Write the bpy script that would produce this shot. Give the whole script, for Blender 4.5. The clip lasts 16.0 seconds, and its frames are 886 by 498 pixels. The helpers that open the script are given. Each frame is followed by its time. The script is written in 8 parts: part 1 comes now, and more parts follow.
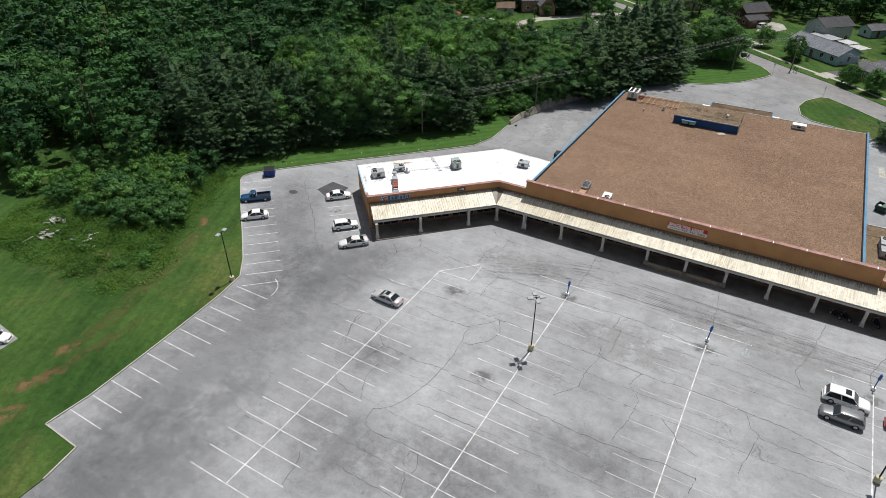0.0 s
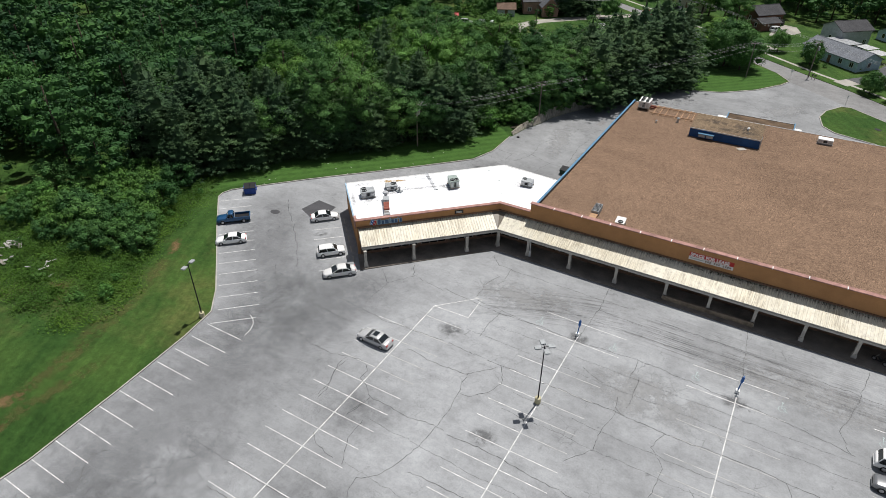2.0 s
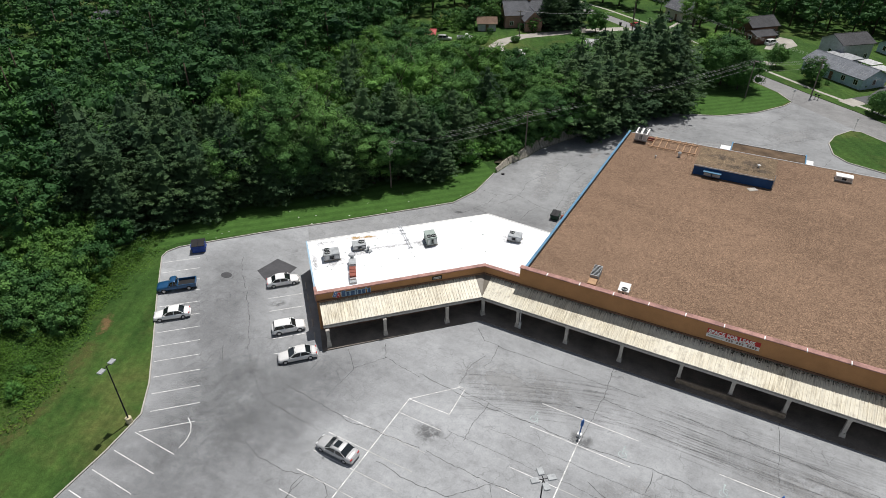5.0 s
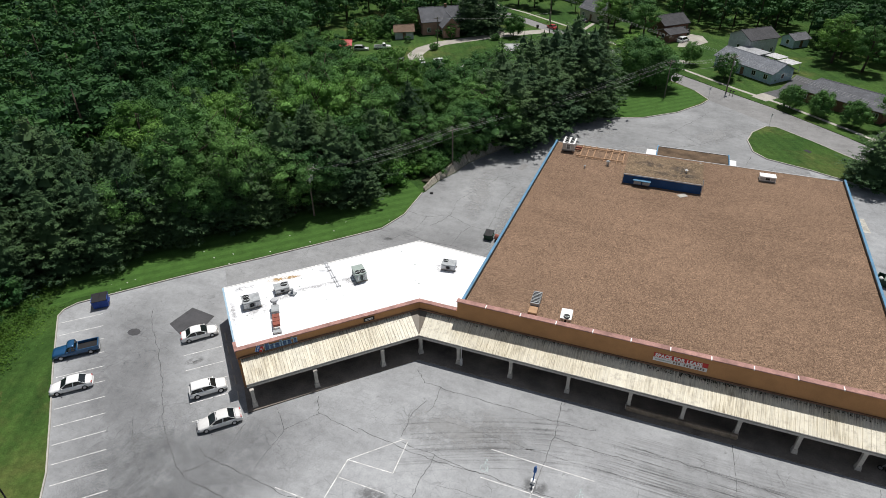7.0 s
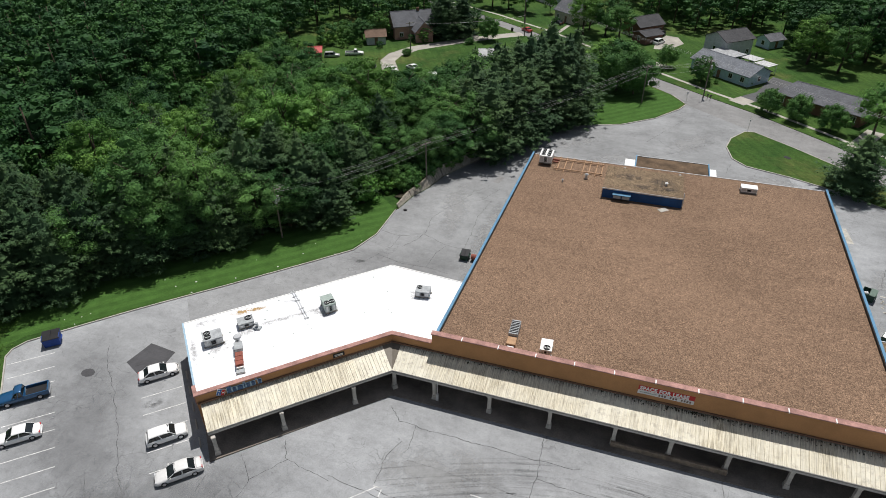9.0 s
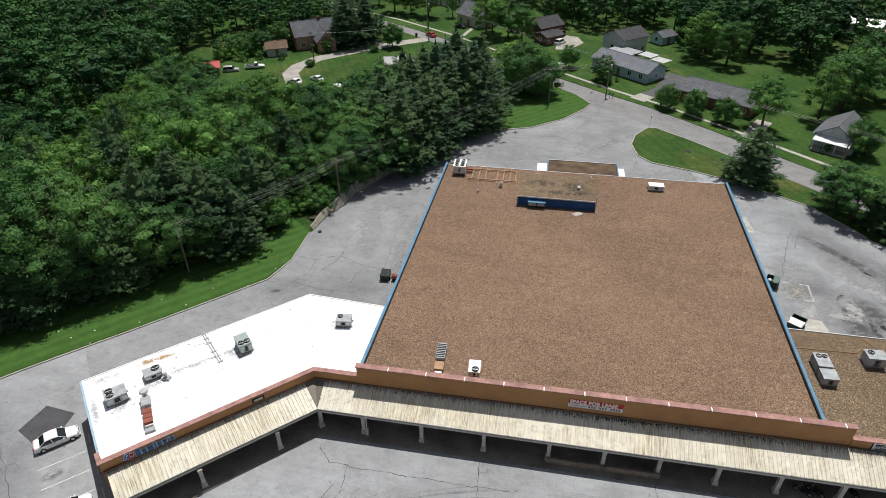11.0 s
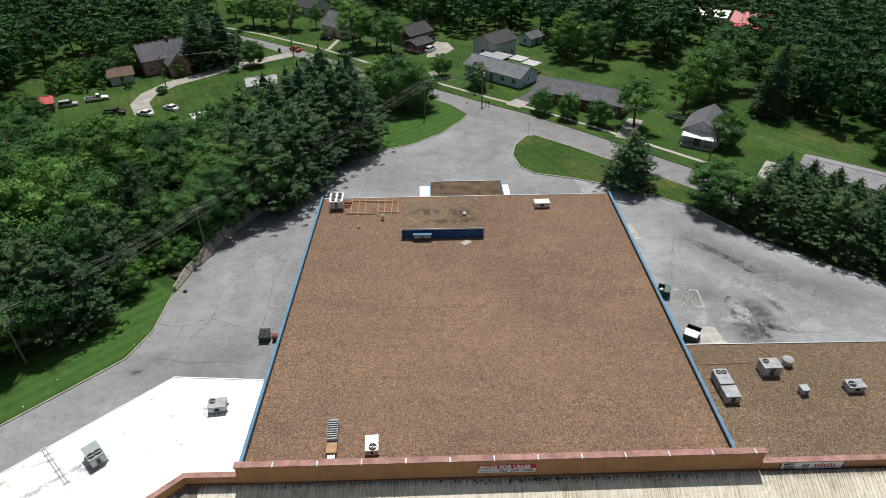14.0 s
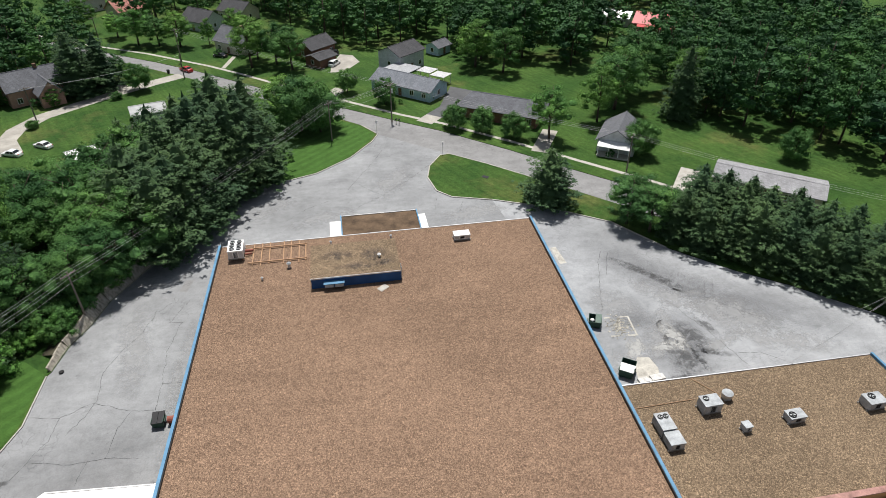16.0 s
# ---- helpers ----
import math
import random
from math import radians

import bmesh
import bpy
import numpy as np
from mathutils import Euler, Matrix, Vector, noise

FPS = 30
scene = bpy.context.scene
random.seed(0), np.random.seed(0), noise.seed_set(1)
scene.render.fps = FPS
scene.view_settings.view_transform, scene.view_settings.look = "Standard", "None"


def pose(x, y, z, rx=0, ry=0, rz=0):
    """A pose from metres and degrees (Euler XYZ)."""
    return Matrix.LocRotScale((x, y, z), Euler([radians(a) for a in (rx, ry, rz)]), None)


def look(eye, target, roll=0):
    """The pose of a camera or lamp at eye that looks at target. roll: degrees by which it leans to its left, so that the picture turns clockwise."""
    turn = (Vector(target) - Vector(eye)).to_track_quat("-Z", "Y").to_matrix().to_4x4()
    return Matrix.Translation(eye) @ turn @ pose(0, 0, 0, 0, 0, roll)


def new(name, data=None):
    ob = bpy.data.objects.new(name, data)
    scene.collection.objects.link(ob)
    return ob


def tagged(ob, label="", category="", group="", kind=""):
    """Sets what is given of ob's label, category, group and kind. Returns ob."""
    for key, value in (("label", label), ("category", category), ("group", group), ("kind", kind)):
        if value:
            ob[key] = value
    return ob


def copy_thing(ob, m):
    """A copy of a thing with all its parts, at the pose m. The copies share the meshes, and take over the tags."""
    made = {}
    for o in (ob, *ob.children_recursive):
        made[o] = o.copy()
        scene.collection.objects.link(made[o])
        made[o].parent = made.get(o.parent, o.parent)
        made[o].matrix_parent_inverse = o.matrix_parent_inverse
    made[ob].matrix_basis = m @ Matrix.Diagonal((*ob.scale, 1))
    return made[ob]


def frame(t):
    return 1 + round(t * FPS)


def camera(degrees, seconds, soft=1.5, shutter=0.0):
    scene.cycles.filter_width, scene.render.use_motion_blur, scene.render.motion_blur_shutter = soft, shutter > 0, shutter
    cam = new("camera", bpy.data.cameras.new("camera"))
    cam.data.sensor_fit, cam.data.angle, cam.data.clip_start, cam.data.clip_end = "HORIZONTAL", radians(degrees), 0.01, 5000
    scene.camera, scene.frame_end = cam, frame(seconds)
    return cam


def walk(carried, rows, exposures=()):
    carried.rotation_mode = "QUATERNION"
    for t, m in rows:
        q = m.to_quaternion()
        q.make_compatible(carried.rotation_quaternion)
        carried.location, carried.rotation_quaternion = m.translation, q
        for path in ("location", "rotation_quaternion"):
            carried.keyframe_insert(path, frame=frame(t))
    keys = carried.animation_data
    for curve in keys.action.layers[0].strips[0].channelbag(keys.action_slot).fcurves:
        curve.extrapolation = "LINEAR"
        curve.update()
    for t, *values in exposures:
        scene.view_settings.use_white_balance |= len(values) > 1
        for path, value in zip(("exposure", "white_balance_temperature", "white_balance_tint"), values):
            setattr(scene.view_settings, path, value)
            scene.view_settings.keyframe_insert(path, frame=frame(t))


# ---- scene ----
cam = camera(71.3, 16.0, soft=0.5)
METRES, EYE, TILT, LEAN, TURN = 65.5, 56.7, -33.6, 0.0, 30.07
PATH = [
    (0, (-0.132, 0.562, 57.21), (-0.972, 1.988, 56.088), 0.0),
    (0.5, (-1.337, 2.713, 56.857), (-2.175, 4.143, 55.737), 0.2),
    (1, (-2.62, 5.048, 56.269), (-3.456, 6.476, 55.145), 0.3),
    (1.5, (-3.953, 7.565, 55.756), (-4.788, 8.992, 54.632), 0.3),
    (2, (-5.37, 10.184, 55.443), (-6.204, 11.612, 54.318), 0.3),
    (2.5, (-6.923, 12.83, 55.329), (-7.757, 14.258, 54.205), 0.3),
    (3, (-8.507, 15.572, 55.312), (-9.34, 17.001, 54.187), 0.3),
    (3.2, (-8.98, 16.713, 55.305), (-9.816, 18.14, 54.18), 0.2),
    (5.3, (-12.863, 26.257, 55.857), (-13.636, 27.724, 54.739), -0.2),
    (5.5, (-13.185, 27.008, 55.947), (-13.933, 28.487, 54.828), -0.2),
    (6, (-13.918, 28.609, 56.107), (-14.614, 30.114, 54.989), -0.2),
    (6.5, (-14.418, 30.121, 56.277), (-15.071, 31.645, 55.158), -0.3),
    (7, (-14.91, 31.696, 56.34), (-15.517, 33.239, 55.222), -0.3),
    (7.5, (-15.252, 33.1, 56.651), (-15.84, 34.648, 55.531), -0.3),
    (8, (-15.509, 34.583, 56.887), (-16.086, 36.135, 55.766), -0.2),
    (8.5, (-15.708, 35.924, 57.184), (-16.276, 37.478, 56.061), -0.2),
    (8.7, (-15.806, 36.497, 57.181), (-16.369, 38.052, 56.056), -0.3),
    (10.8, (-16.035, 40.378, 58.167), (-16.37, 41.998, 57.041), -0.2),
    (11, (-16.196, 40.809, 58.255), (-16.505, 42.433, 57.129), -0.2),
    (11.5, (-16.253, 41.787, 58.424), (-16.527, 43.417, 57.298), -0.2),
    (12, (-16.284, 43.064, 58.617), (-16.542, 44.696, 57.49), -0.1),
    (12.5, (-16.176, 44.571, 58.821), (-16.427, 46.204, 57.694), -0.1),
    (13, (-16.132, 46.426, 59.081), (-16.37, 48.06, 57.952), -0.0),
    (13.5, (-15.629, 48.369, 59.303), (-15.798, 50.011, 58.174), -0.2),
    (14, (-15.321, 50.542, 59.457), (-15.301, 52.19, 58.325), -0.2),
    (14.5, (-15.237, 52.888, 59.701), (-15.099, 54.529, 58.566), -0.1),
    (15, (-14.917, 55.247, 59.967), (-14.724, 56.882, 58.832), 0.0),
    (15.5, (-14.308, 57.844, 60.219), (-14.085, 59.474, 59.082), 0.1),
    (16, (-13.179, 60.432, 60.379), (-12.922, 62.058, 59.243), 0.0),
]
walk(cam, [(t, look(eye, target, roll)) for t, eye, target, roll in PATH], [(0, 0.06), (8.5, 0.04), (13, 0.02), (14.5, 0.0), (15.2, 0.14), (16, 0.36)])

# ---- world, sun and exposure ----
world = bpy.data.worlds.new("sky")
scene.world = world
world.use_nodes = True
wn = world.node_tree.nodes
sky = wn.new("ShaderNodeTexSky")
sky.sky_type, sky.sun_disc = "NISHITA", False
sky.sun_elevation, sky.sun_rotation = radians(69), radians(5)
wn["Background"].inputs[1].default_value = 0.064
haze = wn.new("ShaderNodeHueSaturation")
haze.inputs["Saturation"].default_value = 0.55
world.node_tree.links.new(sky.outputs[0], haze.inputs["Color"])
world.node_tree.links.new(haze.outputs[0], wn["Background"].inputs[0])
sun_data = bpy.data.lights.new("sun", "SUN")
sun_data.energy, sun_data.angle, sun_data.color = 4.35, radians(0.55), (1.0, 0.965, 0.925)
sun = new("sun", sun_data)
sun.matrix_world = look((3.5, 38, 100), (0, 0, 0))


# ---- mesh helpers ----
class MB:
    """A small mesh builder: vertices and faces of one part."""

    def __init__(self):
        self.v, self.f = [], []

    def add(self, verts, faces):
        n = len(self.v)
        self.v += [tuple(p) for p in verts]
        self.f += [tuple(i + n for i in q) for q in faces]
        return self

    def prism(self, pts, z0, z1):
        n = len(pts)
        area = sum(pts[i][0] * pts[(i + 1) % n][1] - pts[(i + 1) % n][0] * pts[i][1] for i in range(n))
        pts = list(pts) if area > 0 else list(pts)[::-1]
        vs = [(x, y, z0) for x, y in pts] + [(x, y, z1) for x, y in pts]
        fs = [tuple(range(n))[::-1], tuple(range(n, 2 * n))]
        fs += [(i, (i + 1) % n, n + (i + 1) % n, n + i) for i in range(n)]
        return self.add(vs, fs)

    def box(self, x0, x1, y0, y1, z0, z1):
        return self.prism([(x0, y0), (x1, y0), (x1, y1), (x0, y1)], z0, z1)

    def bar(self, a, b, w, z0, z1):
        """An upright slab of width w along the line from a to b."""
        d = Vector((b[0] - a[0], b[1] - a[1])).normalized()
        n = Vector((-d.y, d.x)) * w / 2
        return self.prism([(a[0] - n.x, a[1] - n.y), (b[0] - n.x, b[1] - n.y), (b[0] + n.x, b[1] + n.y), (a[0] + n.x, a[1] + n.y)], z0, z1)

    def tube(self, a, b, r0, r1=None, seg=8):
        a, b = Vector(a), Vector(b)
        r1 = r0 if r1 is None else r1
        q = (b - a).to_track_quat("Z", "Y")
        vs = []
        for c, r in ((a, r0), (b, r1)):
            vs += [c + q @ Vector((r * math.cos(2 * math.pi * i / seg), r * math.sin(2 * math.pi * i / seg), 0)) for i in range(seg)]
        fs = [tuple(range(seg))[::-1], tuple(range(seg, 2 * seg))]
        fs += [(i, (i + 1) % seg, seg + (i + 1) % seg, seg + i) for i in range(seg)]
        return self.add(vs, fs)

    def hull(self, corners):
        """Eight corners: four below, four above, both counter-clockwise."""
        return self.add(corners, [(3, 2, 1, 0), (4, 5, 6, 7), (0, 1, 5, 4), (1, 2, 6, 5), (2, 3, 7, 6), (3, 0, 4, 7)])

    def mesh(self, name, bevel=0.0, smooth=False):
        me = bpy.data.meshes.new(name)
        me.from_pydata(self.v, [], self.f)
        if bevel:
            bm = bmesh.new()
            bm.from_mesh(me)
            bmesh.ops.bevel(bm, geom=bm.edges[:], offset=bevel, segments=1, affect="EDGES")
            bm.to_mesh(me)
            bm.free()
        if smooth:
            for p in me.polygons:
                p.use_smooth = True
        me.update()
        return me


def part(name, mb, material, parent=None, label="", bevel=0.0, smooth=False):
    """Links a mesh builder, or a mesh, as one object under its thing."""
    me = mb.mesh(name, bevel, smooth) if isinstance(mb, MB) else mb
    if material and not me.materials:
        me.materials.append(material)
    ob = new(name, me)
    ob.parent = parent
    return tagged(ob, label)


def thing(name, label, category, group="", kind="", at=None):
    ob = new(name)
    ob.empty_display_size = 0.3
    if at is not None:
        ob.matrix_basis = at
    return tagged(ob, label, category, group, kind)


def inside(x, y, poly):
    hit = False
    for (x0, y0), (x1, y1) in zip(poly, poly[1:] + poly[:1]):
        if (y0 > y) != (y1 > y) and x < (x1 - x0) * (y - y0) / (y1 - y0) + x0:
            hit = not hit
    return hit


# ---- materials ----
def shader(name, rough=0.8, metal=0.0, spec=0.3):
    m = bpy.data.materials.new(name)
    m.use_nodes = True
    b = m.node_tree.nodes["Principled BSDF"]
    b.inputs["Roughness"].default_value, b.inputs["Metallic"].default_value = rough, metal
    b.inputs["Specular IOR Level"].default_value = spec
    return m, m.node_tree.nodes, m.node_tree.links, b


def noise_node(n, l, coord, scale, detail=4.0, rough=0.6, stretch=None):
    t = n.new("ShaderNodeTexNoise")
    t.inputs["Scale"].default_value, t.inputs["Detail"].default_value, t.inputs["Roughness"].default_value = scale, detail, rough
    if stretch:
        mp = n.new("ShaderNodeMapping")
        mp.inputs["Scale"].default_value = stretch
        l.new(coord, mp.inputs["Vector"])
        coord = mp.outputs[0]
    l.new(coord, t.inputs["Vector"])
    return t.outputs["Fac"]


def ramp(n, l, fac, stops):
    r = n.new("ShaderNodeValToRGB")
    e = r.color_ramp.elements
    while len(e) < len(stops):
        e.new(0.5)
    for k, (p, c) in zip(e, stops):
        k.position = p
        k.color = (*c, 1) if len(c) == 3 else c
    l.new(fac, r.inputs[0])
    return r.outputs[0]


def mix(n, l, fac, a, b, mode="MIX"):
    m = n.new("ShaderNodeMix")
    m.data_type, m.blend_type = "RGBA", mode
    for sock, v in ((m.inputs[0], fac), (m.inputs[6], a), (m.inputs[7], b)):
        if isinstance(v, (int, float)):
            sock.default_value = v
        elif isinstance(v, tuple):
            sock.default_value = (*v, 1)
        else:
            l.new(v, sock)
    return m.outputs[2]


def place(n):
    return n.new("ShaderNodeNewGeometry").outputs["Position"]


def local(n):
    return n.new("ShaderNodeTexCoord").outputs["Object"]


def bump(n, l, b, height, strength, distance):
    k = n.new("ShaderNodeBump")
    k.inputs["Strength"].default_value, k.inputs["Distance"].default_value = strength, distance
    l.new(height, k.inputs["Height"])
    l.new(k.outputs[0], b.inputs["Normal"])


def plain(name, colour, rough=0.7, metal=0.0, vary=0.15, scale=1.5, fine=12.0, spec=0.3, relief=0.0):
    """A surface of one colour with stains and grain at two scales."""
    m, n, l, b = shader(name, rough, metal, spec)
    p = place(n)
    dark = tuple(c * (1 - vary) for c in colour)
    light = tuple(min(1, c * (1 + vary)) for c in colour)
    big = ramp(n, l, noise_node(n, l, p, scale), [(0.3, dark), (0.7, light)])
    grain = ramp(n, l, noise_node(n, l, p, fine, 3), [(0.35, (1 - vary * 0.7,) * 3), (0.65, (1, 1, 1))])
    l.new(mix(n, l, 1.0, big, grain, "MULTIPLY"), b.inputs["Base Color"])
    if relief:
        bump(n, l, b, noise_node(n, l, p, fine, 3), relief, 0.02)
    return m


def asphalt(name, base, vary, seed):
    m, n, l, b = shader(name, 0.88, 0, 0.25)
    g = place(n)
    mp = n.new("ShaderNodeMapping")
    mp.inputs["Location"].default_value = (seed, seed * 2, 0)
    l.new(g, mp.inputs["Vector"])
    p = mp.outputs[0]
    lo = tuple(c * (1 - vary) for c in base)
    hi = tuple(c * (1 + vary) for c in base)
    c = ramp(n, l, noise_node(n, l, p, 0.05, 6, 0.62), [(0.34, lo), (0.5, base), (0.66, hi)])
    wear = ramp(n, l, noise_node(n, l, p, 0.3, 7, 0.72), [(0.3, (0.8,) * 3), (0.48, (1, 1, 1)), (0.7, (1.1, 1.1, 1.1))])
    c = mix(n, l, 0.9, c, wear, "MULTIPLY")
    lanes = ramp(n, l, noise_node(n, l, p, 0.5, 7, 0.75, (0.35, 1.1, 1)), [(0.36, (0.72,) * 3), (0.55, (1, 1, 1)), (0.7, (1.1,) * 3)])
    c = mix(n, l, 0.4, c, lanes, "MULTIPLY")
    oil = ramp(n, l, noise_node(n, l, p, 0.9, 4, 0.7), [(0.27, (0.55,) * 3), (0.36, (1, 1, 1))])
    c = mix(n, l, 0.8, c, oil, "MULTIPLY")
    grit = ramp(n, l, noise_node(n, l, p, 5.0, 6, 0.8), [(0.3, (0.84,) * 3), (0.5, (1, 1, 1)), (0.7, (1.12, 1.12, 1.12))])
    c = mix(n, l, 1.0, c, grit, "MULTIPLY")
    mott = ramp(n, l, noise_node(n, l, p, 1.1, 8, 0.78), [(0.32, (0.84,) * 3), (0.5, (1, 1, 1)), (0.68, (1.1, 1.1, 1.1))])
    c = mix(n, l, 0.9, c, mott, "MULTIPLY")
    v = n.new("ShaderNodeTexVoronoi")
    v.feature = "DISTANCE_TO_EDGE"
    v.inputs["Scale"].default_value = 0.55
    wob = n.new("ShaderNodeVectorMath")
    wob.operation = "MULTIPLY_ADD"
    wob.inputs[1].default_value = (1.6, 1.6, 0)
    nz = n.new("ShaderNodeTexNoise")
    nz.inputs["Scale"].default_value, nz.inputs["Detail"].default_value = 0.7, 5
    l.new(p, nz.inputs["Vector"])
    l.new(nz.outputs["Color"], wob.inputs[0])
    l.new(p, wob.inputs[2])
    l.new(wob.outputs[0], v.inputs["Vector"])
    hair = ramp(n, l, v.outputs["Distance"], [(0.004, (0.62,) * 3), (0.02, (1, 1, 1))])
    where = ramp(n, l, noise_node(n, l, p, 0.09, 4, 0.7), [(0.5, (0, 0, 0)), (0.62, (0.85, 0.85, 0.85))])
    c = mix(n, l, where, c, mix(n, l, 1.0, c, hair, "MULTIPLY"))
    l.new(c, b.inputs["Base Color"])
    bump(n, l, b, noise_node(n, l, p, 30, 3), 0.35, 0.01)
    return m


def grass(name, a, c2, dry):
    m, n, l, b = shader(name, 0.95, 0, 0.1)
    p = place(n)
    c = ramp(n, l, noise_node(n, l, p, 0.06, 5), [(0.4, a), (0.6, c2)])
    spots = ramp(n, l, noise_node(n, l, p, 0.035, 6, 0.7), [(0.53, (0, 0, 0)), (0.68, (0.9, 0.9, 0.9))])
    c = mix(n, l, spots, c, dry)
    tuft = ramp(n, l, noise_node(n, l, p, 1.1, 6, 0.75), [(0.3, (0.6,) * 3), (0.7, (1.25,) * 3)])
    c = mix(n, l, 0.9, c, tuft, "MULTIPLY")
    fine = ramp(n, l, noise_node(n, l, p, 7, 4, 0.8), [(0.3, (0.65,) * 3), (0.7, (1.2,) * 3)])
    c = mix(n, l, 0.9, c, fine, "MULTIPLY")
    # long faint swathes left by the mower
    mp = n.new("ShaderNodeMapping")
    mp.inputs["Rotation"].default_value = (0, 0, radians(-28))
    l.new(p, mp.inputs["Vector"])
    swathe = ramp(n, l, noise_node(n, l, mp.outputs[0], 0.5, 4, 0.6, (1.6, 0.12, 1)), [(0.34, (0.78, 0.8, 0.78)), (0.66, (1.2, 1.16, 1.1))])
    c = mix(n, l, 0.9, c, swathe, "MULTIPLY")
    l.new(c, b.inputs["Base Color"])
    bump(n, l, b, noise_node(n, l, p, 6, 5, 0.8), 0.8, 0.15)
    return m


def lawn_striped():
    """Mown grass with the mower's stripes."""
    m, n, l, b = shader("mown_grass", 0.95, 0, 0.1)
    p = place(n)
    w = n.new("ShaderNodeTexWave")
    w.bands_direction = "X"
    w.inputs["Scale"].default_value, w.inputs["Distortion"].default_value = 0.16, 1.2
    w.inputs["Detail"].default_value, w.inputs["Detail Scale"].default_value = 2.0, 0.25
    mp = n.new("ShaderNodeMapping")
    mp.inputs["Rotation"].default_value = (0, 0, radians(45))
    l.new(p, mp.inputs["Vector"])
    l.new(mp.outputs[0], w.inputs["Vector"])
    c = ramp(n, l, w.outputs["Fac"], [(0.25, (0.05, 0.112, 0.024)), (0.75, (0.06, 0.13, 0.028))])
    tuft = ramp(n, l, noise_node(n, l, p, 0.5, 6, 0.75), [(0.3, (0.75,) * 3), (0.7, (1.2,) * 3)])
    c = mix(n, l, 0.9, c, tuft, "MULTIPLY")
    fine = ramp(n, l, noise_node(n, l, p, 7, 4, 0.8), [(0.3, (0.7,) * 3), (0.7, (1.2,) * 3)])
    c = mix(n, l, 0.9, c, fine, "MULTIPLY")
    l.new(c, b.inputs["Base Color"])
    bump(n, l, b, noise_node(n, l, p, 6, 5, 0.8), 0.7, 0.1)
    return m


def leaves(name, dark, light, trans=0.25, cells=0.0):
    m, n, l, b = shader(name, 0.65, 0, 0.1)
    info = n.new("ShaderNodeObjectInfo")
    geo = n.new("ShaderNodeNewGeometry")
    tone = mix(n, l, info.outputs["Random"], dark, light)
    isl = ramp(n, l, geo.outputs["Random Per Island"], [(0.0, (0.8,) * 3), (0.5, (1, 1, 1)), (1.0, (1.25, 1.22, 1.1))])
    tone = mix(n, l, 1.0, tone, isl, "MULTIPLY")
    patch = ramp(n, l, noise_node(n, l, geo.outputs["Position"], 0.11, 3), [(0.35, (0.66, 0.74, 0.78)), (0.65, (1.25, 1.18, 1.0))])
    tone = mix(n, l, 1.0, tone, patch, "MULTIPLY")
    if cells:
        # each tree of a joined wood has a tone of its own
        v = n.new("ShaderNodeTexVoronoi")
        v.voronoi_dimensions = "2D"
        v.inputs["Scale"].default_value = cells
        l.new(geo.outputs["Position"], v.inputs["Vector"])
        sep = n.new("ShaderNodeSeparateColor")
        l.new(v.outputs["Color"], sep.inputs[0])
        tone = mix(n, l, 1.0, tone, ramp(n, l, sep.outputs[0], [(0.0, (0.6, 0.66, 0.75)), (0.5, (1, 1, 1)), (1.0, (1.5, 1.4, 1.15))]), "MULTIPLY")
    l.new(tone, b.inputs["Base Color"])
    t = n.new("ShaderNodeBsdfTranslucent")
    l.new(mix(n, l, 1.0, tone, (1.1, 1.25, 0.6), "MULTIPLY"), t.inputs["Color"])
    s = n.new("ShaderNodeMixShader")
    s.inputs[0].default_value = trans
    l.new(b.outputs[0], s.inputs[1])
    l.new(t.outputs[0], s.inputs[2])
    l.new(s.outputs[0], n["Material Output"].inputs[0])
    return m


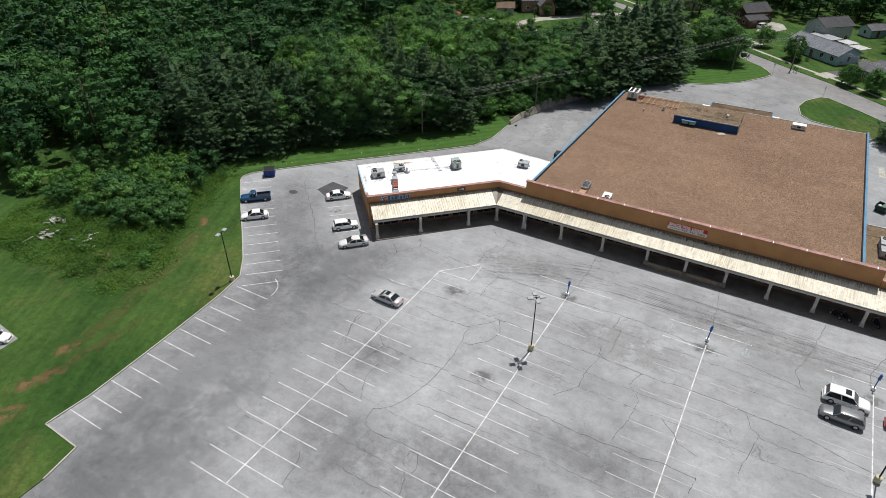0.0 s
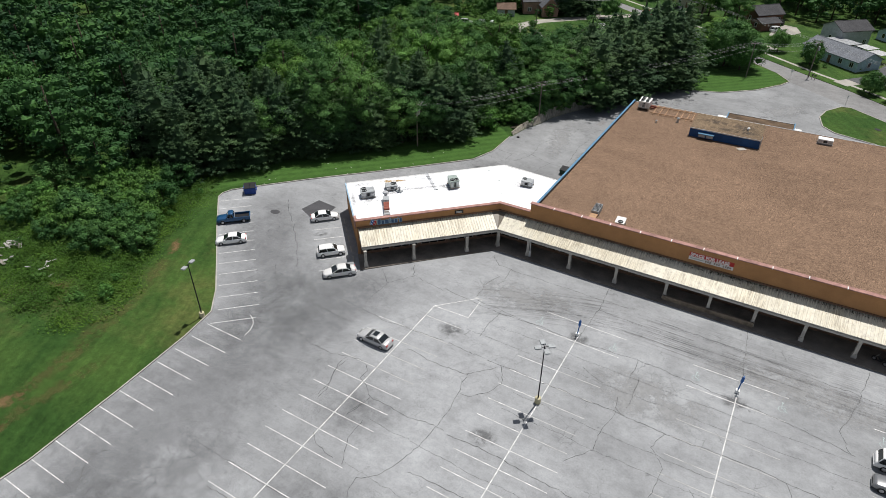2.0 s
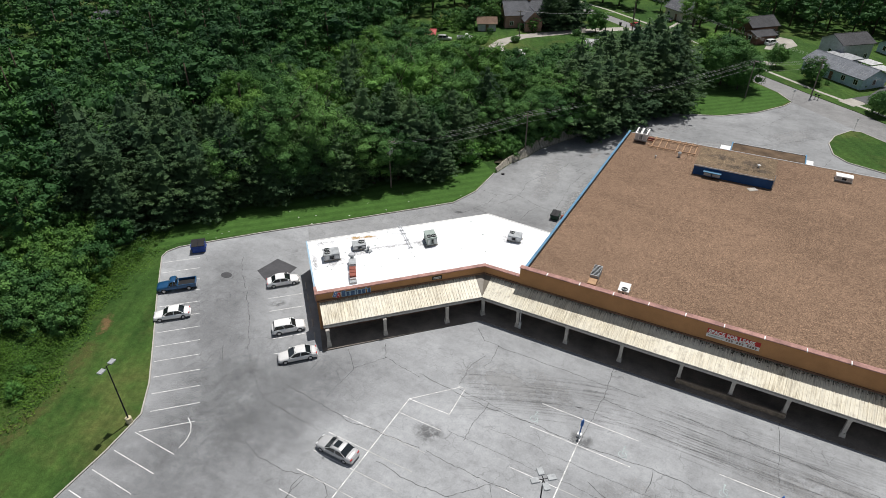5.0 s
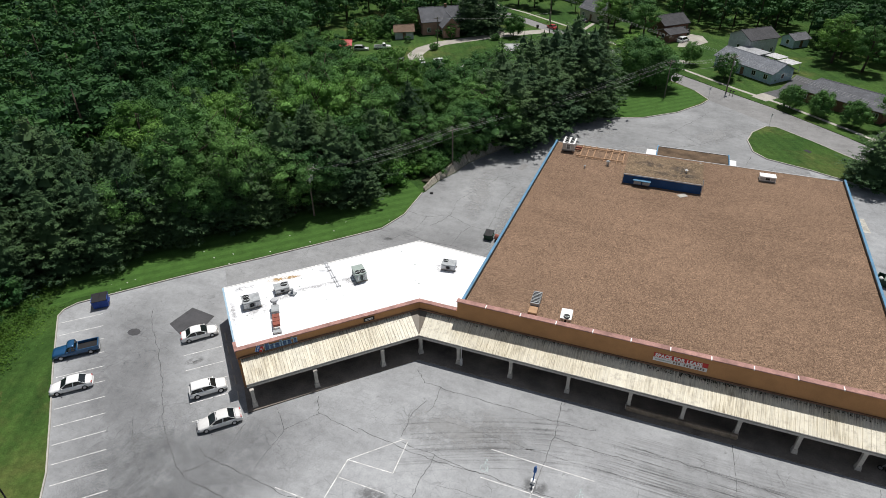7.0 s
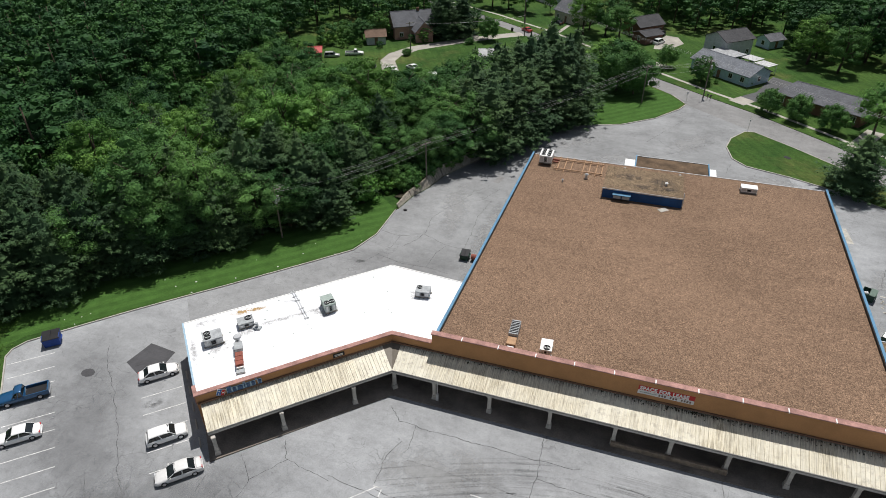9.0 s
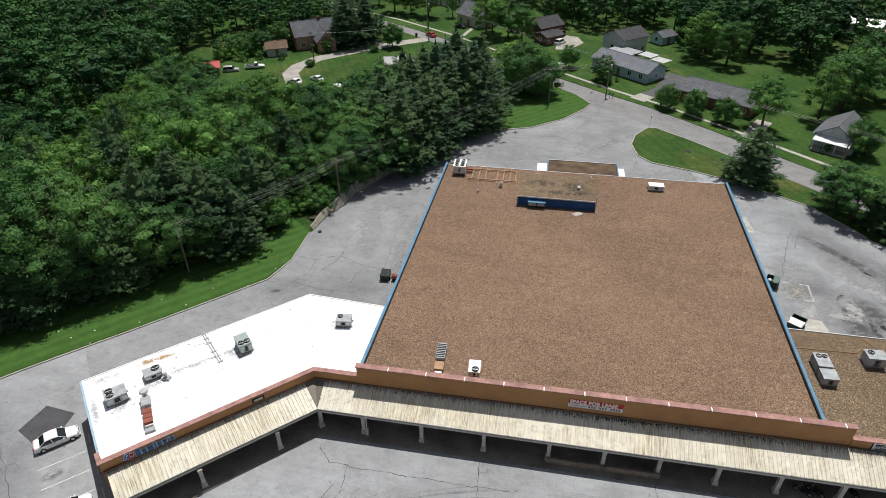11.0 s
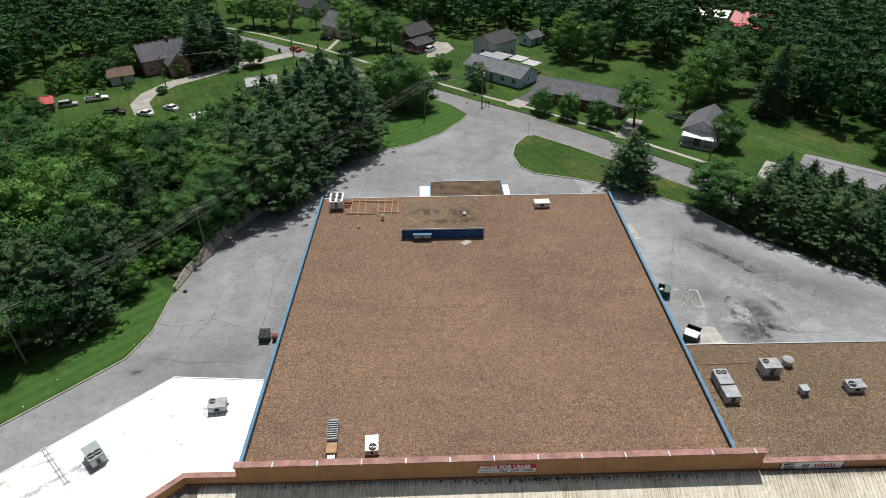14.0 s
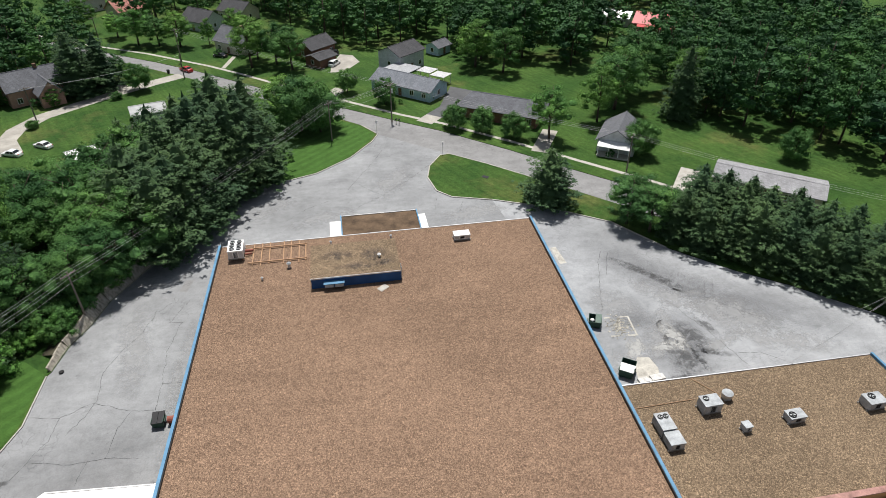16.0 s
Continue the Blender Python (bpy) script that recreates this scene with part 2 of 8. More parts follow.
def gravel_roof(name, tone, shift, sparkle=1.0):
    """Brown roofing gravel: single stones, thin and mossy places."""
    m, n, l, b = shader(name, 0.95, 0, 0.15)
    g = place(n)
    mp = n.new("ShaderNodeMapping")
    mp.inputs["Location"].default_value = (shift, shift, 0)
    l.new(g, mp.inputs["Vector"])
    p = mp.outputs[0]
    c = ramp(n, l, noise_node(n, l, p, 0.06, 6, 0.62), [(0.3, tuple(k * .84 for k in tone)), (0.5, tone), (0.72, tuple(k * 1.14 for k in tone))])
    bands = ramp(n, l, noise_node(n, l, p, 0.4, 4, 0.6, (0.25, 1.2, 1)), [(0.3, (0.9,) * 3), (0.65, (1.05,) * 3)])
    c = mix(n, l, 0.8, c, bands, "MULTIPLY")
    v = n.new("ShaderNodeTexVoronoi")
    v.inputs["Scale"].default_value = 12.0
    l.new(p, v.inputs["Vector"])
    sep = n.new("ShaderNodeSeparateColor")
    l.new(v.outputs["Color"], sep.inputs[0])
    stones = ramp(n, l, sep.outputs[0], [(0.0, (0.48, 0.45, 0.44)), (0.45, (0.9, 0.88, 0.86)), (0.8, (1.14, 1.13, 1.12)), (0.93, (1.6, 1.56, 1.5))])
    c = mix(n, l, 0.95, c, stones, "MULTIPLY")
    if sparkle > 1:
        v2 = n.new("ShaderNodeTexVoronoi")
        v2.inputs["Scale"].default_value = 8.0
        l.new(p, v2.inputs["Vector"])
        sep2 = n.new("ShaderNodeSeparateColor")
        l.new(v2.outputs["Color"], sep2.inputs[0])
        c = mix(n, l, 1.0, c, ramp(n, l, sep2.outputs[0], [(0.0, (0.84,) * 3), (0.6, (1, 1, 1)), (0.9, (sparkle,) * 3)]), "MULTIPLY")
    fine = ramp(n, l, noise_node(n, l, p, 5.0, 5, 0.85), [(0.3, (0.55,) * 3), (0.5, (1, 1, 1)), (0.7, (1.5, 1.47, 1.4))])
    c = mix(n, l, 0.7, c, fine, "MULTIPLY")
    mott = ramp(n, l, noise_node(n, l, p, 1.3, 6, 0.8, (0.7, 1.3, 1)), [(0.32, (0.87, 0.86, 0.86)), (0.5, (1, 1, 1)), (0.68, (1.13, 1.135, 1.135))])
    c = mix(n, l, 0.9, c, mott, "MULTIPLY")
    thin = ramp(n, l, noise_node(n, l, p, 0.22, 7, 0.75), [(0.66, (0, 0, 0)), (0.74, (0.55, 0.55, 0.55))])
    c = mix(n, l, thin, c, (0.2, 0.16, 0.12))
    l.new(c, b.inputs["Base Color"])
    bump(n, l, b, v.outputs["Distance"], 0.9, 0.05)
    return m


def canopy_metal():
    """Cream-painted sheet metal, streaked with dirt down its slope."""
    m, n, l, b = shader("cream_sheet_metal", 0.5, 0.0, 0.4)
    info = n.new("ShaderNodeObjectInfo")
    off = n.new("ShaderNodeVectorMath")
    off.operation = "MULTIPLY_ADD"
    comb = n.new("ShaderNodeCombineXYZ")
    for k in (0, 1):
        l.new(info.outputs["Random"], comb.inputs[k])
    off.inputs[1].default_value = (61, 37, 0)
    l.new(comb.outputs[0], off.inputs[0])
    l.new(local(n), off.inputs[2])
    p = off.outputs[0]
    streak = ramp(n, l, noise_node(n, l, p, 1.0, 5, 0.7, (9.0, 0.4, 0.2)), [(0.34, (0.2, 0.16, 0.11)), (0.46, (0.52, 0.46, 0.33)), (0.56, (0.8, 0.74, 0.58))])
    w = place(n)
    big = ramp(n, l, noise_node(n, l, w, 0.16, 4, 0.6), [(0.36, (0, 0, 0)), (0.6, (1, 1, 1))])
    spot = ramp(n, l, noise_node(n, l, w, 1.3, 5, 0.75), [(0.32, (0.5, 0.46, 0.38)), (0.5, (0.8, 0.76, 0.63))])
    c = mix(n, l, big, streak, spot)
    # uneven runs of grime washed down from the wall, its shade painted in too
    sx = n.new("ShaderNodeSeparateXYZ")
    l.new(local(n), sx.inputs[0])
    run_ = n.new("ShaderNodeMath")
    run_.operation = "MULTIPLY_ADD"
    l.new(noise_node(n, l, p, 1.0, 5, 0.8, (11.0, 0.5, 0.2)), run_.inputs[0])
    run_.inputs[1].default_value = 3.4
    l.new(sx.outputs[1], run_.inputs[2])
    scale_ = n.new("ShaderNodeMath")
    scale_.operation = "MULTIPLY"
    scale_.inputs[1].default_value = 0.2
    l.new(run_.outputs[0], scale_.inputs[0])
    grime_shade = ramp(n, l, scale_.outputs[0], [(0.85, (0, 0, 0)), (0.95, (0.55,) * 3), (1.0, (0.9,) * 3)])
    c = mix(n, l, grime_shade, c, (0.1, 0.08, 0.06))
    tone = ramp(n, l, info.outputs["Random"], [(0.0, (0.88,) * 3), (1.0, (1.0,) * 3)])
    c = mix(n, l, 1.0, c, tone, "MULTIPLY")
    l.new(c, b.inputs["Base Color"])
    return m


def streaked_concrete():
    """Pale concrete slabs with dark runs down their face."""
    m, n, l, b = shader("streaked_concrete", 0.9, 0, 0.2)
    p = place(n)
    c = ramp(n, l, noise_node(n, l, p, 1.2, 6, 0.75, (2.5, 2.5, 0.25)), [(0.32, (0.12, 0.11, 0.09)), (0.5, (0.36, 0.33, 0.27)), (0.68, (0.5, 0.47, 0.4))])
    g = ramp(n, l, noise_node(n, l, p, 7, 4), [(0.3, (0.75,) * 3), (0.7, (1.1,) * 3)])
    l.new(mix(n, l, 1.0, c, g, "MULTIPLY"), b.inputs["Base Color"])
    bump(n, l, b, noise_node(n, l, p, 5, 4), 0.5, 0.04)
    return m


def shingles(name, colour):
    m, n, l, b = shader(name, 0.9, 0, 0.2)
    p = local(n)
    br = n.new("ShaderNodeTexBrick")
    br.inputs["Scale"].default_value = 1.0
    br.inputs["Brick Width"].default_value, br.inputs["Row Height"].default_value, br.inputs["Mortar Size"].default_value = 0.6, 0.28, 0.02
    br.inputs["Color1"].default_value = (*colour, 1)
    br.inputs["Color2"].default_value = (*[c * 0.78 for c in colour], 1)
    br.inputs["Mortar"].default_value = (*[c * 0.5 for c in colour], 1)
    l.new(p, br.inputs["Vector"])
    st = ramp(n, l, noise_node(n, l, p, 0.4, 5), [(0.3, (0.78,) * 3), (0.7, (1.15,) * 3)])
    l.new(mix(n, l, 0.9, br.outputs["Color"], st, "MULTIPLY"), b.inputs["Base Color"])
    return m


def car_paint(name, colour, metal=0.0):
    m, n, l, b = shader(name, 0.28, metal, 0.5)
    dust = ramp(n, l, noise_node(n, l, local(n), 3.0, 4), [(0.35, tuple(c * 0.9 for c in colour)), (0.7, colour)])
    l.new(dust, b.inputs["Base Color"])
    b.inputs["Coat Weight"].default_value, b.inputs["Coat Roughness"].default_value = 0.6, 0.06
    return m


def glass(name, tint, rough=0.05):
    m, n, l, b = shader(name, rough, 0, 0.5)
    b.inputs["Base Color"].default_value = (*tint, 1)
    b.inputs["Coat Weight"].default_value = 0.4
    return m


def worn(name, soil, most=0.85, grain=0.8, lo=0.4, hi=0.62):
    """Bare soil that thins out towards its ragged edge."""
    m, n, l, b = shader(name, 0.95, 0, 0.1)
    g = n.new("ShaderNodeTexGradient")
    g.gradient_type = "SPHERICAL"
    l.new(local(n), g.inputs["Vector"])
    p = place(n)
    c = ramp(n, l, noise_node(n, l, p, 1.4, 5), [(0.3, tuple(k * 0.7 for k in soil)), (0.7, soil)])
    l.new(c, b.inputs["Base Color"])
    add = n.new("ShaderNodeMath")
    add.operation = "MULTIPLY"
    l.new(g.outputs["Fac"], add.inputs[0])
    l.new(ramp(n, l, noise_node(n, l, p, grain, 6, 0.75), [(lo, (0, 0, 0)), (hi, (1, 1, 1))]), add.inputs[1])
    a = ramp(n, l, add.outputs[0], [(0.03, (0, 0, 0)), (0.4, (most,) * 3)])
    l.new(a, b.inputs["Alpha"])
    return m


M_ASPHALT = asphalt("worn_asphalt", (0.305, 0.314, 0.322), 0.22, 3.0)
M_ROAD = asphalt("street_asphalt", (0.225, 0.224, 0.222), 0.15, 31.0)
M_PATCH = asphalt("dark_asphalt_patch", (0.075, 0.075, 0.08), 0.2, 12.0)
M_CRACK = plain("tar_filled_crack", (0.085, 0.086, 0.087), 0.85, 0, 0.3, 0.6)
M_LINE = plain("worn_white_line_paint", (0.66, 0.66, 0.65), 0.8, 0, 0.4, 1.2, 7.0)
M_LINE2 = plain("faded_line_paint", (0.46, 0.46, 0.45), 0.8, 0, 0.3, 0.5, 6.0)
M_CONC = plain("weathered_concrete", (0.42, 0.4, 0.36), 0.9, 0, 0.2, 0.7, 9.0, 0.2, 0.3)
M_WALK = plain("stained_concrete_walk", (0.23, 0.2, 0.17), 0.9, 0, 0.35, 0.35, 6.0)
M_TAR = asphalt("dark_driveway_tar", (0.1, 0.102, 0.106), 0.2, 53.0)
M_DRIVE = plain("pale_gravel_drive", (0.37, 0.35, 0.31), 0.95, 0, 0.22, 0.25, 5.0)
M_GRASS = grass("field_grass", (0.036, 0.086, 0.02), (0.064, 0.124, 0.029), (0.12, 0.135, 0.045))
M_LAWN = lawn_striped()
M_WORN = worn("worn_clay_soil", (0.26, 0.165, 0.085), 0.6)
M_TRACK = worn("dry_wheel_track", (0.14, 0.13, 0.05), 0.4)
M_SEAL = worn("dark_sealed_asphalt", (0.165, 0.168, 0.175), 0.32, 0.3, 0.1, 0.85)
M_OIL = worn("oil_stained_asphalt", (0.08, 0.08, 0.08), 0.42, 0.9)
M_BLEACH = worn("bleached_concrete", (0.4, 0.405, 0.405), 0.6, 0.3)
M_SCUFF = worn("grainy_scuffed_asphalt", (0.13, 0.132, 0.136), 0.3, 0.5, 0.25, 0.8)
M_BLEACHED = plain("broken_pale_concrete", (0.46, 0.44, 0.39), 0.9, 0, 0.3, 0.9, 5.0)
M_DUFF = plain("woodland_floor", (0.05, 0.045, 0.028), 0.95, 0, 0.4, 0.4, 3.0)
M_GRAVEL = gravel_roof("roof_gravel", (0.218, 0.148, 0.103), 0.0, 1.2)
M_GRAVELD = gravel_roof("dull_roof_gravel", (0.178, 0.134, 0.09), 40.0, 1.5)
M_MOSS = plain("mossy_roof_felt", (0.13, 0.088, 0.055), 0.95, 0, 0.5, 0.45, 5.0)
M_MEMBRANE = plain("white_roof_membrane", (0.82, 0.83, 0.85), 0.6, 0, 0.04, 0.3, 3.0)
M_STUCCO = plain("ochre_painted_stucco", (0.45, 0.235, 0.105), 0.85, 0, 0.1, 0.5, 8.0, 0.2, 0.15)
M_COPING = plain("faded_red_coping", (0.37, 0.205, 0.175), 0.7, 0, 0.35, 0.8, 6.0)
M_JOINT = plain("white_sealant", (0.8, 0.79, 0.76), 0.6, 0, 0.08)
M_BLUE = plain("blue_painted_metal", (0.1, 0.24, 0.38), 0.55, 0, 0.2, 0.6, 7.0)
M_BLUEPALE = plain("pale_blue_edge_metal", (0.33, 0.47, 0.58), 0.5, 0, 0.2, 0.6, 7.0)
M_NAVY = plain("dark_blue_painted_wall", (0.02, 0.075, 0.21), 0.7, 0, 0.15, 0.7, 8.0)
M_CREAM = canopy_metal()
M_FASCIA = plain("grey_white_fascia_paint", (0.5, 0.48, 0.44), 0.6, 0, 0.14, 0.5, 6.0)
M_COLUMN = plain("off_white_column_paint", (0.5, 0.47, 0.42), 0.8, 0, 0.2, 1.2, 8.0)
M_BROWN = plain("brown_brick_wall", (0.2, 0.12, 0.08), 0.9, 0, 0.25, 0.6, 8.0)
M_DARKGLASS = glass("dark_shop_glass", (0.015, 0.017, 0.02))
M_CARGLASS = glass("tinted_car_glass", (0.012, 0.016, 0.018))
M_ALU = plain("dull_aluminium", (0.55, 0.56, 0.57), 0.45, 0.6, 0.12)
M_UNIT = plain("light_grey_unit_enamel", (0.38, 0.4, 0.41), 0.55, 0.0, 0.25, 1.5)
M_UNITG = plain("grey_green_unit_enamel", (0.32, 0.38, 0.35), 0.55, 0.0, 0.12, 1.5)
M_BLACK = plain("black_metal", (0.02, 0.02, 0.022), 0.6, 0.2, 0.2)
M_RUBBER = plain("tyre_rubber", (0.02, 0.02, 0.02), 0.85)
M_RIM = plain("alloy_rim", (0.5, 0.5, 0.52), 0.3, 0.8)
M_WOOD = plain("weathered_pole_wood", (0.2, 0.17, 0.14), 0.9, 0, 0.25, 1.0, 10.0)
M_WOODGREY = plain("grey_weathered_timber", (0.3, 0.28, 0.25), 0.9, 0, 0.25, 1.0, 10.0)
M_TIMBER = plain("tan_pipe_rack", (0.42, 0.26, 0.15), 0.8, 0, 0.2)
M_BARK = plain("bark", (0.085, 0.065, 0.048), 0.95, 0, 0.3, 1.2, 9.0)
M_RUST = plain("rust_red_paint", (0.27, 0.085, 0.06), 0.7, 0, 0.25)
M_LEAF = leaves("broad_leaves", (0.06, 0.142, 0.036), (0.148, 0.285, 0.07), 0.06)
M_LEAFY = leaves("bright_young_leaves", (0.08, 0.195, 0.05), (0.135, 0.28, 0.074), 0.06)
M_LEAFD = leaves("shaded_broad_leaves", (0.042, 0.11, 0.036), (0.098, 0.21, 0.064), 0.05)
M_LEAFFAR = leaves("far_wood_leaves", (0.034, 0.092, 0.033), (0.094, 0.198, 0.07), 0.05, 0.115)
M_NEEDLE = leaves("pine_needles", (0.036, 0.074, 0.036), (0.07, 0.128, 0.058), 0.04)
M_WEED = leaves("weed_leaves", (0.06, 0.13, 0.022), (0.1, 0.19, 0.035))
M_WHITE = plain("white_paint", (0.78, 0.78, 0.76), 0.6, 0, 0.06)
M_WIRE = plain("weathered_wire", (0.4, 0.4, 0.4), 0.6, 0.3, 0.1)
M_RED = plain("red_paint", (0.5, 0.03, 0.03), 0.5, 0, 0.1)
M_GUTTER = plain("grimy_gutter_metal", (0.3, 0.29, 0.27), 0.6, 0.2, 0.25)
M_YELLOWED = worn("yellow_stained_concrete", (0.42, 0.37, 0.2), 0.8, 0.9, 0.2, 0.6)
M_SLAB = streaked_concrete()
M_DIRTY = plain("rust_stained_concrete", (0.3, 0.24, 0.18), 0.9, 0, 0.4, 0.9, 8.0)
M_RUSTSTAIN = worn("rust_streaked_roof", (0.5, 0.32, 0.12), 0.75, 0.9)
M_GREYSTAIN = worn("grimy_roof_film", (0.45, 0.45, 0.45), 0.5, 0.8)
M_SIGNBLUE = plain("blue_sign_paint", (0.03, 0.13, 0.4), 0.5, 0, 0.1)

# ---- ground, asphalt and kerbs ----
GZ = 0.1
WEST = [(-57.4, -60), (-57.4, 14), (-58.2, 18.3), (-64.3, 18.5), (-63.9, 24), (-64.5, 35.2), (-65.3, 45.5), (-66.2, 50.8), (-69.4, 54.6),
        (-75.2, 60.1), (-82.1, 66.5), (-90.0, 74.2), (-90.4, 75.6), (-89.8, 77.4), (-85.7, 82.0), (-80.6, 87.6), (-75.7, 92.6), (-71.4, 96.9), (-63.1, 105.6), (-57.6, 111.5),
        (-55.9, 117.2), (-56.0, 125.6)]
WALLS = [(-55.6, 126.4), (-54.9, 131.0), (-53.1, 135.6), (-52.0, 140.7), (-48.6, 147.8), (-43.5, 157.5), (-38.1, 168.0), (-34.4, 174.6)]
LAWN1 = [(-28.1, 175.6), (-21.3, 178.3), (-14.1, 184.6), (-8.8, 192.4), (-7.3, 196.2), (-10.8, 201.9), (-15.6, 206.4)]
ROAD_W = [(-32, 219.9), (-38.7, 226), (-51.8, 237.8), (-60.5, 245.4), (-76, 257.8), (-90.3, 268.4), (-116, 287), (-150, 311)]
ROAD_E = [(-154, 318), (-120, 295), (-94.5, 276.5), (-80.2, 266.6), (-70, 259.4), (-57.9, 250.2), (-48.4, 242), (-36.6, 231.5), (-2.4, 203.6), (7.7, 195.8), (21.4, 183.0), (32.6, 171.4), (40.0, 164.2), (75, 129), (107, 97)]
EAST = [(101, 91), (70, 122), (36, 156.6), (24.5, 168.0), (14.7, 177.3), (7.6, 183.2), (5.5, 182.8), (2.5, 178.0), (1.4, 173.0), (2.4, 167.2), (5.0, 164.3), (12.5, 162.0),
        (21.5, 158.0), (32.3, 150.6), (38.6, 141.2), (46.6, 133.3), (53.4, 128.1), (62.8, 119.0), (82, 100), (82, -60)]
OUTLINE = WEST + WALLS + LAWN1 + ROAD_W + ROAD_E + EAST


def sheet(loops, z):
    """A flat sheet bounded by the first loop, with the other loops as holes."""
    from mathutils import geometry
    vs, es = [], []
    for lp in loops:
        k = len(vs)
        vs += [Vector(p) for p in lp]
        es += [(k + i, k + (i + 1) % len(lp)) for i in range(len(lp))]
    v2, _, f2, *_ = geometry.delaunay_2d_cdt(vs, es, [], 0, 1e-5)
    mb = MB()
    keep = []
    for f in f2:
        c = sum((v2[i] for i in f), Vector((0, 0))) / len(f)
        if inside(c.x, c.y, list(loops[0])) and not any(inside(c.x, c.y, list(h)) for h in loops[1:]):
            a, b, d = (v2[i] for i in f[:3])
            keep.append(f if (b - a).cross(d - a) > 0 else f[::-1])
    return mb.add([(p.x, p.y, z) for p in v2], keep)


FAR = 3000
tagged(part("ground", sheet([[(-FAR, -FAR), (FAR, -FAR), (FAR, FAR), (-FAR, FAR)], OUTLINE], GZ), M_GRASS), "uneven green field grass with dry patches", "grass", kind="structure")
lot = tagged(part("parking_lot", sheet([OUTLINE], 0.0), M_ASPHALT), "pale weathered grey asphalt with cracks and worn lines", "pavement", kind="structure")

M_BACK = asphalt("drive_asphalt", (0.252, 0.258, 0.262), 0.22, 17.0)
BACK = [(-71.4, 96.9), (-63.1, 105.6), (-57.6, 111.5), (-55.9, 117.2), (-56.0, 125.6)] + WALLS + LAWN1[:5] + [(7.6, 183.2), (5.5, 182.8), (2.5, 178.0), (1.4, 173.0), (2.4, 167.2), (5.0, 164.3), (12.5, 162.0), (14.8, 146), (14.8, 144.2), (-34.8, 143.2), (-35.2, 102.4), (-46.9, 103.0), (-67.0, 82.9), (-75.7, 92.6)]
tagged(part("back_drive", sheet([BACK], 0.0008), M_BACK), "grey patched asphalt drive behind the shops", "driveway", kind="structure")
STREET = [(-15.6, 206.4)] + ROAD_W + ROAD_E + EAST[:6] + [(-7.3, 196.2), (-10.8, 201.9)]
tagged(part("road", sheet([STREET], 0.004), M_ROAD), "grey asphalt residential street", "road", kind="structure")


def kerb(name, pts, w=0.16, h=0.15):
    mb = MB()
    for a, b in zip(pts, pts[1:]):
        mb.bar(a, b, w, -0.05, h)
    return tagged(part(name, mb, M_CONC), "weathered pale concrete kerb along the grass", "kerb", kind="structure")


kerb("kerb_west", WEST[1:], 0.17)
kerb("kerb_lawn", LAWN1[:-1], 0.22)
kerb("kerb_east", EAST[3:15], 0.22)


def flat(name, pts, z, material, label, category):
    return tagged(part(name, sheet([pts], z), material), label, category, kind="structure")


def strip(name, pts, width, z, material, label, category):
    """A paved strip of even width along a line."""
    mb = MB()
    left, right = [], []
    for i, p in enumerate(pts):
        a, b = pts[max(0, i - 1)], pts[min(len(pts) - 1, i + 1)]
        d = Vector((b[0] - a[0], b[1] - a[1])).normalized() * width / 2
        left.append((p[0] - d.y, p[1] + d.x, z))
        right.append((p[0] + d.y, p[1] - d.x, z))
    n = len(pts)
    mb.add(left + right, [(n + i, n + i + 1, i + 1, i) for i in range(n - 1)])
    return tagged(part(name, mb, material), label, category, kind="structure")


# mown lawns beside the back drive and at the street corner
flat("lawn_back", [p for p in [(-92.5, 74.5), (-90.8, 78.2), (-86, 82.6), (-80.8, 88.0), (-75.9, 93.0), (-71.6, 97.3), (-63.4, 106.0), (-58.0, 111.9), (-56.3, 117.4), (-56.4, 126), (-60, 129),
      (-66, 121), (-78, 108), (-90, 95), (-96, 82)]], GZ + 0.006, M_LAWN, "mown green lawn with mower stripes and litter", "lawn")
flat("lawn_corner", [(-34, 176.5), (-28.2, 176), (-21.6, 178.7), (-14.5, 184.9), (-9.3, 192.6), (-7.9, 196.2), (-11.2, 201.4), (-16, 205.8), (-34, 218)], GZ + 0.006, M_LAWN,
     "mown green lawn at the street corner", "lawn")
strip("sidewalk_far", [(-122, 299.5), (-96, 281.5), (-74.4, 268.6), (-64.2, 261), (-54.3, 253.8), (-44.1, 245), (-33, 234.6), (-1, 207.2), (9, 199.8), (23, 187), (45, 165.5), (80, 131)], 1.05, GZ + 0.012, M_CONC, "narrow pale concrete footpath along the street", "footpath")
strip("driveway_loop", [(-88, 198), (-92, 205), (-92.2, 211.5), (-89, 219.5), (-82, 227), (-74.5, 234.5), (-67, 241), (-60.5, 246)], 4.6, GZ + 0.016, M_DRIVE, "pale gravel drive curving past the lawn", "driveway")
strip("driveway_house", [(-74, 237.5), (-80, 238), (-86, 237.5), (-91, 236)], 5.0, GZ + 0.02, M_DRIVE, "pale gravel drive to a house", "driveway")
flat("driveway_tar", [(14.9, 225), (20.5, 220.5), (16.5, 213.1), (9.3, 203.4), (5.7, 206.3), (9.7, 210.7)], GZ + .028, M_TAR, "dark tarred driveway between two houses", "driveway")
for pts, w in (([(4.4, 201.2), (7.5, 205)], 4.4), ([(27.5, 181), (33.5, 192)], 3.6), ([(-19, 222), (-15, 228)], 4), ([(-49.5, 250.5), (-47.5, 262)], 1.3)):
    strip("driveway", pts, w, GZ + 0.024, M_DRIVE, "pale concrete house driveway", "driveway")
flat("gravel_yard", [(-17.9, 241.8), (-13.7, 242.2), (-9, 250.5), (-11, 257.4), (-14.8, 258.8), (-17.6, 250)], GZ + 0.02, M_DRIVE, "pale gravel yard beside a house", "driveway")
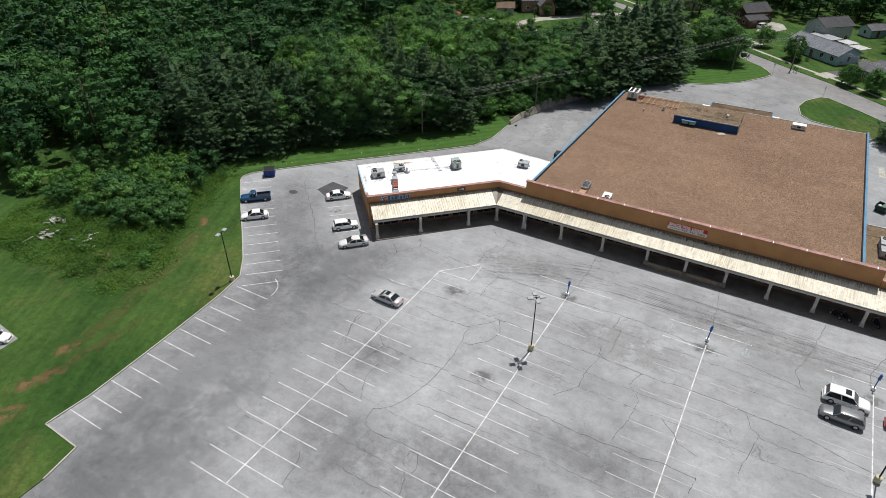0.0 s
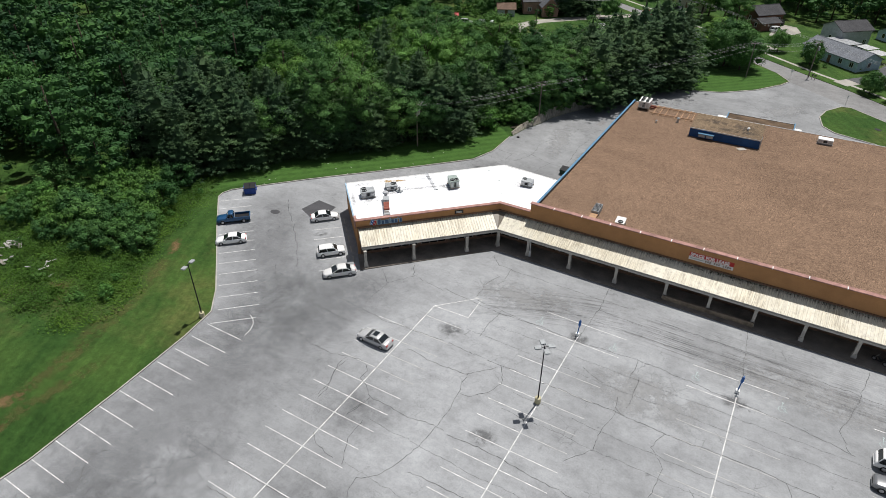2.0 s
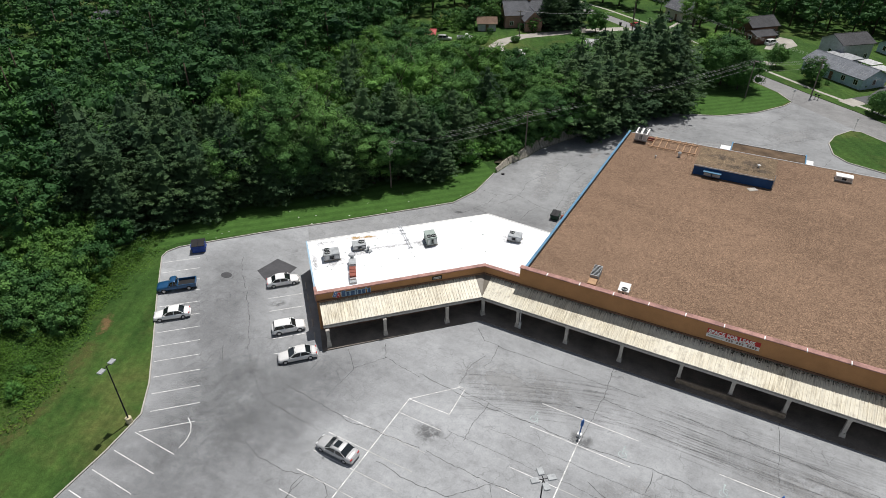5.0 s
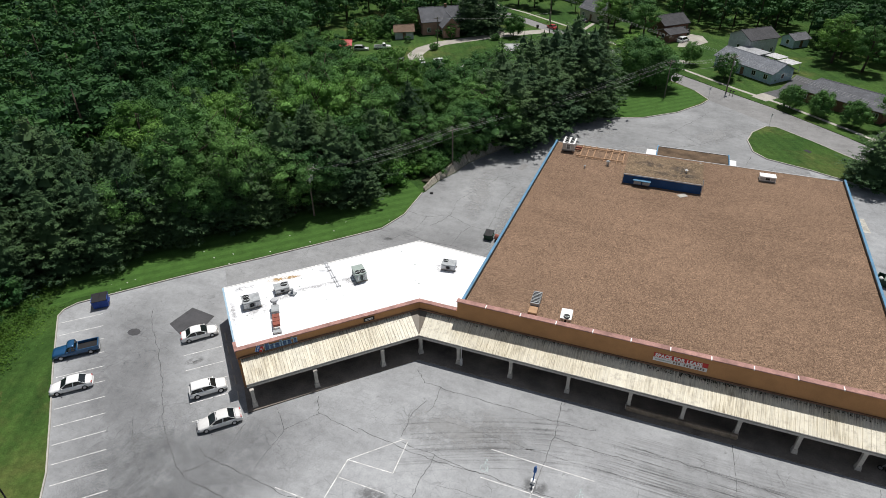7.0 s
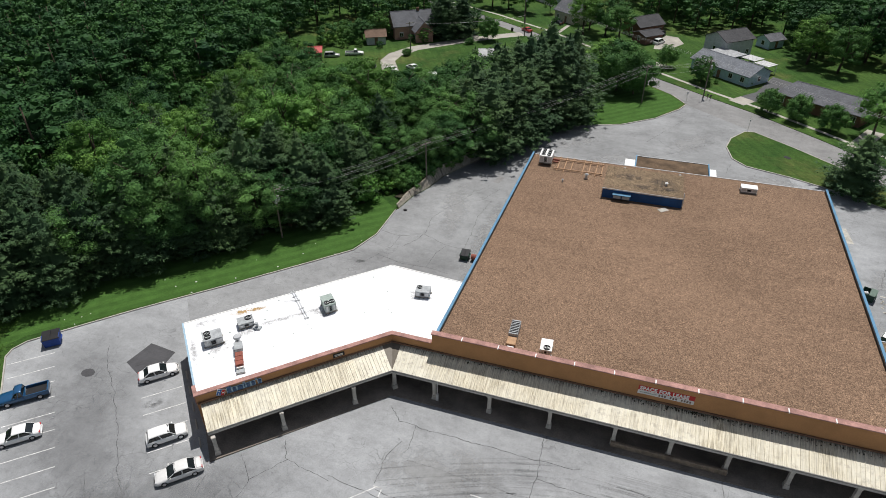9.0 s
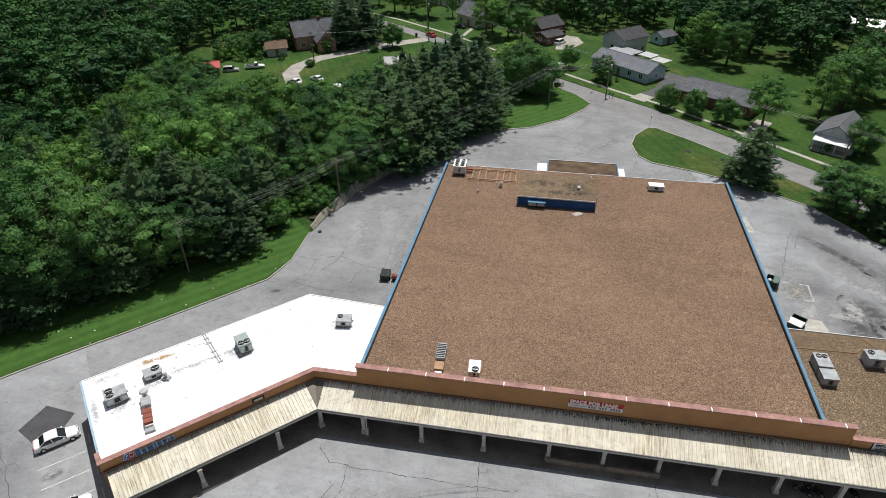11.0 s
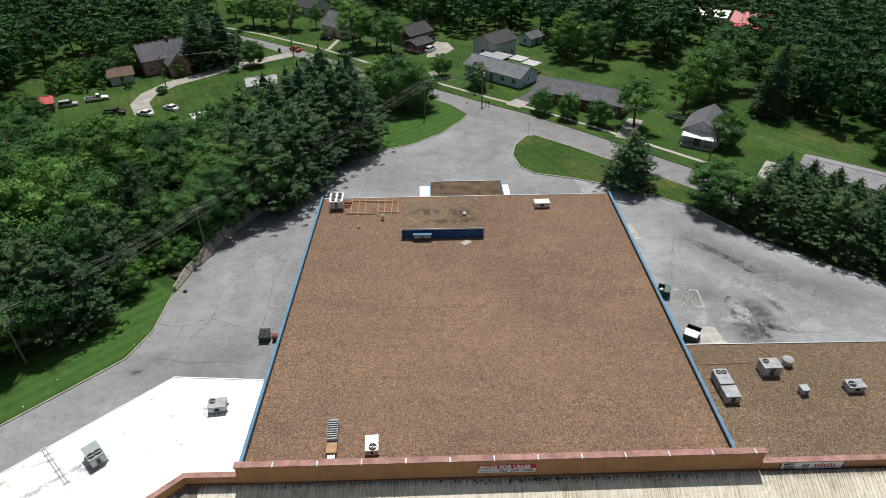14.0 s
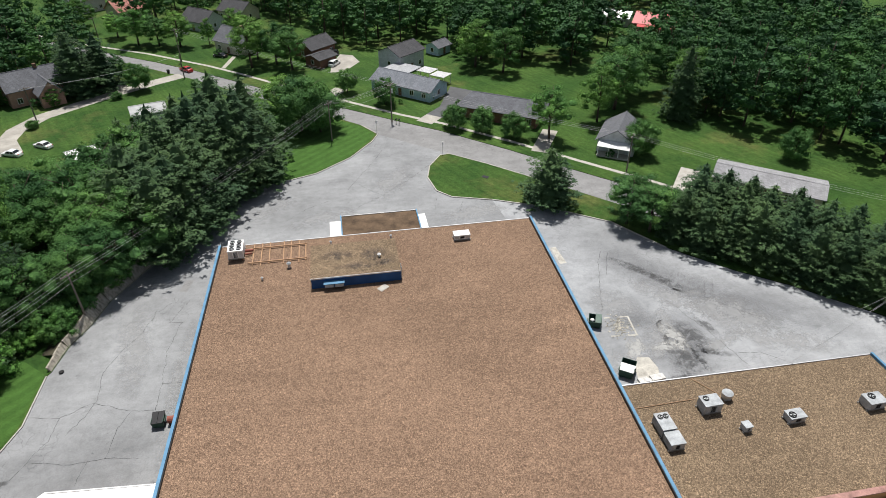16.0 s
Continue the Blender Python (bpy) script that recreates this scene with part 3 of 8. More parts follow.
strip("concrete_pad", [(50.7, 159.6), (56.8, 168.0)], 3.8, GZ + 0.02, M_CONC, "pale concrete pad in the grass", "pad")
flat("neighbour_lot", [(-81.6, 25.2), (-81.3, 20.0), (-100, -20), (-140, 0), (-140, 30)], GZ + 0.012, M_ASPHALT, "grey asphalt of a neighbouring lot", "pavement")

# ---- the shop building ----
ROOF, TALL, WROOF, WPAR, LROOF, LPAR = 6.3, 7.75, 5.0, 6.25, 4.6, 6.1
FL, FR, BR_, BL_ = (-35.4, 88.8), (17.4, 89.7), (14.8, 144.6), (-34.9, 143.6)
NR = (15.0, 89.66)
K, E_, WB, WK, WJ = (-40.7, 88.75), (-57.2, 72.5), (-67.3, 82.9), (-46.9, 103.3), (-35.2, 102.6)

hall = thing("shop_hall", "large flat-roofed shop hall with ochre front wall", "building", "shop buildings")
part("wall", MB().prism([FL, NR, BR_, BL_], 0.0, ROOF - 0.05), M_BLUE, hall, "blue-painted side and back walls")
roof = part("roof", MB().prism([(FL[0] + .1, FL[1] + .1), (NR[0] - .1, NR[1] + .1), (BR_[0] - .1, BR_[1] - .1), (BL_[0] + .1, BL_[1] - .1)], ROOF - 0.04, ROOF), M_GRAVEL, hall, "brown gravel flat roof")
part("front_parapet", MB().bar((FL[0], FL[1]), (FR[0], FR[1]), 0.5, 0.0, TALL - 0.12), M_STUCCO, hall, "ochre stucco parapet wall")
cop = part("coping", MB().bar((FL[0] - .1, FL[1]), (FR[0] + .1, FR[1]), 0.72, TALL - 0.14, TALL), M_COPING, hall, "faded red sheet-metal coping")
jm = MB().box(-0.06, 0.06, -0.365, 0.2, TALL - 0.15, TALL + 0.012).mesh("coping_joint")
for i in range(12):
    x = -31.7 + i * 4.37
    j = part("coping_joint", jm, M_JOINT, cop)
    j.matrix_basis = pose(x, FL[1] + (x - FL[0]) * 0.017, 0, 0, 0, 0.98)
part("side_edging", MB().bar((FL[0] + .1, FL[1] + .3), BL_, 0.34, ROOF - .5, ROOF + 0.42), M_BLUE, hall, "blue metal roof edging")
part("side_edging", MB().bar((NR[0], NR[1] + .3), BR_, 0.34, ROOF - .5, ROOF + 0.42), M_BLUE, hall, "blue metal roof edging")
part("base_flashing", MB().bar((NR[0] - .23, NR[1] + .4), (BR_[0] - .23, BR_[1] - .2), 0.1, ROOF - .02, ROOF + 0.36), M_BLACK, hall, "black roofing felt upstand")
part("base_flashing", MB().bar((FL[0] + .33, FL[1] + .4), (BL_[0] + .23, BL_[1] - .2), 0.1, ROOF - .02, ROOF + 0.3), M_BLACK, hall, "black roofing felt upstand")
part("back_edging", MB().bar((BL_[0] + .2, BL_[1]), (BR_[0] - .2, BR_[1]), 0.16, ROOF - .3, ROOF + 0.06), M_ALU, hall, "thin pale metal gravel stop")

wing = thing("shop_wing", "angled shop wing with white membrane roof and ochre front", "building", "shop buildings")
part("wall", MB().prism([(K[0], K[1] + .3), (FL[0], FL[1] + .3), (WJ[0] - .2, WJ[1]), WK, WB, (E_[0], E_[1] + .3)], 0.0, WROOF - 0.04), M_STUCCO, wing, "ochre painted block walls")
part("roof", MB().prism([(K[0], K[1] + .2), (FL[0] + .02, FL[1] + .2), (WJ[0] - .2, WJ[1] - .1), (WK[0], WK[1] - .12), (WB[0] + .14, WB[1]), (E_[0], E_[1] + .2)], WROOF - 0.03, WROOF), M_MEMBRANE, wing, "bright white membrane roof")
part("front_parapet", MB().bar(E_, K, 0.4, 0.0, WPAR - .12).bar(K, (FL[0] - .004, FL[1]), 0.4, 0.0, WPAR - .12), M_STUCCO, wing, "ochre stucco parapet wall")
part("coping", MB().bar((E_[0] - .1, E_[1] - .1), (K[0] + .12, K[1] + .12), 0.62, WPAR - .13, WPAR).bar((K[0] - .1, K[1]), (FL[0] - .11, FL[1]), 0.62, WPAR - .13, WPAR + .003), M_COPING, wing, "faded red sheet-metal coping")
part("end_return", MB().bar((E_[0] + .1, E_[1]), (E_[0] - 1.0, E_[1] + 1.05), 0.4, WROOF - .2, WPAR - .02), M_COPING, wing, "short red return wall of the parapet")
part("edging", MB().bar((E_[0] - .7, E_[1] + .75), WB, 0.22, WROOF - .35, WROOF + .1), M_BLUEPALE, wing, "blue metal roof edging")
part("edging", MB().bar(WB, WK, 0.14, WROOF - .25, WROOF + .05).bar(WK, (WJ[0] - .2, WJ[1]), 0.14, WROOF - .25, WROOF + .05), M_WHITE, wing, "white roof edging")

low = thing("shop_row", "low flat-roofed shop row with ochre front parapet", "building", "shop buildings")
part("wall", MB().prism([(NR[0] + .05, 89.9), (50, 90.3), (49.7, 108.5), (NR[0] + .05, 108.3)], 0.0, LROOF - 0.04), M_BROWN, low, "brown brick back wall")
part("roof", MB().prism([(NR[0] + .2, 89.9), (49.9, 90.3), (49.6, 108.3), (NR[0] + .2, 108.1)], LROOF - .03, LROOF), M_GRAVELD, low, "brown gravel flat roof")
part("front_parapet", MB().bar((FR[0] + .1, FR[1]), (50, 90.25), 0.42, 0, LPAR - .12), M_STUCCO, low, "ochre stucco parapet wall")
part("coping", MB().bar((FR[0] + .12, FR[1]), (50.1, 90.25), 0.64, LPAR - .13, LPAR), M_COPING, low, "faded red sheet-metal coping")
part("edging", MB().bar((49.8, 90.5), (49.6, 108.4), 0.3, LROOF - .4, LROOF + .4), M_BLUE, low, "blue metal roof edging")
part("edging", MB().bar((NR[0] + .2, 108.25), (49.6, 108.45), 0.14, LROOF - .25, LROOF + .07), M_ALU, low, "pale metal gravel stop")

# shop fronts in the shade of the canopy: glass between brick piers
front = thing("glazed_facade", "dark glazed shop fronts between brown brick piers", "shopfront")
def shopfront(a, b, n):
    d = Vector((b[0] - a[0], b[1] - a[1]))
    u = d.normalized()
    w = Vector((u.y, -u.x)) * 0.3
    for i in range(n):
        p, q = Vector(a) + d * (i / n) + w, Vector(a) + d * ((i + 1) / n) + w
        m1 = p + (q - p) * 0.12
        part("pier", MB().bar(p, m1, 0.14, 0.15, 3.4), M_BROWN, front)
        part("sill_wall", MB().bar(m1, q, 0.1, 0.15, 0.6), M_BROWN, front)
        win = part("window", MB().bar(m1, q, 0.05, 0.6, 2.9), M_DARKGLASS, front)
        fr = MB().bar(m1, q, 0.1, 2.88, 3.0)
        for k in range(4):
            c = m1 + (q - m1) * ((k + 0.02) / 3.05)
            fr.bar(c, c + u * 0.07, 0.1, 0.6, 2.88)
        part("window_frame", fr, M_ALU, win)
        part("soffit_band", MB().bar(m1, q, 0.08, 3.0, 3.4), M_STUCCO, front)
shopfront((E_[0] + .3, E_[1] + .25), K, 5)
shopfront(K, FL, 1)
shopfront(FL, FR, 11)
shopfront(FR, (49, 90.2), 6)

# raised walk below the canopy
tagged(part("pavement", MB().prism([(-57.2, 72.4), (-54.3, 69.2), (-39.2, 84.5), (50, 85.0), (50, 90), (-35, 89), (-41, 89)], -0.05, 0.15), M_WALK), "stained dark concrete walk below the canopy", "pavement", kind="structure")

# canopy: standing-seam panels, fascia and columns
canopy = thing("canopy", "cream standing-seam metal walkway canopy on white columns", "canopy")
CB, CF, COUT = 4.95, 3.42, 3.35
def panel_mesh(width, depth):
    mb = MB()
    mb.hull([(0, 0, -.04), (width, 0, -.04), (width, depth, CB - CF - .04), (0, depth, CB - CF - .04), (0, 0, 0), (width, 0, 0), (width, depth, CB - CF), (0, depth, CB - CF)])
    mb.hull([(0, 0, 0), (.05, 0, 0), (.05, depth, CB - CF), (0, depth, CB - CF), (0.01, 0, .07), (.04, 0, .07), (.04, depth, CB - CF + .07), (0.01, depth, CB - CF + .07)])
    return mb.mesh("roof_panel")
PW = 0.42
pm = panel_mesh(PW, COUT)
MIT = (-39.4, 85.4)
def run(a, ang, count):
    base = pose(a[0], a[1], CF, 0, 0, ang)
    for i in range(count):
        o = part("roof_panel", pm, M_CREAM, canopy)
        o.matrix_basis = base @ pose(i * PW, 0, 0)
run((MIT[0] + .02, MIT[1]), 0.55, 213)
W0 = (MIT[0] - 21.42 * math.cos(radians(44.6)), MIT[1] - 21.42 * math.sin(radians(44.6)))
run(W0, 44.6, 51)
n45 = Vector((-math.sin(radians(44.6)), math.cos(radians(44.6)))) * COUT
mid = (MIT[0] - 1.28, MIT[1] + COUT + .05)
for i in range(5):
    f0, f1 = i / 5, (i + 1) / 5
    for a, b in (((MIT[0], MIT[1] + COUT), mid), (mid, (MIT[0] + n45.x, MIT[1] + n45.y))):
        p = [a[k] + (b[k] - a[k]) * f0 for k in (0, 1)]
        q = [a[k] + (b[k] - a[k]) * f1 for k in (0, 1)]
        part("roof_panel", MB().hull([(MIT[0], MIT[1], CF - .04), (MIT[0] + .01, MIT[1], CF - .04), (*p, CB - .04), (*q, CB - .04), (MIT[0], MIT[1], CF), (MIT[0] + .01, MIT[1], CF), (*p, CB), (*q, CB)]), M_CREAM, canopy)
CE = (50, 86.2)
part("fascia", MB().bar((W0[0] - .1, W0[1] + .1), (MIT[0] - .08, MIT[1] + .12), 0.2, 2.85, CF - .03), M_FASCIA, canopy, "grey-white fascia beam")
part("fascia", MB().bar((MIT[0] - .1, MIT[1] + .13), (CE[0], CE[1] + .13), 0.2, 2.85, CF - .028), M_FASCIA, canopy, "grey-white fascia beam")
part("gutter", MB().bar((W0[0] + .03, W0[1] - .03), (MIT[0] + .03, MIT[1] - .05), 0.07, CF - .2, CF + .03).bar((MIT[0] + .02, MIT[1] - .05), (CE[0], CE[1] - .05), 0.07, CF - .2, CF + .03), M_GUTTER, canopy, "pale metal gutter")
part("soffit", MB().prism([(W0[0] - .1, W0[1] + .1), (MIT[0] - .1, MIT[1] + .1), (MIT[0] - 1.2, MIT[1] + 3.1), (W0[0] - 2.3, W0[1] + 2.4)], 2.95, 3.05).prism([(MIT[0], MIT[1] + .1), (50, 86.3), (50, 89.6), (MIT[0] - 1.2, MIT[1] + 3.1)], 2.95, 3.052), M_FASCIA, canopy, "shaded soffit boards")
part("end_panel", MB().hull([(W0[0] + .05, W0[1] + .05, 2.85), (W0[0] + .12, W0[1] + .12, 2.85), (W0[0] + n45.x + .1, W0[1] + n45.y + .1, 2.85), (W0[0] + n45.x, W0[1] + n45.y, 2.85), (W0[0] + .05, W0[1] + .05, CF), (W0[0] + .12, W0[1] + .12, CF), (W0[0] + n45.x + .1, W0[1] + n45.y + .1, CB), (W0[0] + n45.x, W0[1] + n45.y, CB)]), M_FASCIA, canopy)
colm = MB().box(-.2, .2, -.2, .2, .75, 2.9)
colm.hull([(-.32, -.32, .15), (.32, -.32, .15), (.32, .32, .15), (-.32, .32, .15), (-.26, -.26, .7), (.26, -.26, .7), (.26, .26, .7), (-.26, .26, .7)])
colm.box(-.27, .27, -.27, .27, .7, .76).box(-.24, .24, -.24, .24, 2.7, 2.86)
colm = colm.mesh("column")
for i, x in enumerate([-34.1, -27.3, -20.2, -13.0, -7.1, -1.3, 4.7, 10.8, 16.9, 23.0, 29.1, 35.2, 41.3, 47.4]):
    part("column", colm, M_COLUMN, canopy).matrix_basis = pose(x, 85.72 + (x + 34) * .009, 0)
for x, y in ((-54.1, 70.4), (-48.9, 75.8), (-42.9, 81.9), (-39.35, 85.75)):
    part("column", colm, M_COLUMN, canopy).matrix_basis = pose(x, y, 0, 0, 0, 45)
tagged(part("dock_wall", MB().bar((-13.2, 85.5), (-1.1, 85.6), 0.3, 0.1, 0.85), M_DIRTY, None, "", 0.03), "low stained concrete wall between canopy columns", "wall", kind="structure")
tagged(part("downpipe", MB().tube((-33.6, 85.3, .2), (-33.6, 85.3, 3.3), .06).box(-33.75, -33.45, 85.2, 85.45, .3, 1.4), M_ALU), "grey downpipe with a box beside a column", "pipe")

lt = MB()
rl = random.Random(31)
for i in range(260):
    x = rl.choice((-31, -24, -12, -7, -6, -5, -2, 3, 8)) + rl.gauss(0, 2.6)
    if -38 < x < 48:
        d, k = abs(rl.gauss(0, .2)) + .2, rl.uniform(.03, .09)
        y, z = 85.4 + (x + 39.4) * .0096 + COUT - d, CB - (CB - CF) / COUT * d + .02
        lt.hull([(x - k, y - k, z - .06), (x + k, y - k * .8, z - .06), (x + k * .8, y + k, z), (x - k, y + k * .7, z), (x - k * .6, y - k * .5, z + k * .5), (x + k * .5, y - k * .4, z + k * .6), (x + k * .5, y + k * .5, z + k * .7), (x - k * .5, y + k * .4, z + k * .5)])
tagged(part("leaf_litter", lt, M_DUFF), "dark leaf litter caught along the canopy's upper edge", "leaf litter", kind="stuff")

# dirty gutter line at the foot of the parapet wall
tagged(part("wall_flashing", MB().bar((K[0] - .1, K[1] - .32), (E_[0] + .3, E_[1] - .22), 0.16, CB - .02, CB + .16).bar((K[0], K[1] - .32), (FR[0], FR[1] - .36), 0.16, CB - .02, CB + .16), M_BROWN), "dirty brown flashing where canopy meets the wall", "flashing")

# ---- roof furniture ----
def fan(parent, x, y, z, r):
    ring = MB()
    rv, rf_ = [], []
    for i in range(16):
        c, q = math.cos(2 * math.pi * i / 16), math.sin(2 * math.pi * i / 16)
        rv += [(x + r * c, y + r * q, z - .02), (x + r * c, y + r * q, z + .08), (x + r * .87 * c, y + r * .87 * q, z + .08), (x + r * .87 * c, y + r * .87 * q, z - .02)]
        n = 4 * ((i + 1) % 16)
        rf_ += [(4 * i + k, n + k, n + (k + 1) % 4, 4 * i + (k + 1) % 4) for k in range(4)]
    ring.add(rv, rf_)
    f = part("fan", MB().tube((x, y, z - .02), (x, y, z + .02), r * .9, None, 16), M_BLACK, parent, "black condenser fan")
    part("fan_ring", ring, M_BLACK, f)
    part("fan_blade", MB().hull([(x - r * .8, y - r * .12, z + .02), (x + r * .8, y - r * .2, z + .02), (x + r * .8, y + r * .12, z + .02), (x - r * .8, y + r * .2, z + .02), (x - r * .8, y - r * .12, z + .04), (x + r * .8, y - r * .2, z + .03), (x + r * .8, y + r * .12, z + .04), (x - r * .8, y + r * .2, z + .03)]), M_ALU, f)
    part("fan_hub", MB().tube((x, y, z), (x, y, z + .06), r * .18, None, 8), M_BLACK, f)
    part("fan_guard", MB().box(x - r * .85, x + r * .85, y - .015, y + .015, z + .03, z + .05).box(x - .015, x + .015, y - r * .85, y + r * .85, z + .03, z + .05), M_UNITG, f)


def unit(at, w, d, h, fans, material, label, curb=0.25, hood=False):
    u = thing("rooftop_unit", label, "air conditioner", "rooftop units", at=at)
    part("curb", MB().box(-w / 2 + .1, w / 2 - .1, -d / 2 + .1, d / 2 - .1, 0, curb), M_ALU, u)
    part("casing", MB().box(-w / 2, w / 2, -d / 2, d / 2, curb, h), material, u, "", 0.03)
    for q in (-d / 2 + .15, d / 2 - .15):
        part("sleeper", MB().box(-w / 2 - .12, w / 2 + .12, q - .1, q + .1, .003, .16), M_BLACK if curb > .3 else M_WOODGREY, u, "weathered timber sleeper")
    part("lid", MB().box(-w / 2 - .04, w / 2 + .04, -d / 2 - .04, d / 2 + .04, h + .002, h + .06), material, u)
    for k in range(3):
        g = MB()
        for s in range(5):
            z = curb + .15 + s * (h - curb - .3) / 5
            g.box(-w / 2 + .08 + k * w / 3, -w / 2 - .08 + (k + 1) * w / 3, -d / 2 - .03, -d / 2 - .004, z, z + (h - curb) * .09)
        part("louvre", g, M_BLACK if k == 1 else M_ALU, u)
    for fx, fy, r in fans:
        fan(u, fx, fy, h + .08, r * 1.12)
    if hood:
        part("hood", MB().hull([(w / 2 + .003, -d / 2 + .1, h * .4), (w / 2 + .6, -d / 2 + .1, h * .4), (w / 2 + .6, d / 2 - .1, h * .4), (w / 2 + .003, d / 2 - .1, h * .4), (w / 2 + .003, -d / 2 + .1, h * .9), (w / 2 + .1, -d / 2 + .1, h * .9), (w / 2 + .1, d / 2 - .1, h * .9), (w / 2 + .003, d / 2 - .1, h * .9)]), material, u)
    return u


unit(pose(-61.4, 81.3, WROOF, 0, 0, 45), 2.2, 1.7, 1.15, [(-.55, -.3, .36), (-.55, .45, .36)], M_UNIT, "light grey rooftop unit with two fans on a white roof")
unit(pose(-59.4, 85.3, WROOF, 0, 0, 45), 1.9, 1.4, 0.85, [(.4, .2, .4)], M_UNIT, "light grey rooftop unit with one large fan")
unit(pose(-51.0, 91.7, WROOF, 0, 0, 45), 1.5, 2.2, 1.4, [(-.35, -.6, .33), (.35, -.6, .33)], M_UNITG, "grey-green rooftop unit with two fans and louvres")
unit(pose(-40.2, 98.3, WROOF, 0, 0, 8), 1.9, 1.4, 1.0, [(-.5, .25, .3)], M_UNIT, "light grey rooftop unit with a small fan")
unit(pose(-22.2, 91.6, ROOF, 0, 0, 4), 1.3, 1.9, 0.9, [(.1, -.55, .36)], M_WHITE, "white rooftop unit with one fan near the parapet")
unit(pose(2.4, 140.4, ROOF, 0, 0, 2), 2.5, 1.4, 0.95, [], M_WHITE, "long white rooftop vent unit")
u6 = unit(pose(-32.0, 140.9, ROOF + .3, 0, 0, 2), 2.2, 2.9, 1.5, [(x, y, .34) for x in (-.5, .5) for y in (-.9, 0, .9)], M_WHITE, "white condenser with six black fans")
part("stand", MB().box(-1, -.85, -1.3, 1.3, -.3, .02).box(.85, 1, -1.3, 1.3, -.3, .02), M_TIMBER, u6)
unit(pose(18.15, 101.4, LROOF, 0, 0, 2), 1.6, 2.3, 1.35, [(-.3, .6, .28), (.35, .6, .28)], M_UNIT, "light grey rooftop unit beside the blue edging")
unit(pose(18.3, 99.25, LROOF, 0, 0, 2), 1.7, 1.7, 1.15, [], M_UNIT, "light grey rooftop duct box")
unit(pose(24.6, 103.3, LROOF, 0, 0, 3), 2.2, 1.6, 1.5, [(-.5, .3, .32)], M_UNIT, "light grey rooftop unit with fan on gravel")
unit(pose(33.4, 100.4, LROOF, 0, 0, 3), 2.0, 1.3, 0.95, [(-.5, -.1, .38)], M_UNIT, "light grey rooftop unit with one fan")
unit(pose(43.6, 100.9, LROOF, 0, 0, 3), 2.2, 1.6, 1.2, [(-.2, .3, .38)], M_UNIT, "light grey rooftop unit on a wide pad")
unit(pose(27.2, 99.9, LROOF, 0, 0, 6), 0.9, 0.9, 0.9, [], M_UNIT, "small grey rooftop exhaust box")
mush = thing("mushroom_fan", "round spun-metal exhaust fan on the gravel roof", "exhaust fan", at=pose(27.5, 104.5, LROOF))
part("curb", MB().box(-.4, .4, -.4, .4, 0, .45), M_ALU, mush)
part("drum", MB().tube((0, 0, .45), (0, 0, .95), .62, .66, 16), M_ALU, mush)
part("cap", MB().tube((0, 0, .95), (0, 0, 1.15), .66, .3, 16), M_UNIT, mush)

vent = thing("louvred_vent", "tan and grey louvred roof vent box near the parapet", "vent", at=pose(-26.4, 92.7, ROOF, 0, 0, 3))
part("duct", MB().box(-.55, .55, -2.0, -.6, 0, .6), M_TIMBER, vent, "tan painted duct", 0.03)
part("case", MB().box(-.55, .55, -.58, 2.0, .1, 1.0), M_UNIT, vent, "", 0.03)
for i in range(8):
    part("slat", MB().box(-.5, .5, -.4 + i * .29, -.28 + i * .29, 1.0, 1.05), M_BLACK, vent)
part("foot", MB().box(-.4, .4, -2.5, -2.02, 0, .35), M_ALU, vent)

duct = thing("kitchen_duct", "red and white kitchen exhaust duct on the white roof", "duct", at=pose(-56.6, 80.0, WROOF, 0, 0, 53))
part("duct", MB().box(-2.5, 2.3, -.4, .4, .12, .55), M_WHITE, duct, "", 0.02)
for q in (-2.3, -1.55, -.8):
    part("access_panel", MB().box(q, q + .68, -.45, .45, .5, .85), M_RUST, duct, "rust-red panel")
part("foot", MB().box(-3.1, -2.52, -.5, .5, 0, .3), M_UNIT, duct)
part("hood_box", MB().box(0.2, 1.6, -.5, .5, .5, 1.0), M_UNIT, duct, "", .03)
part("cowl", MB().tube((2.1, 0, .55), (2.1, 0, 1.25), .3, .3, 12).tube((2.1, 0, 1.25), (2.1, 0, 1.45), .52, .42, 12), M_ALU, duct)
duct.matrix_basis = pose(-56.9, 80.2, WROOF, 0, 0, 127)
small = thing("vent_stack", "small white plumbing vent on the white roof", "vent", at=pose(-57.7, 85.2, WROOF))
part("pipe", MB().tube((0, 0, 0), (0, 0, .7), .12).tube((0, 0, .7), (0, 0, .95), .25, .2).box(-.5, .5, -.3, .3, 0, .3), M_UNIT, small)
rack = thing("pipe_supports", "grey pipe run on small supports over the white roof", "pipe", at=pose(-55.0, 91.0, WROOF, 0, 0, -43))
for k in (-.15, .15):
    part("pipe", MB().tube((-3.3, k, .16), (3.3, k, .16), .035, None, 6), M_ALU, rack)
for x in (-3, -2, -1, 0.8, 3):
    part("support", MB().box(x - .06, x + .06, -.35, .35, 0, .12), M_ALU, rack)
part("branch_pipe", MB().tube((-1.6, -1.7, .12), (-1, 0, .16), .03, None, 6), M_ALU, rack)

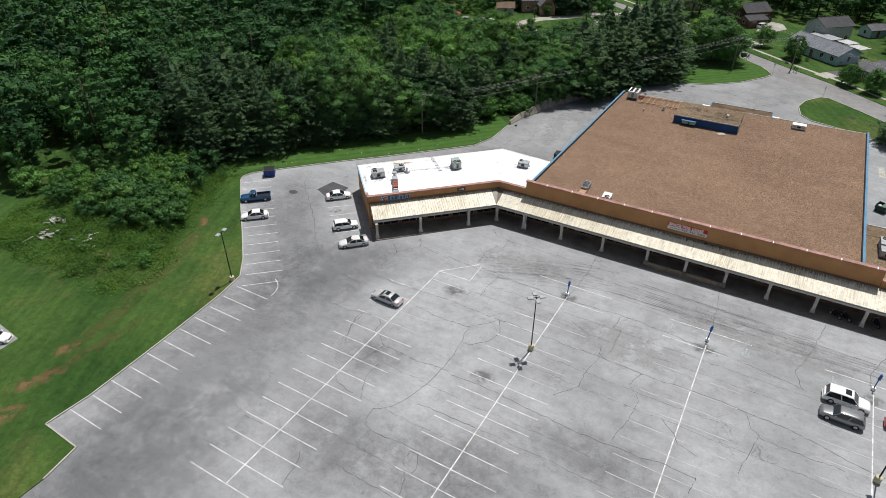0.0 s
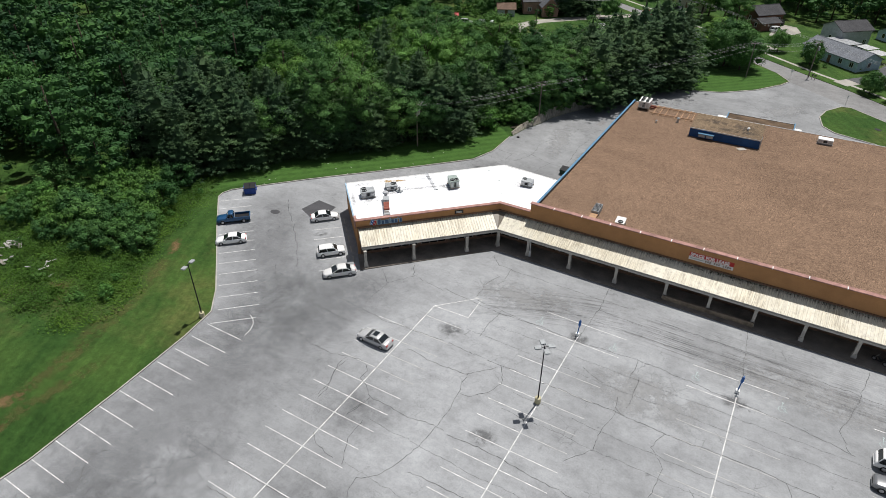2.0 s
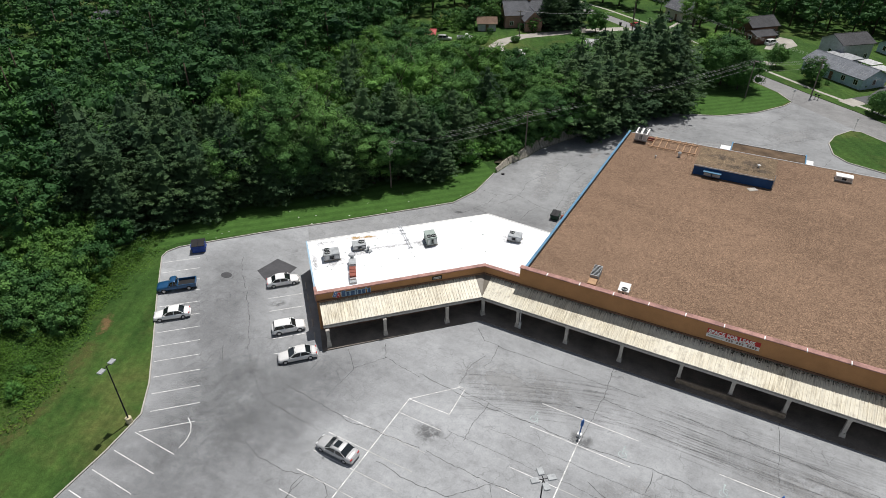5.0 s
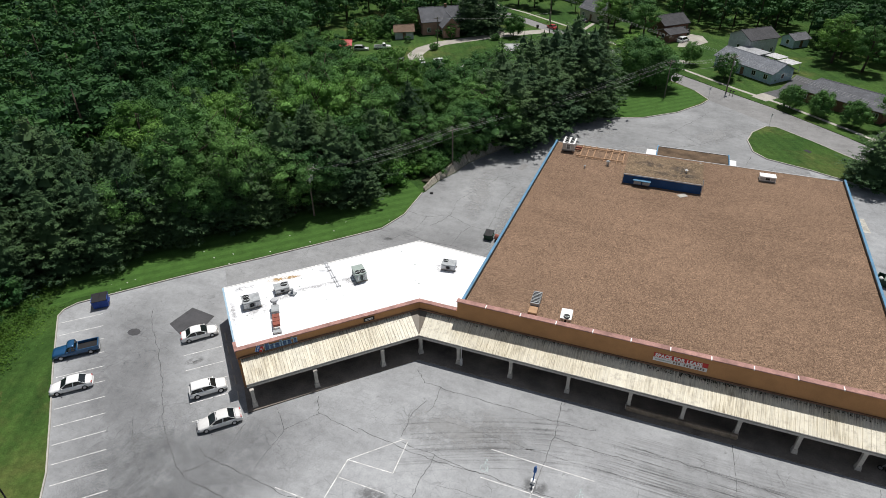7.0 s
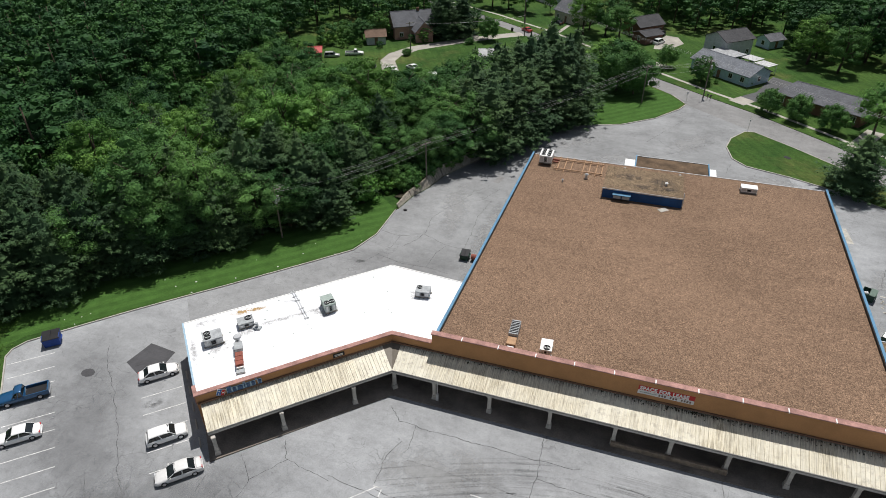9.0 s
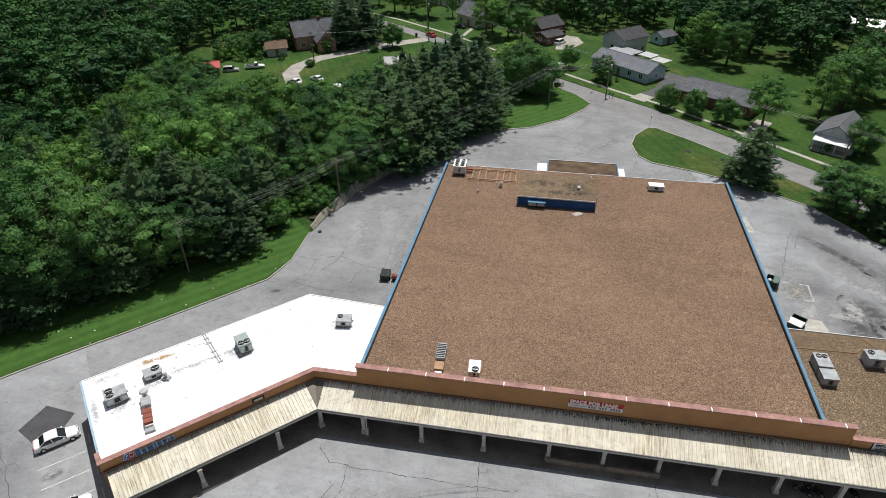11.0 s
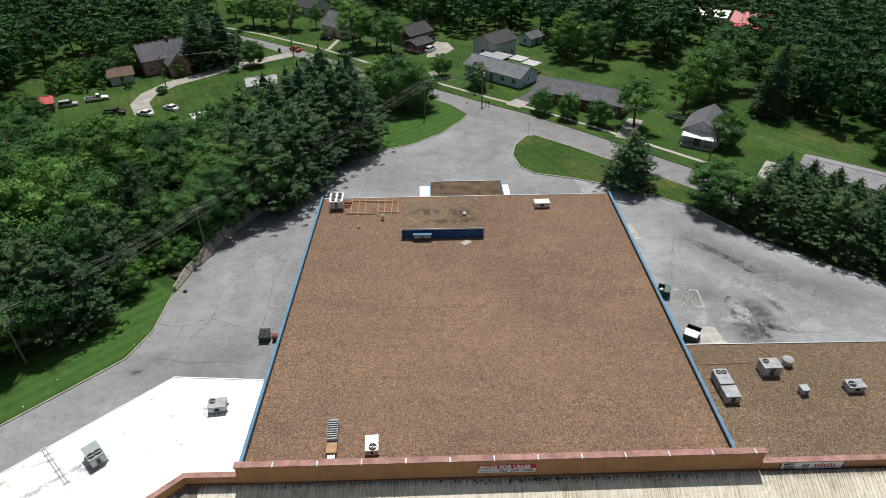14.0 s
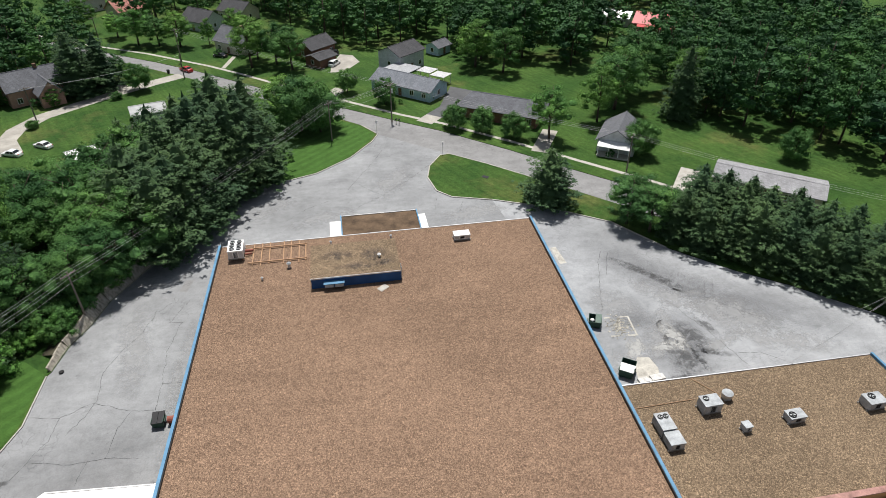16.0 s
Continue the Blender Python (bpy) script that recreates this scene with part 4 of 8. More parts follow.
pent = thing("roof_penthouse", "low gravel-roofed penthouse with dark blue wall", "penthouse", at=pose(-14.4, 131.0, ROOF, 0, 0, 0.8))
part("wall", MB().box(-6.3, 6.3, 0, 8.2, 0, 1.7), M_NAVY, pent)
part("roof", MB().box(-6.35, 6.35, -.05, 8.25, 1.7, 1.78), M_GRAVELD, pent)
part("edging", MB().box(-6.4, 6.4, -.12, -.052, 1.6, 1.8), M_ALU, pent)
part("ladder", MB().box(6.31, 6.37, .3, 1.2, .1, 1.6).box(6.37, 6.5, .3, .4, .1, 2.1).box(6.37, 6.5, 1.1, 1.2, .1, 2.1), M_ALU, pent)
for x in (-3.85, -2.45):
    b = part("cooler", MB().box(x - .6, x + .6, -.75, -.005, .45, 1.0), M_UNIT, pent, "grey cooler on the blue wall", 0.02)
part("cooler_shelf", MB().box(-4.6, -1.7, -.85, -.004, 1.05, 1.15), M_BLUE, pent)
part("cap_vent", MB().tube((3.6, 3.8, 1.78), (3.6, 3.8, 2.2), .12).tube((3.6, 3.8, 2.2), (3.6, 3.8, 2.4), .3, .1), M_WHITE, pent)
tagged(part("loose_panel", MB().box(-.75, .75, -.5, .5, 0, .06), M_CONC), "pale loose square panel lying on the gravel roof", "panel").matrix_basis = pose(-10.8, 129.6, ROOF + .004, 0, 0, 40)
frame_rack = thing("pipe_rack", "tan timber pipe rack lying on the gravel roof", "pipe rack", at=pose(-26.0, 140.6, ROOF, 0, 0, 1))
for y in (-2.2, 1.6):
    part("rail", MB().box(-4.2, 4.4, y - .07, y + .07, .2, .34), M_TIMBER, frame_rack)
for i, x in enumerate((-3.6, -2.4, -1.2, .9, 2.0, 3.2, 4.2)):
    part("crosspiece", MB().box(x - .07, x + .07, -3.0 if i % 2 else -2.6, 3.0 if i < 6 else 1.8, .06, .2), M_TIMBER, frame_rack)
part("red_pipe", MB().tube((-4.8, .8, .5), (-3.6, .8, .5), .22).tube((-4.8, .2, .35), (-3.8, .2, .35), .12), M_RUST, frame_rack)
for x, y, s in ((-24.1, 136.6, .5), (-27.8, 134.1, .28), (-18.0, 141.9, .3), (-8.6, 142.2, .3)):
    st = thing("roof_vent", "small grey roof vent stack on gravel", "vent", "small roof vents", at=pose(x, y, ROOF))
    part("stack", MB().tube((0, 0, 0), (0, 0, s * 1.6), s * .5, s * .4, 10), M_ALU, st)
    part("cap", MB().tube((0, 0, s * 1.6), (0, 0, s * 2), s * .75, s * .3, 10), M_UNIT, st)

dock = thing("loading_dock", "brown-roofed loading dock lean-to with blue edging", "loading dock", at=pose(-9.9, 146.3, 0, 0, 0, 1))
part("wall", MB().box(-6.3, 6.7, -1.5, 7.4, 0, 3.9), M_BROWN, dock)
part("roof", MB().box(-6.25, 6.65, -1.5, 7.4, 3.91, 3.98), M_MOSS, dock, "dark leaf-littered flat roof")
part("edging", MB().box(-6.5, -6.3, -1.4, 7.5, 3.7, 4.25), M_BLUE, dock)
part("edging", MB().box(6.7, 6.9, -1.4, 7.5, 3.7, 4.25), M_BLUE, dock)
part("edging", MB().box(-6.5, 6.9, 7.42, 7.56, 3.7, 4.1), M_ALU, dock)
part("awning", MB().box(-8.4, -6.52, 2.0, 7.2, 3.2, 3.3), M_WHITE, dock, "white awning panel")
part("awning", MB().box(6.92, 8.3, 2.6, 7.2, 3.2, 3.3), M_WHITE, dock, "white awning panel")

# conduits over the low roof
tagged(part("conduit", MB().tube((15.6, 104.6, LROOF + .08), (23.6, 104.9, LROOF + .08), .04, None, 6).tube((26.9, 105.2, LROOF + .08), (24.9, 108.0, LROOF + .08), .04, None, 6), M_TIMBER), "thin tan conduit run over the gravel roof", "conduit")

# ---- signs on the parapet ----
def words(text, size, m, material, parent, bold=0.02):
    cu = bpy.data.curves.new("lettering", "FONT")
    cu.body, cu.size, cu.extrude, cu.align_x = text, size, 0.012, "LEFT"
    cu.offset = bold
    cu.space_character = 1.08
    ob = new("lettering", cu)
    ob.parent, ob.matrix_basis = parent, m
    cu.materials.append(material)
    return ob


lease = thing("lease_sign", "red board lettered SPACE FOR LEASE over a pale strip", "sign", at=pose(-8.5, FL[1] + 27 * .017 - .27, 6.35, 90, 0, 0.98))
part("red_board", MB().box(-2.95, 2.9, -.1, .56, -.006, 0.004), M_RED, lease, "red sign board")
words("SPACE FOR LEASE", 0.7, pose(-2.8, -.03, 0.012) @ Matrix.Diagonal((0.86, 1, 1, 1)), M_WHITE, lease, 0.03)
part("number_strip", MB().box(-2.95, 2.9, -.66, -.12, -.006, 0.004), plain("pale_grey_board", (.72, .71, .7)), lease, "pale strip with dull bars")
for i in range(12):
    if i not in (3, 7):
        part("bar", MB().box(-.75 + i * .29, -.57 + i * .29, -.54, -.24, .004, .012), plain("dull_brown_print", (.22, .16, .14)) if i == 0 else bpy.data.materials["dull_brown_print"], lease)
part("bar", MB().box(-2.75, -.95, -.44, -.34, .004, .012), M_UNITG, lease)

menu = thing("shop_sign", "white framed shop sign board with dark and red bars", "sign", at=pose(22.8, 89.8 - .24, 5.38, 90, 0, 0.6))
part("board", MB().box(-3.2, 3.2, -.55, .55, -.02, .02), M_WHITE, menu)
part("sign_frame", MB().box(-3.3, 3.3, .55, .63, -.03, .05).box(-3.3, 3.3, -.63, -.55, -.03, .05).box(-3.3, -3.2, -.55, .55, -.03, .05).box(3.2, 3.3, -.55, .55, -.03, .05), M_BLACK, menu)
words("MEXI", 0.46, pose(-2.95, .06, .026), M_BLACK, menu)
words("CAN", 0.46, pose(-2.85, -.4, .026), M_BLACK, menu)
for i in range(3):
    part("bar", MB().box(-1.0 + i * .26, -.86 + i * .26, -.3, .25, .02, .03), M_BLACK, menu)
for i in range(7):
    part("bar", MB().box(.3 + i * .32, .48 + i * .32, -.3, .15 + (i % 3) * .08, .02, .03), M_RED, menu)

M_LETTER = plain("dull_blue_letter_paint", (0.045, 0.1, 0.21), 0.5, 0, 0.15)
pz = thing("pizza_shop_sign", "blue raised bars beside a tilted red and blue square", "sign", at=pose(-54.1 + .17, 75.55 - .17, 5.6, 90, 0, 44.6))
badge = part("badge", MB().box(-.45, .45, -.45, .45, 0, .1), M_WHITE, pz, "white tilted square badge")
badge.matrix_basis = pose(-1.7, .05, 0, 0, 0, -22)
part("badge_field", MB().box(-.4, .02, -.4, .4, .1, .13), M_SIGNBLUE, badge)
part("badge_field", MB().box(.05, .4, -.4, .4, .1, .13), M_RED, badge)
for x, y in ((-.2, .18), (-.2, -.18), (.22, 0)):
    part("dot", MB().tube((x, y, .13), (x, y, .15), .09, None, 10), M_WHITE, badge)
for i, (w, h) in enumerate(((.5, .95), (.44, .66), (.6, .66), (.18, .9), (.44, .66), (.44, .66), (.12, .35), (.38, .66))):
    x = -1.05 + sum(k + .1 for k, _ in ((.5, .95), (.44, .66), (.6, .66), (.18, .9), (.44, .66), (.44, .66), (.12, .35), (.38, .66))[:i])
    y0 = .2 if i == 6 else -.45
    part("letter_rim", MB().box(x - .05, x + w + .05, y0 - .05, y0 + h + .05, 0, .05), M_BLUEPALE, pz)
    part("letter_bar", MB().box(x + .04, x + w - .04, y0 + .05, y0 + h - .05, 0, .14), M_LETTER, pz, "", 0.03)
plate = thing("small_sign", "small dark framed sign on the wing parapet", "sign", at=pose(-45.6 + .16, 83.9 - .16, 5.6, 90, 0, 44.6))
part("board", MB().box(-.7, .7, -.28, .28, 0, .04), M_BLACK, plate)
part("bar", MB().box(-.5, .5, .02, .14, .04, .05), M_ALU, plate)
part("bar", MB().box(-.5, .5, -.16, -.06, .04, .05), M_ALU, plate)

# stains and scraps on the white roof
for i, (x, y, rx, ry, a, m) in enumerate(((-61.2, 87.5, 2.2, .7, 40, M_RUSTSTAIN), (-59.8, 88.6, 1.2, .5, 40, M_RUSTSTAIN), (-58.6, 84.3, 1.6, 1.0, 40, M_GREYSTAIN), (-51.3, 91.0, 2.2, 1.8, 45, M_GREYSTAIN), (-60.2, 80.7, 2.0, 1.5, 45, M_GREYSTAIN), (-56.0, 87.5, 6.0, .5, 44, M_GREYSTAIN), (-64.5, 84.0, 2.0, .8, 44, M_GREYSTAIN), (-40.6, 98.0, 2.2, 1.4, 0, M_GREYSTAIN), (-62.6, 79.0, 3.0, .5, 135, M_GREYSTAIN))):
    me = MB().add([(math.cos(k * .5236), math.sin(k * .5236), 0) for k in range(12)], [tuple(range(12))]).mesh("roof_stain")
    tagged(part("roof_stain", me, m), "rusty or grimy stain on the white roof", "stain", kind="structure").matrix_basis = pose(x, y, WROOF + .004 + i * .0006, 0, 0, a) @ Matrix.Diagonal((rx, ry, 1, 1))
scr = MB()
rs = random.Random(4)
for i in range(26):
    f, q = rs.random(), rs.random()
    x, y, k = -60 + 20 * f - 7 * q + rs.uniform(-1, 1), 77 + 18 * f + 7 * q, rs.uniform(.04, .12)
    if inside(x, y, [K, FL, WJ, WK, WB, E_]):
        scr.box(x - k, x + k, y - k * .6, y + k * .6, WROOF + .001, WROOF + .05)
tagged(part("roof_scraps", scr, M_UNITG), "small dark scraps and clips on the white roof", "scraps", kind="stuff")

# ---- parking lot: painted lines, cracks and patches ----
def line(a, b, w=0.11, z=0.006, paint=None):
    d = Vector((b[0] - a[0], b[1] - a[1]))
    key = "stall_line_%d%s" % (round(d.length * 10), "_faded" if paint else "")
    me = bpy.data.meshes.get(key) or MB().box(0, round(d.length, 1), -w / 2, w / 2, 0.0, 0.004).mesh(key)
    o = part("stall_line", me, paint or M_LINE, lot)
    o.matrix_basis = pose(a[0], a[1], z, 0, 0, math.degrees(math.atan2(d.y, d.x)))


for i in range(11):
    y = 21.3 + i * 2.745
    line((-64.0 - (y - 21) * .025, y), (-58.2 - (y - 21) * .01, y))
line((-64.4, 49.0), (-60.0, 53.1))
for i in range(4):
    a, b = radians(-5 + i * 20), radians(15 + i * 20)
    line((-62.0 + 3.3 * math.cos(a), 49.9 + 3.3 * math.sin(a)), (-62.0 + 3.3 * math.cos(b), 49.9 + 3.3 * math.sin(b)))
for i in range(12):
    x, y = -65.7 - i * 2.08, 51.6 + i * 1.963
    line((x, y), (x + 4.0, y + 3.75))
for i in range(6):
    line((-70.1 + i * 2.1, 76.3 - i * 2.1), (-66.6 + i * 2.1, 79.6 - i * 2.1), 0.1)


def double_row(x, y0, y1, first, count, step, paint=None):
    """A spine line with stall lines to both sides of it."""
    line((x, y0), (x, y1), 0.13)
    for i in range(count):
        y = first + i * step
        line((x - 5.4, y), (x - .08, y), 0.1, 0.007, paint)
        line((x + .08, y), (x + 5.5, y), 0.1, 0.007, paint if y < 46 or paint else M_LINE2 if y > 52 else None)


double_row(-40.3, 23.4, 67.7, 23.5, 15, 2.745)
double_row(-20.7, 15.0, 72.0, 15.0, 19, 2.76)
double_row(-0.85, 15.0, 72.3, 15.2, 19, 2.74, M_LINE2)
double_row(18.6, 15.0, 73.6, 15.2, 20, 2.74, M_LINE2)
line((-40.3, 67.7), (-35.8, 72.3))
line((-36.2, 72.3), (-35.2, 72.3))
line((-35.2, 72.3), (-35.0, 67.9))
line((-40.3, 67.7), (-35.0, 67.9), 0.1, 0.007)
line((-40.3, 65.4), (-34.7, 65.4), 0.1, 0.007)
for y in (70.8, 74.6):
    line((-26.2, y), (-14.9, y))
for y in (70.4, 74.4):
    line((-6.4, y), (4.5, y))
    line((13.2, y), (24.2, y))


M_MARK = plain("faded_pale_blue_paint", (0.37, 0.43, 0.43), 0.8, 0, 0.3, 2.0, 7.0)
for x, y in ((-26.2, 72.0), (-16.0, 72.0), (-5.7, 72.2), (4.0, 72.2), (14.2, 72.4)):
    mk = MB()
    for k in range(12):
        a, b = 2 * math.pi * k / 12, 2 * math.pi * (k + 1) / 12
        if k not in (2, 3):
            mk.bar((x + .42 * math.cos(a), y + .42 * math.sin(a)), (x + .42 * math.cos(b), y + .42 * math.sin(b)), .09, .006, .01)
    mk.bar((x - .05, y + .05), (x - .05, y + .95), .1, .006, .01).bar((x - .05, y + .6), (x + .45, y + .6), .09, .006, .0101).bar((x, y + .2), (x + .6, y - .35), .09, .006, .0102).bar((x - .12, y + 1.1), (x + .1, y + 1.1), .2, .006, .01)
    part("wheelchair_mark", mk, M_MARK, lot, "faded pale blue wheelchair mark")


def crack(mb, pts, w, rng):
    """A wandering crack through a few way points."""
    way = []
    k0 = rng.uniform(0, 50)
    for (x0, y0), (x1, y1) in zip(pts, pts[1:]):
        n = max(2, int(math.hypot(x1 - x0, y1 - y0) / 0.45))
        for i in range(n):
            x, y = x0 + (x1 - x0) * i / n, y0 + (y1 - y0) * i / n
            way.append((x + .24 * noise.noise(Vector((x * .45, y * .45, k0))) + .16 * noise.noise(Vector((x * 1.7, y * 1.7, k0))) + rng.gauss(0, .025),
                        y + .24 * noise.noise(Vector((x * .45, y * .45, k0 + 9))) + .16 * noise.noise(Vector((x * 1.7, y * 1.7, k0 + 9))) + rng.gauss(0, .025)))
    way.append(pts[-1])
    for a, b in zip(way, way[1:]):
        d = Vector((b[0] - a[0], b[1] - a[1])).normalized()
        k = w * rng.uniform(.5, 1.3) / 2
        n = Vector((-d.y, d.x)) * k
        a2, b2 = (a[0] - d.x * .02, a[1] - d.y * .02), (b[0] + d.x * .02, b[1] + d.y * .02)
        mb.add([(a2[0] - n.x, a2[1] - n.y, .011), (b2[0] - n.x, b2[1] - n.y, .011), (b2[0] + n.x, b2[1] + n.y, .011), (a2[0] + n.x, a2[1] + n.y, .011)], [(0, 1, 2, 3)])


rng = random.Random(5)
cr = MB()
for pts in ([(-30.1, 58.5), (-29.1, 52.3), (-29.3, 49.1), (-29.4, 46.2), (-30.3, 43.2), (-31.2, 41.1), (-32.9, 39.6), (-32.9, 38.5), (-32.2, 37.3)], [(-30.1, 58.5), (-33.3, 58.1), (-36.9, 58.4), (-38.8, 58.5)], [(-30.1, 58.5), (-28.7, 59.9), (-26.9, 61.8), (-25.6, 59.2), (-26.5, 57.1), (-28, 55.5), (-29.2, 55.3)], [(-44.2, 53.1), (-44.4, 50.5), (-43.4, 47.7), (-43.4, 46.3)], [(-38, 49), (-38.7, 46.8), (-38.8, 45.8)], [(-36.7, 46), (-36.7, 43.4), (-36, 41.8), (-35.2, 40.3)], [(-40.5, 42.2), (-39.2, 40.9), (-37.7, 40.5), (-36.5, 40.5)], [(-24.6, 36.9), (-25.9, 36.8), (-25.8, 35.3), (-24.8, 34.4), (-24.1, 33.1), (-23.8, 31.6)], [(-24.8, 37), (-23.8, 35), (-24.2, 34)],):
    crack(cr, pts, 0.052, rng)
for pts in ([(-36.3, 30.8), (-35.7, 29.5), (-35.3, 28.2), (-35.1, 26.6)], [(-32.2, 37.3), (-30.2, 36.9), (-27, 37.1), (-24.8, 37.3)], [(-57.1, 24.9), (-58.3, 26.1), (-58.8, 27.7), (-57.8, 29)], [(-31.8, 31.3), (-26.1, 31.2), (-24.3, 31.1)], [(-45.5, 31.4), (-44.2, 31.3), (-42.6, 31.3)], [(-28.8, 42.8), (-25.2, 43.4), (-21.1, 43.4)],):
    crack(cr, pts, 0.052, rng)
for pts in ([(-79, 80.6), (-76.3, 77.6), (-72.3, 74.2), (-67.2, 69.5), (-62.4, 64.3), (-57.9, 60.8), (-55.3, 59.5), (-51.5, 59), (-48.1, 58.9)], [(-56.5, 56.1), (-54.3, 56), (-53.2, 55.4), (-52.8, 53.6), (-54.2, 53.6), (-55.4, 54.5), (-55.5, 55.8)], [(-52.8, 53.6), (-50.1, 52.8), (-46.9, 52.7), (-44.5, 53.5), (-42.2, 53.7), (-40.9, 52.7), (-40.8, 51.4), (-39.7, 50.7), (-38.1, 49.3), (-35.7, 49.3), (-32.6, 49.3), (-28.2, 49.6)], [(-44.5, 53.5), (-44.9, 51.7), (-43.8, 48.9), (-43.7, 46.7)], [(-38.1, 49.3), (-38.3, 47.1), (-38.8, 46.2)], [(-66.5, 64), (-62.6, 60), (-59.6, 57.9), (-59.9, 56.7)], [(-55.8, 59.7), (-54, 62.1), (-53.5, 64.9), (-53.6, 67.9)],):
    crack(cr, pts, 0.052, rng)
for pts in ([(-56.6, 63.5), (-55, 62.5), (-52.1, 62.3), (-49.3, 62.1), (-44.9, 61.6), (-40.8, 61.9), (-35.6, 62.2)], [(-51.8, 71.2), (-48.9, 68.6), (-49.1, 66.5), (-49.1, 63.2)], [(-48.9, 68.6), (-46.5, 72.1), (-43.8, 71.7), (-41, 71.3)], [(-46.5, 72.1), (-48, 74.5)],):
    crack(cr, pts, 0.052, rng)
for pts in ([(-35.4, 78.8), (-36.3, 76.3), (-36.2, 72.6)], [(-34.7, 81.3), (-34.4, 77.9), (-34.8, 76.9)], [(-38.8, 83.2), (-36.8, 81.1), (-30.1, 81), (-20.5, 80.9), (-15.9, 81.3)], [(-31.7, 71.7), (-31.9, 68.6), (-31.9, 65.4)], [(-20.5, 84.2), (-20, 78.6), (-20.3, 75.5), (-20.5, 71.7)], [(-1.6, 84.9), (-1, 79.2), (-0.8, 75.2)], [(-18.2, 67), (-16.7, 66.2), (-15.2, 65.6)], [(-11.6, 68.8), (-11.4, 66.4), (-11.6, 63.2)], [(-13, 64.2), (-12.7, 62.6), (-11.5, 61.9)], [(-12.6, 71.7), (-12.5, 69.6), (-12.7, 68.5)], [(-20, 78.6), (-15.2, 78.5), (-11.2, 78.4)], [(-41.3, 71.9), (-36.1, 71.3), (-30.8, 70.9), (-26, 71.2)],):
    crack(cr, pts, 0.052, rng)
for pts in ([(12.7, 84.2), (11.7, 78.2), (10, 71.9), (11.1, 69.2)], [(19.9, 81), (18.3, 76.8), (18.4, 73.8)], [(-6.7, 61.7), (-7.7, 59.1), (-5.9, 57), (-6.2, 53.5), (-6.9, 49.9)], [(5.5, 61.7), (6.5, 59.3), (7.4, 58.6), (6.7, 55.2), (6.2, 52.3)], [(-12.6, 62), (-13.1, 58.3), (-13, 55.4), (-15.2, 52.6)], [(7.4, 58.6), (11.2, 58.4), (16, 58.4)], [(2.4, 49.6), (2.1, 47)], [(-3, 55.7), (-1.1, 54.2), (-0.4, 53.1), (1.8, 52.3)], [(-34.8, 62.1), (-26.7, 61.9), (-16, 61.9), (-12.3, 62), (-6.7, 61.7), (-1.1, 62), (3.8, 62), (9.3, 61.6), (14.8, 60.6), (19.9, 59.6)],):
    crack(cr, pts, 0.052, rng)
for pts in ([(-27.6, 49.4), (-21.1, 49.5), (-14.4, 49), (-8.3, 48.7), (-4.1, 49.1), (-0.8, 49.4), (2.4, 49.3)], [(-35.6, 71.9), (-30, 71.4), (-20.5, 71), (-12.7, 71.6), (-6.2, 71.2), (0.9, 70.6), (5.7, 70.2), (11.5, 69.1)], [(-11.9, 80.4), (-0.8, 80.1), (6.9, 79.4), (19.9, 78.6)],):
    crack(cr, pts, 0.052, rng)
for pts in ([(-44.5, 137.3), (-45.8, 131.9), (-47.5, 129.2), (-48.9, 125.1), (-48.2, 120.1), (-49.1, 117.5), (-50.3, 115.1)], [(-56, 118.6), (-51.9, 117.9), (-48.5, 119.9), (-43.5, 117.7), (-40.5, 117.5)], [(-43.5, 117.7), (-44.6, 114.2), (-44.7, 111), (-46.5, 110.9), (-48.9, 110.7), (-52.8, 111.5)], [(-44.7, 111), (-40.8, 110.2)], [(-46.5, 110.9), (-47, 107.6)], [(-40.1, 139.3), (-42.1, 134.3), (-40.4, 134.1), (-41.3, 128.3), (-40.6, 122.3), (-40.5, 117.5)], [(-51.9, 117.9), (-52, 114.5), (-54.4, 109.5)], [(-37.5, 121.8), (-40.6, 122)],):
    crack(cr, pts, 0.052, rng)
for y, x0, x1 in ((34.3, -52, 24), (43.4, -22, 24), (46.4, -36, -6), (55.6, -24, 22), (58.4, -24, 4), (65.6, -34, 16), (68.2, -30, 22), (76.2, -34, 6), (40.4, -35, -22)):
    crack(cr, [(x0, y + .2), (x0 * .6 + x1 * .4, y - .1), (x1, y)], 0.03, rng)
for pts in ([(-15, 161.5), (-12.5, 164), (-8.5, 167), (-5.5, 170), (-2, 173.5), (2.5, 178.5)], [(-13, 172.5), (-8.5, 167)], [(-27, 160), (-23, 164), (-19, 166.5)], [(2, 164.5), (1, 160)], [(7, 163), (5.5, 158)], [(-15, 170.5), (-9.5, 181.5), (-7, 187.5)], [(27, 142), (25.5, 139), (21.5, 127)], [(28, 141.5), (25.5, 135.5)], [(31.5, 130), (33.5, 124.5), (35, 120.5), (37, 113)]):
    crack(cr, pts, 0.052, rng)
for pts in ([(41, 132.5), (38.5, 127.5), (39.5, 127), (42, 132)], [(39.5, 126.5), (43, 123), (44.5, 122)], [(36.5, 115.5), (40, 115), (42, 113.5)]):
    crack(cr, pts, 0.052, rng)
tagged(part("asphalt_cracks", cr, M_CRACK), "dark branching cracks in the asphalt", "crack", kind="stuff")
flat("patch_dark", [(-73.6, 82.6), (-69.4, 82.2), (-69.2, 79.6), (-71.0, 77.2), (-74.2, 78.6)], 0.009, M_PATCH, "dark fresh asphalt patch", "patch")
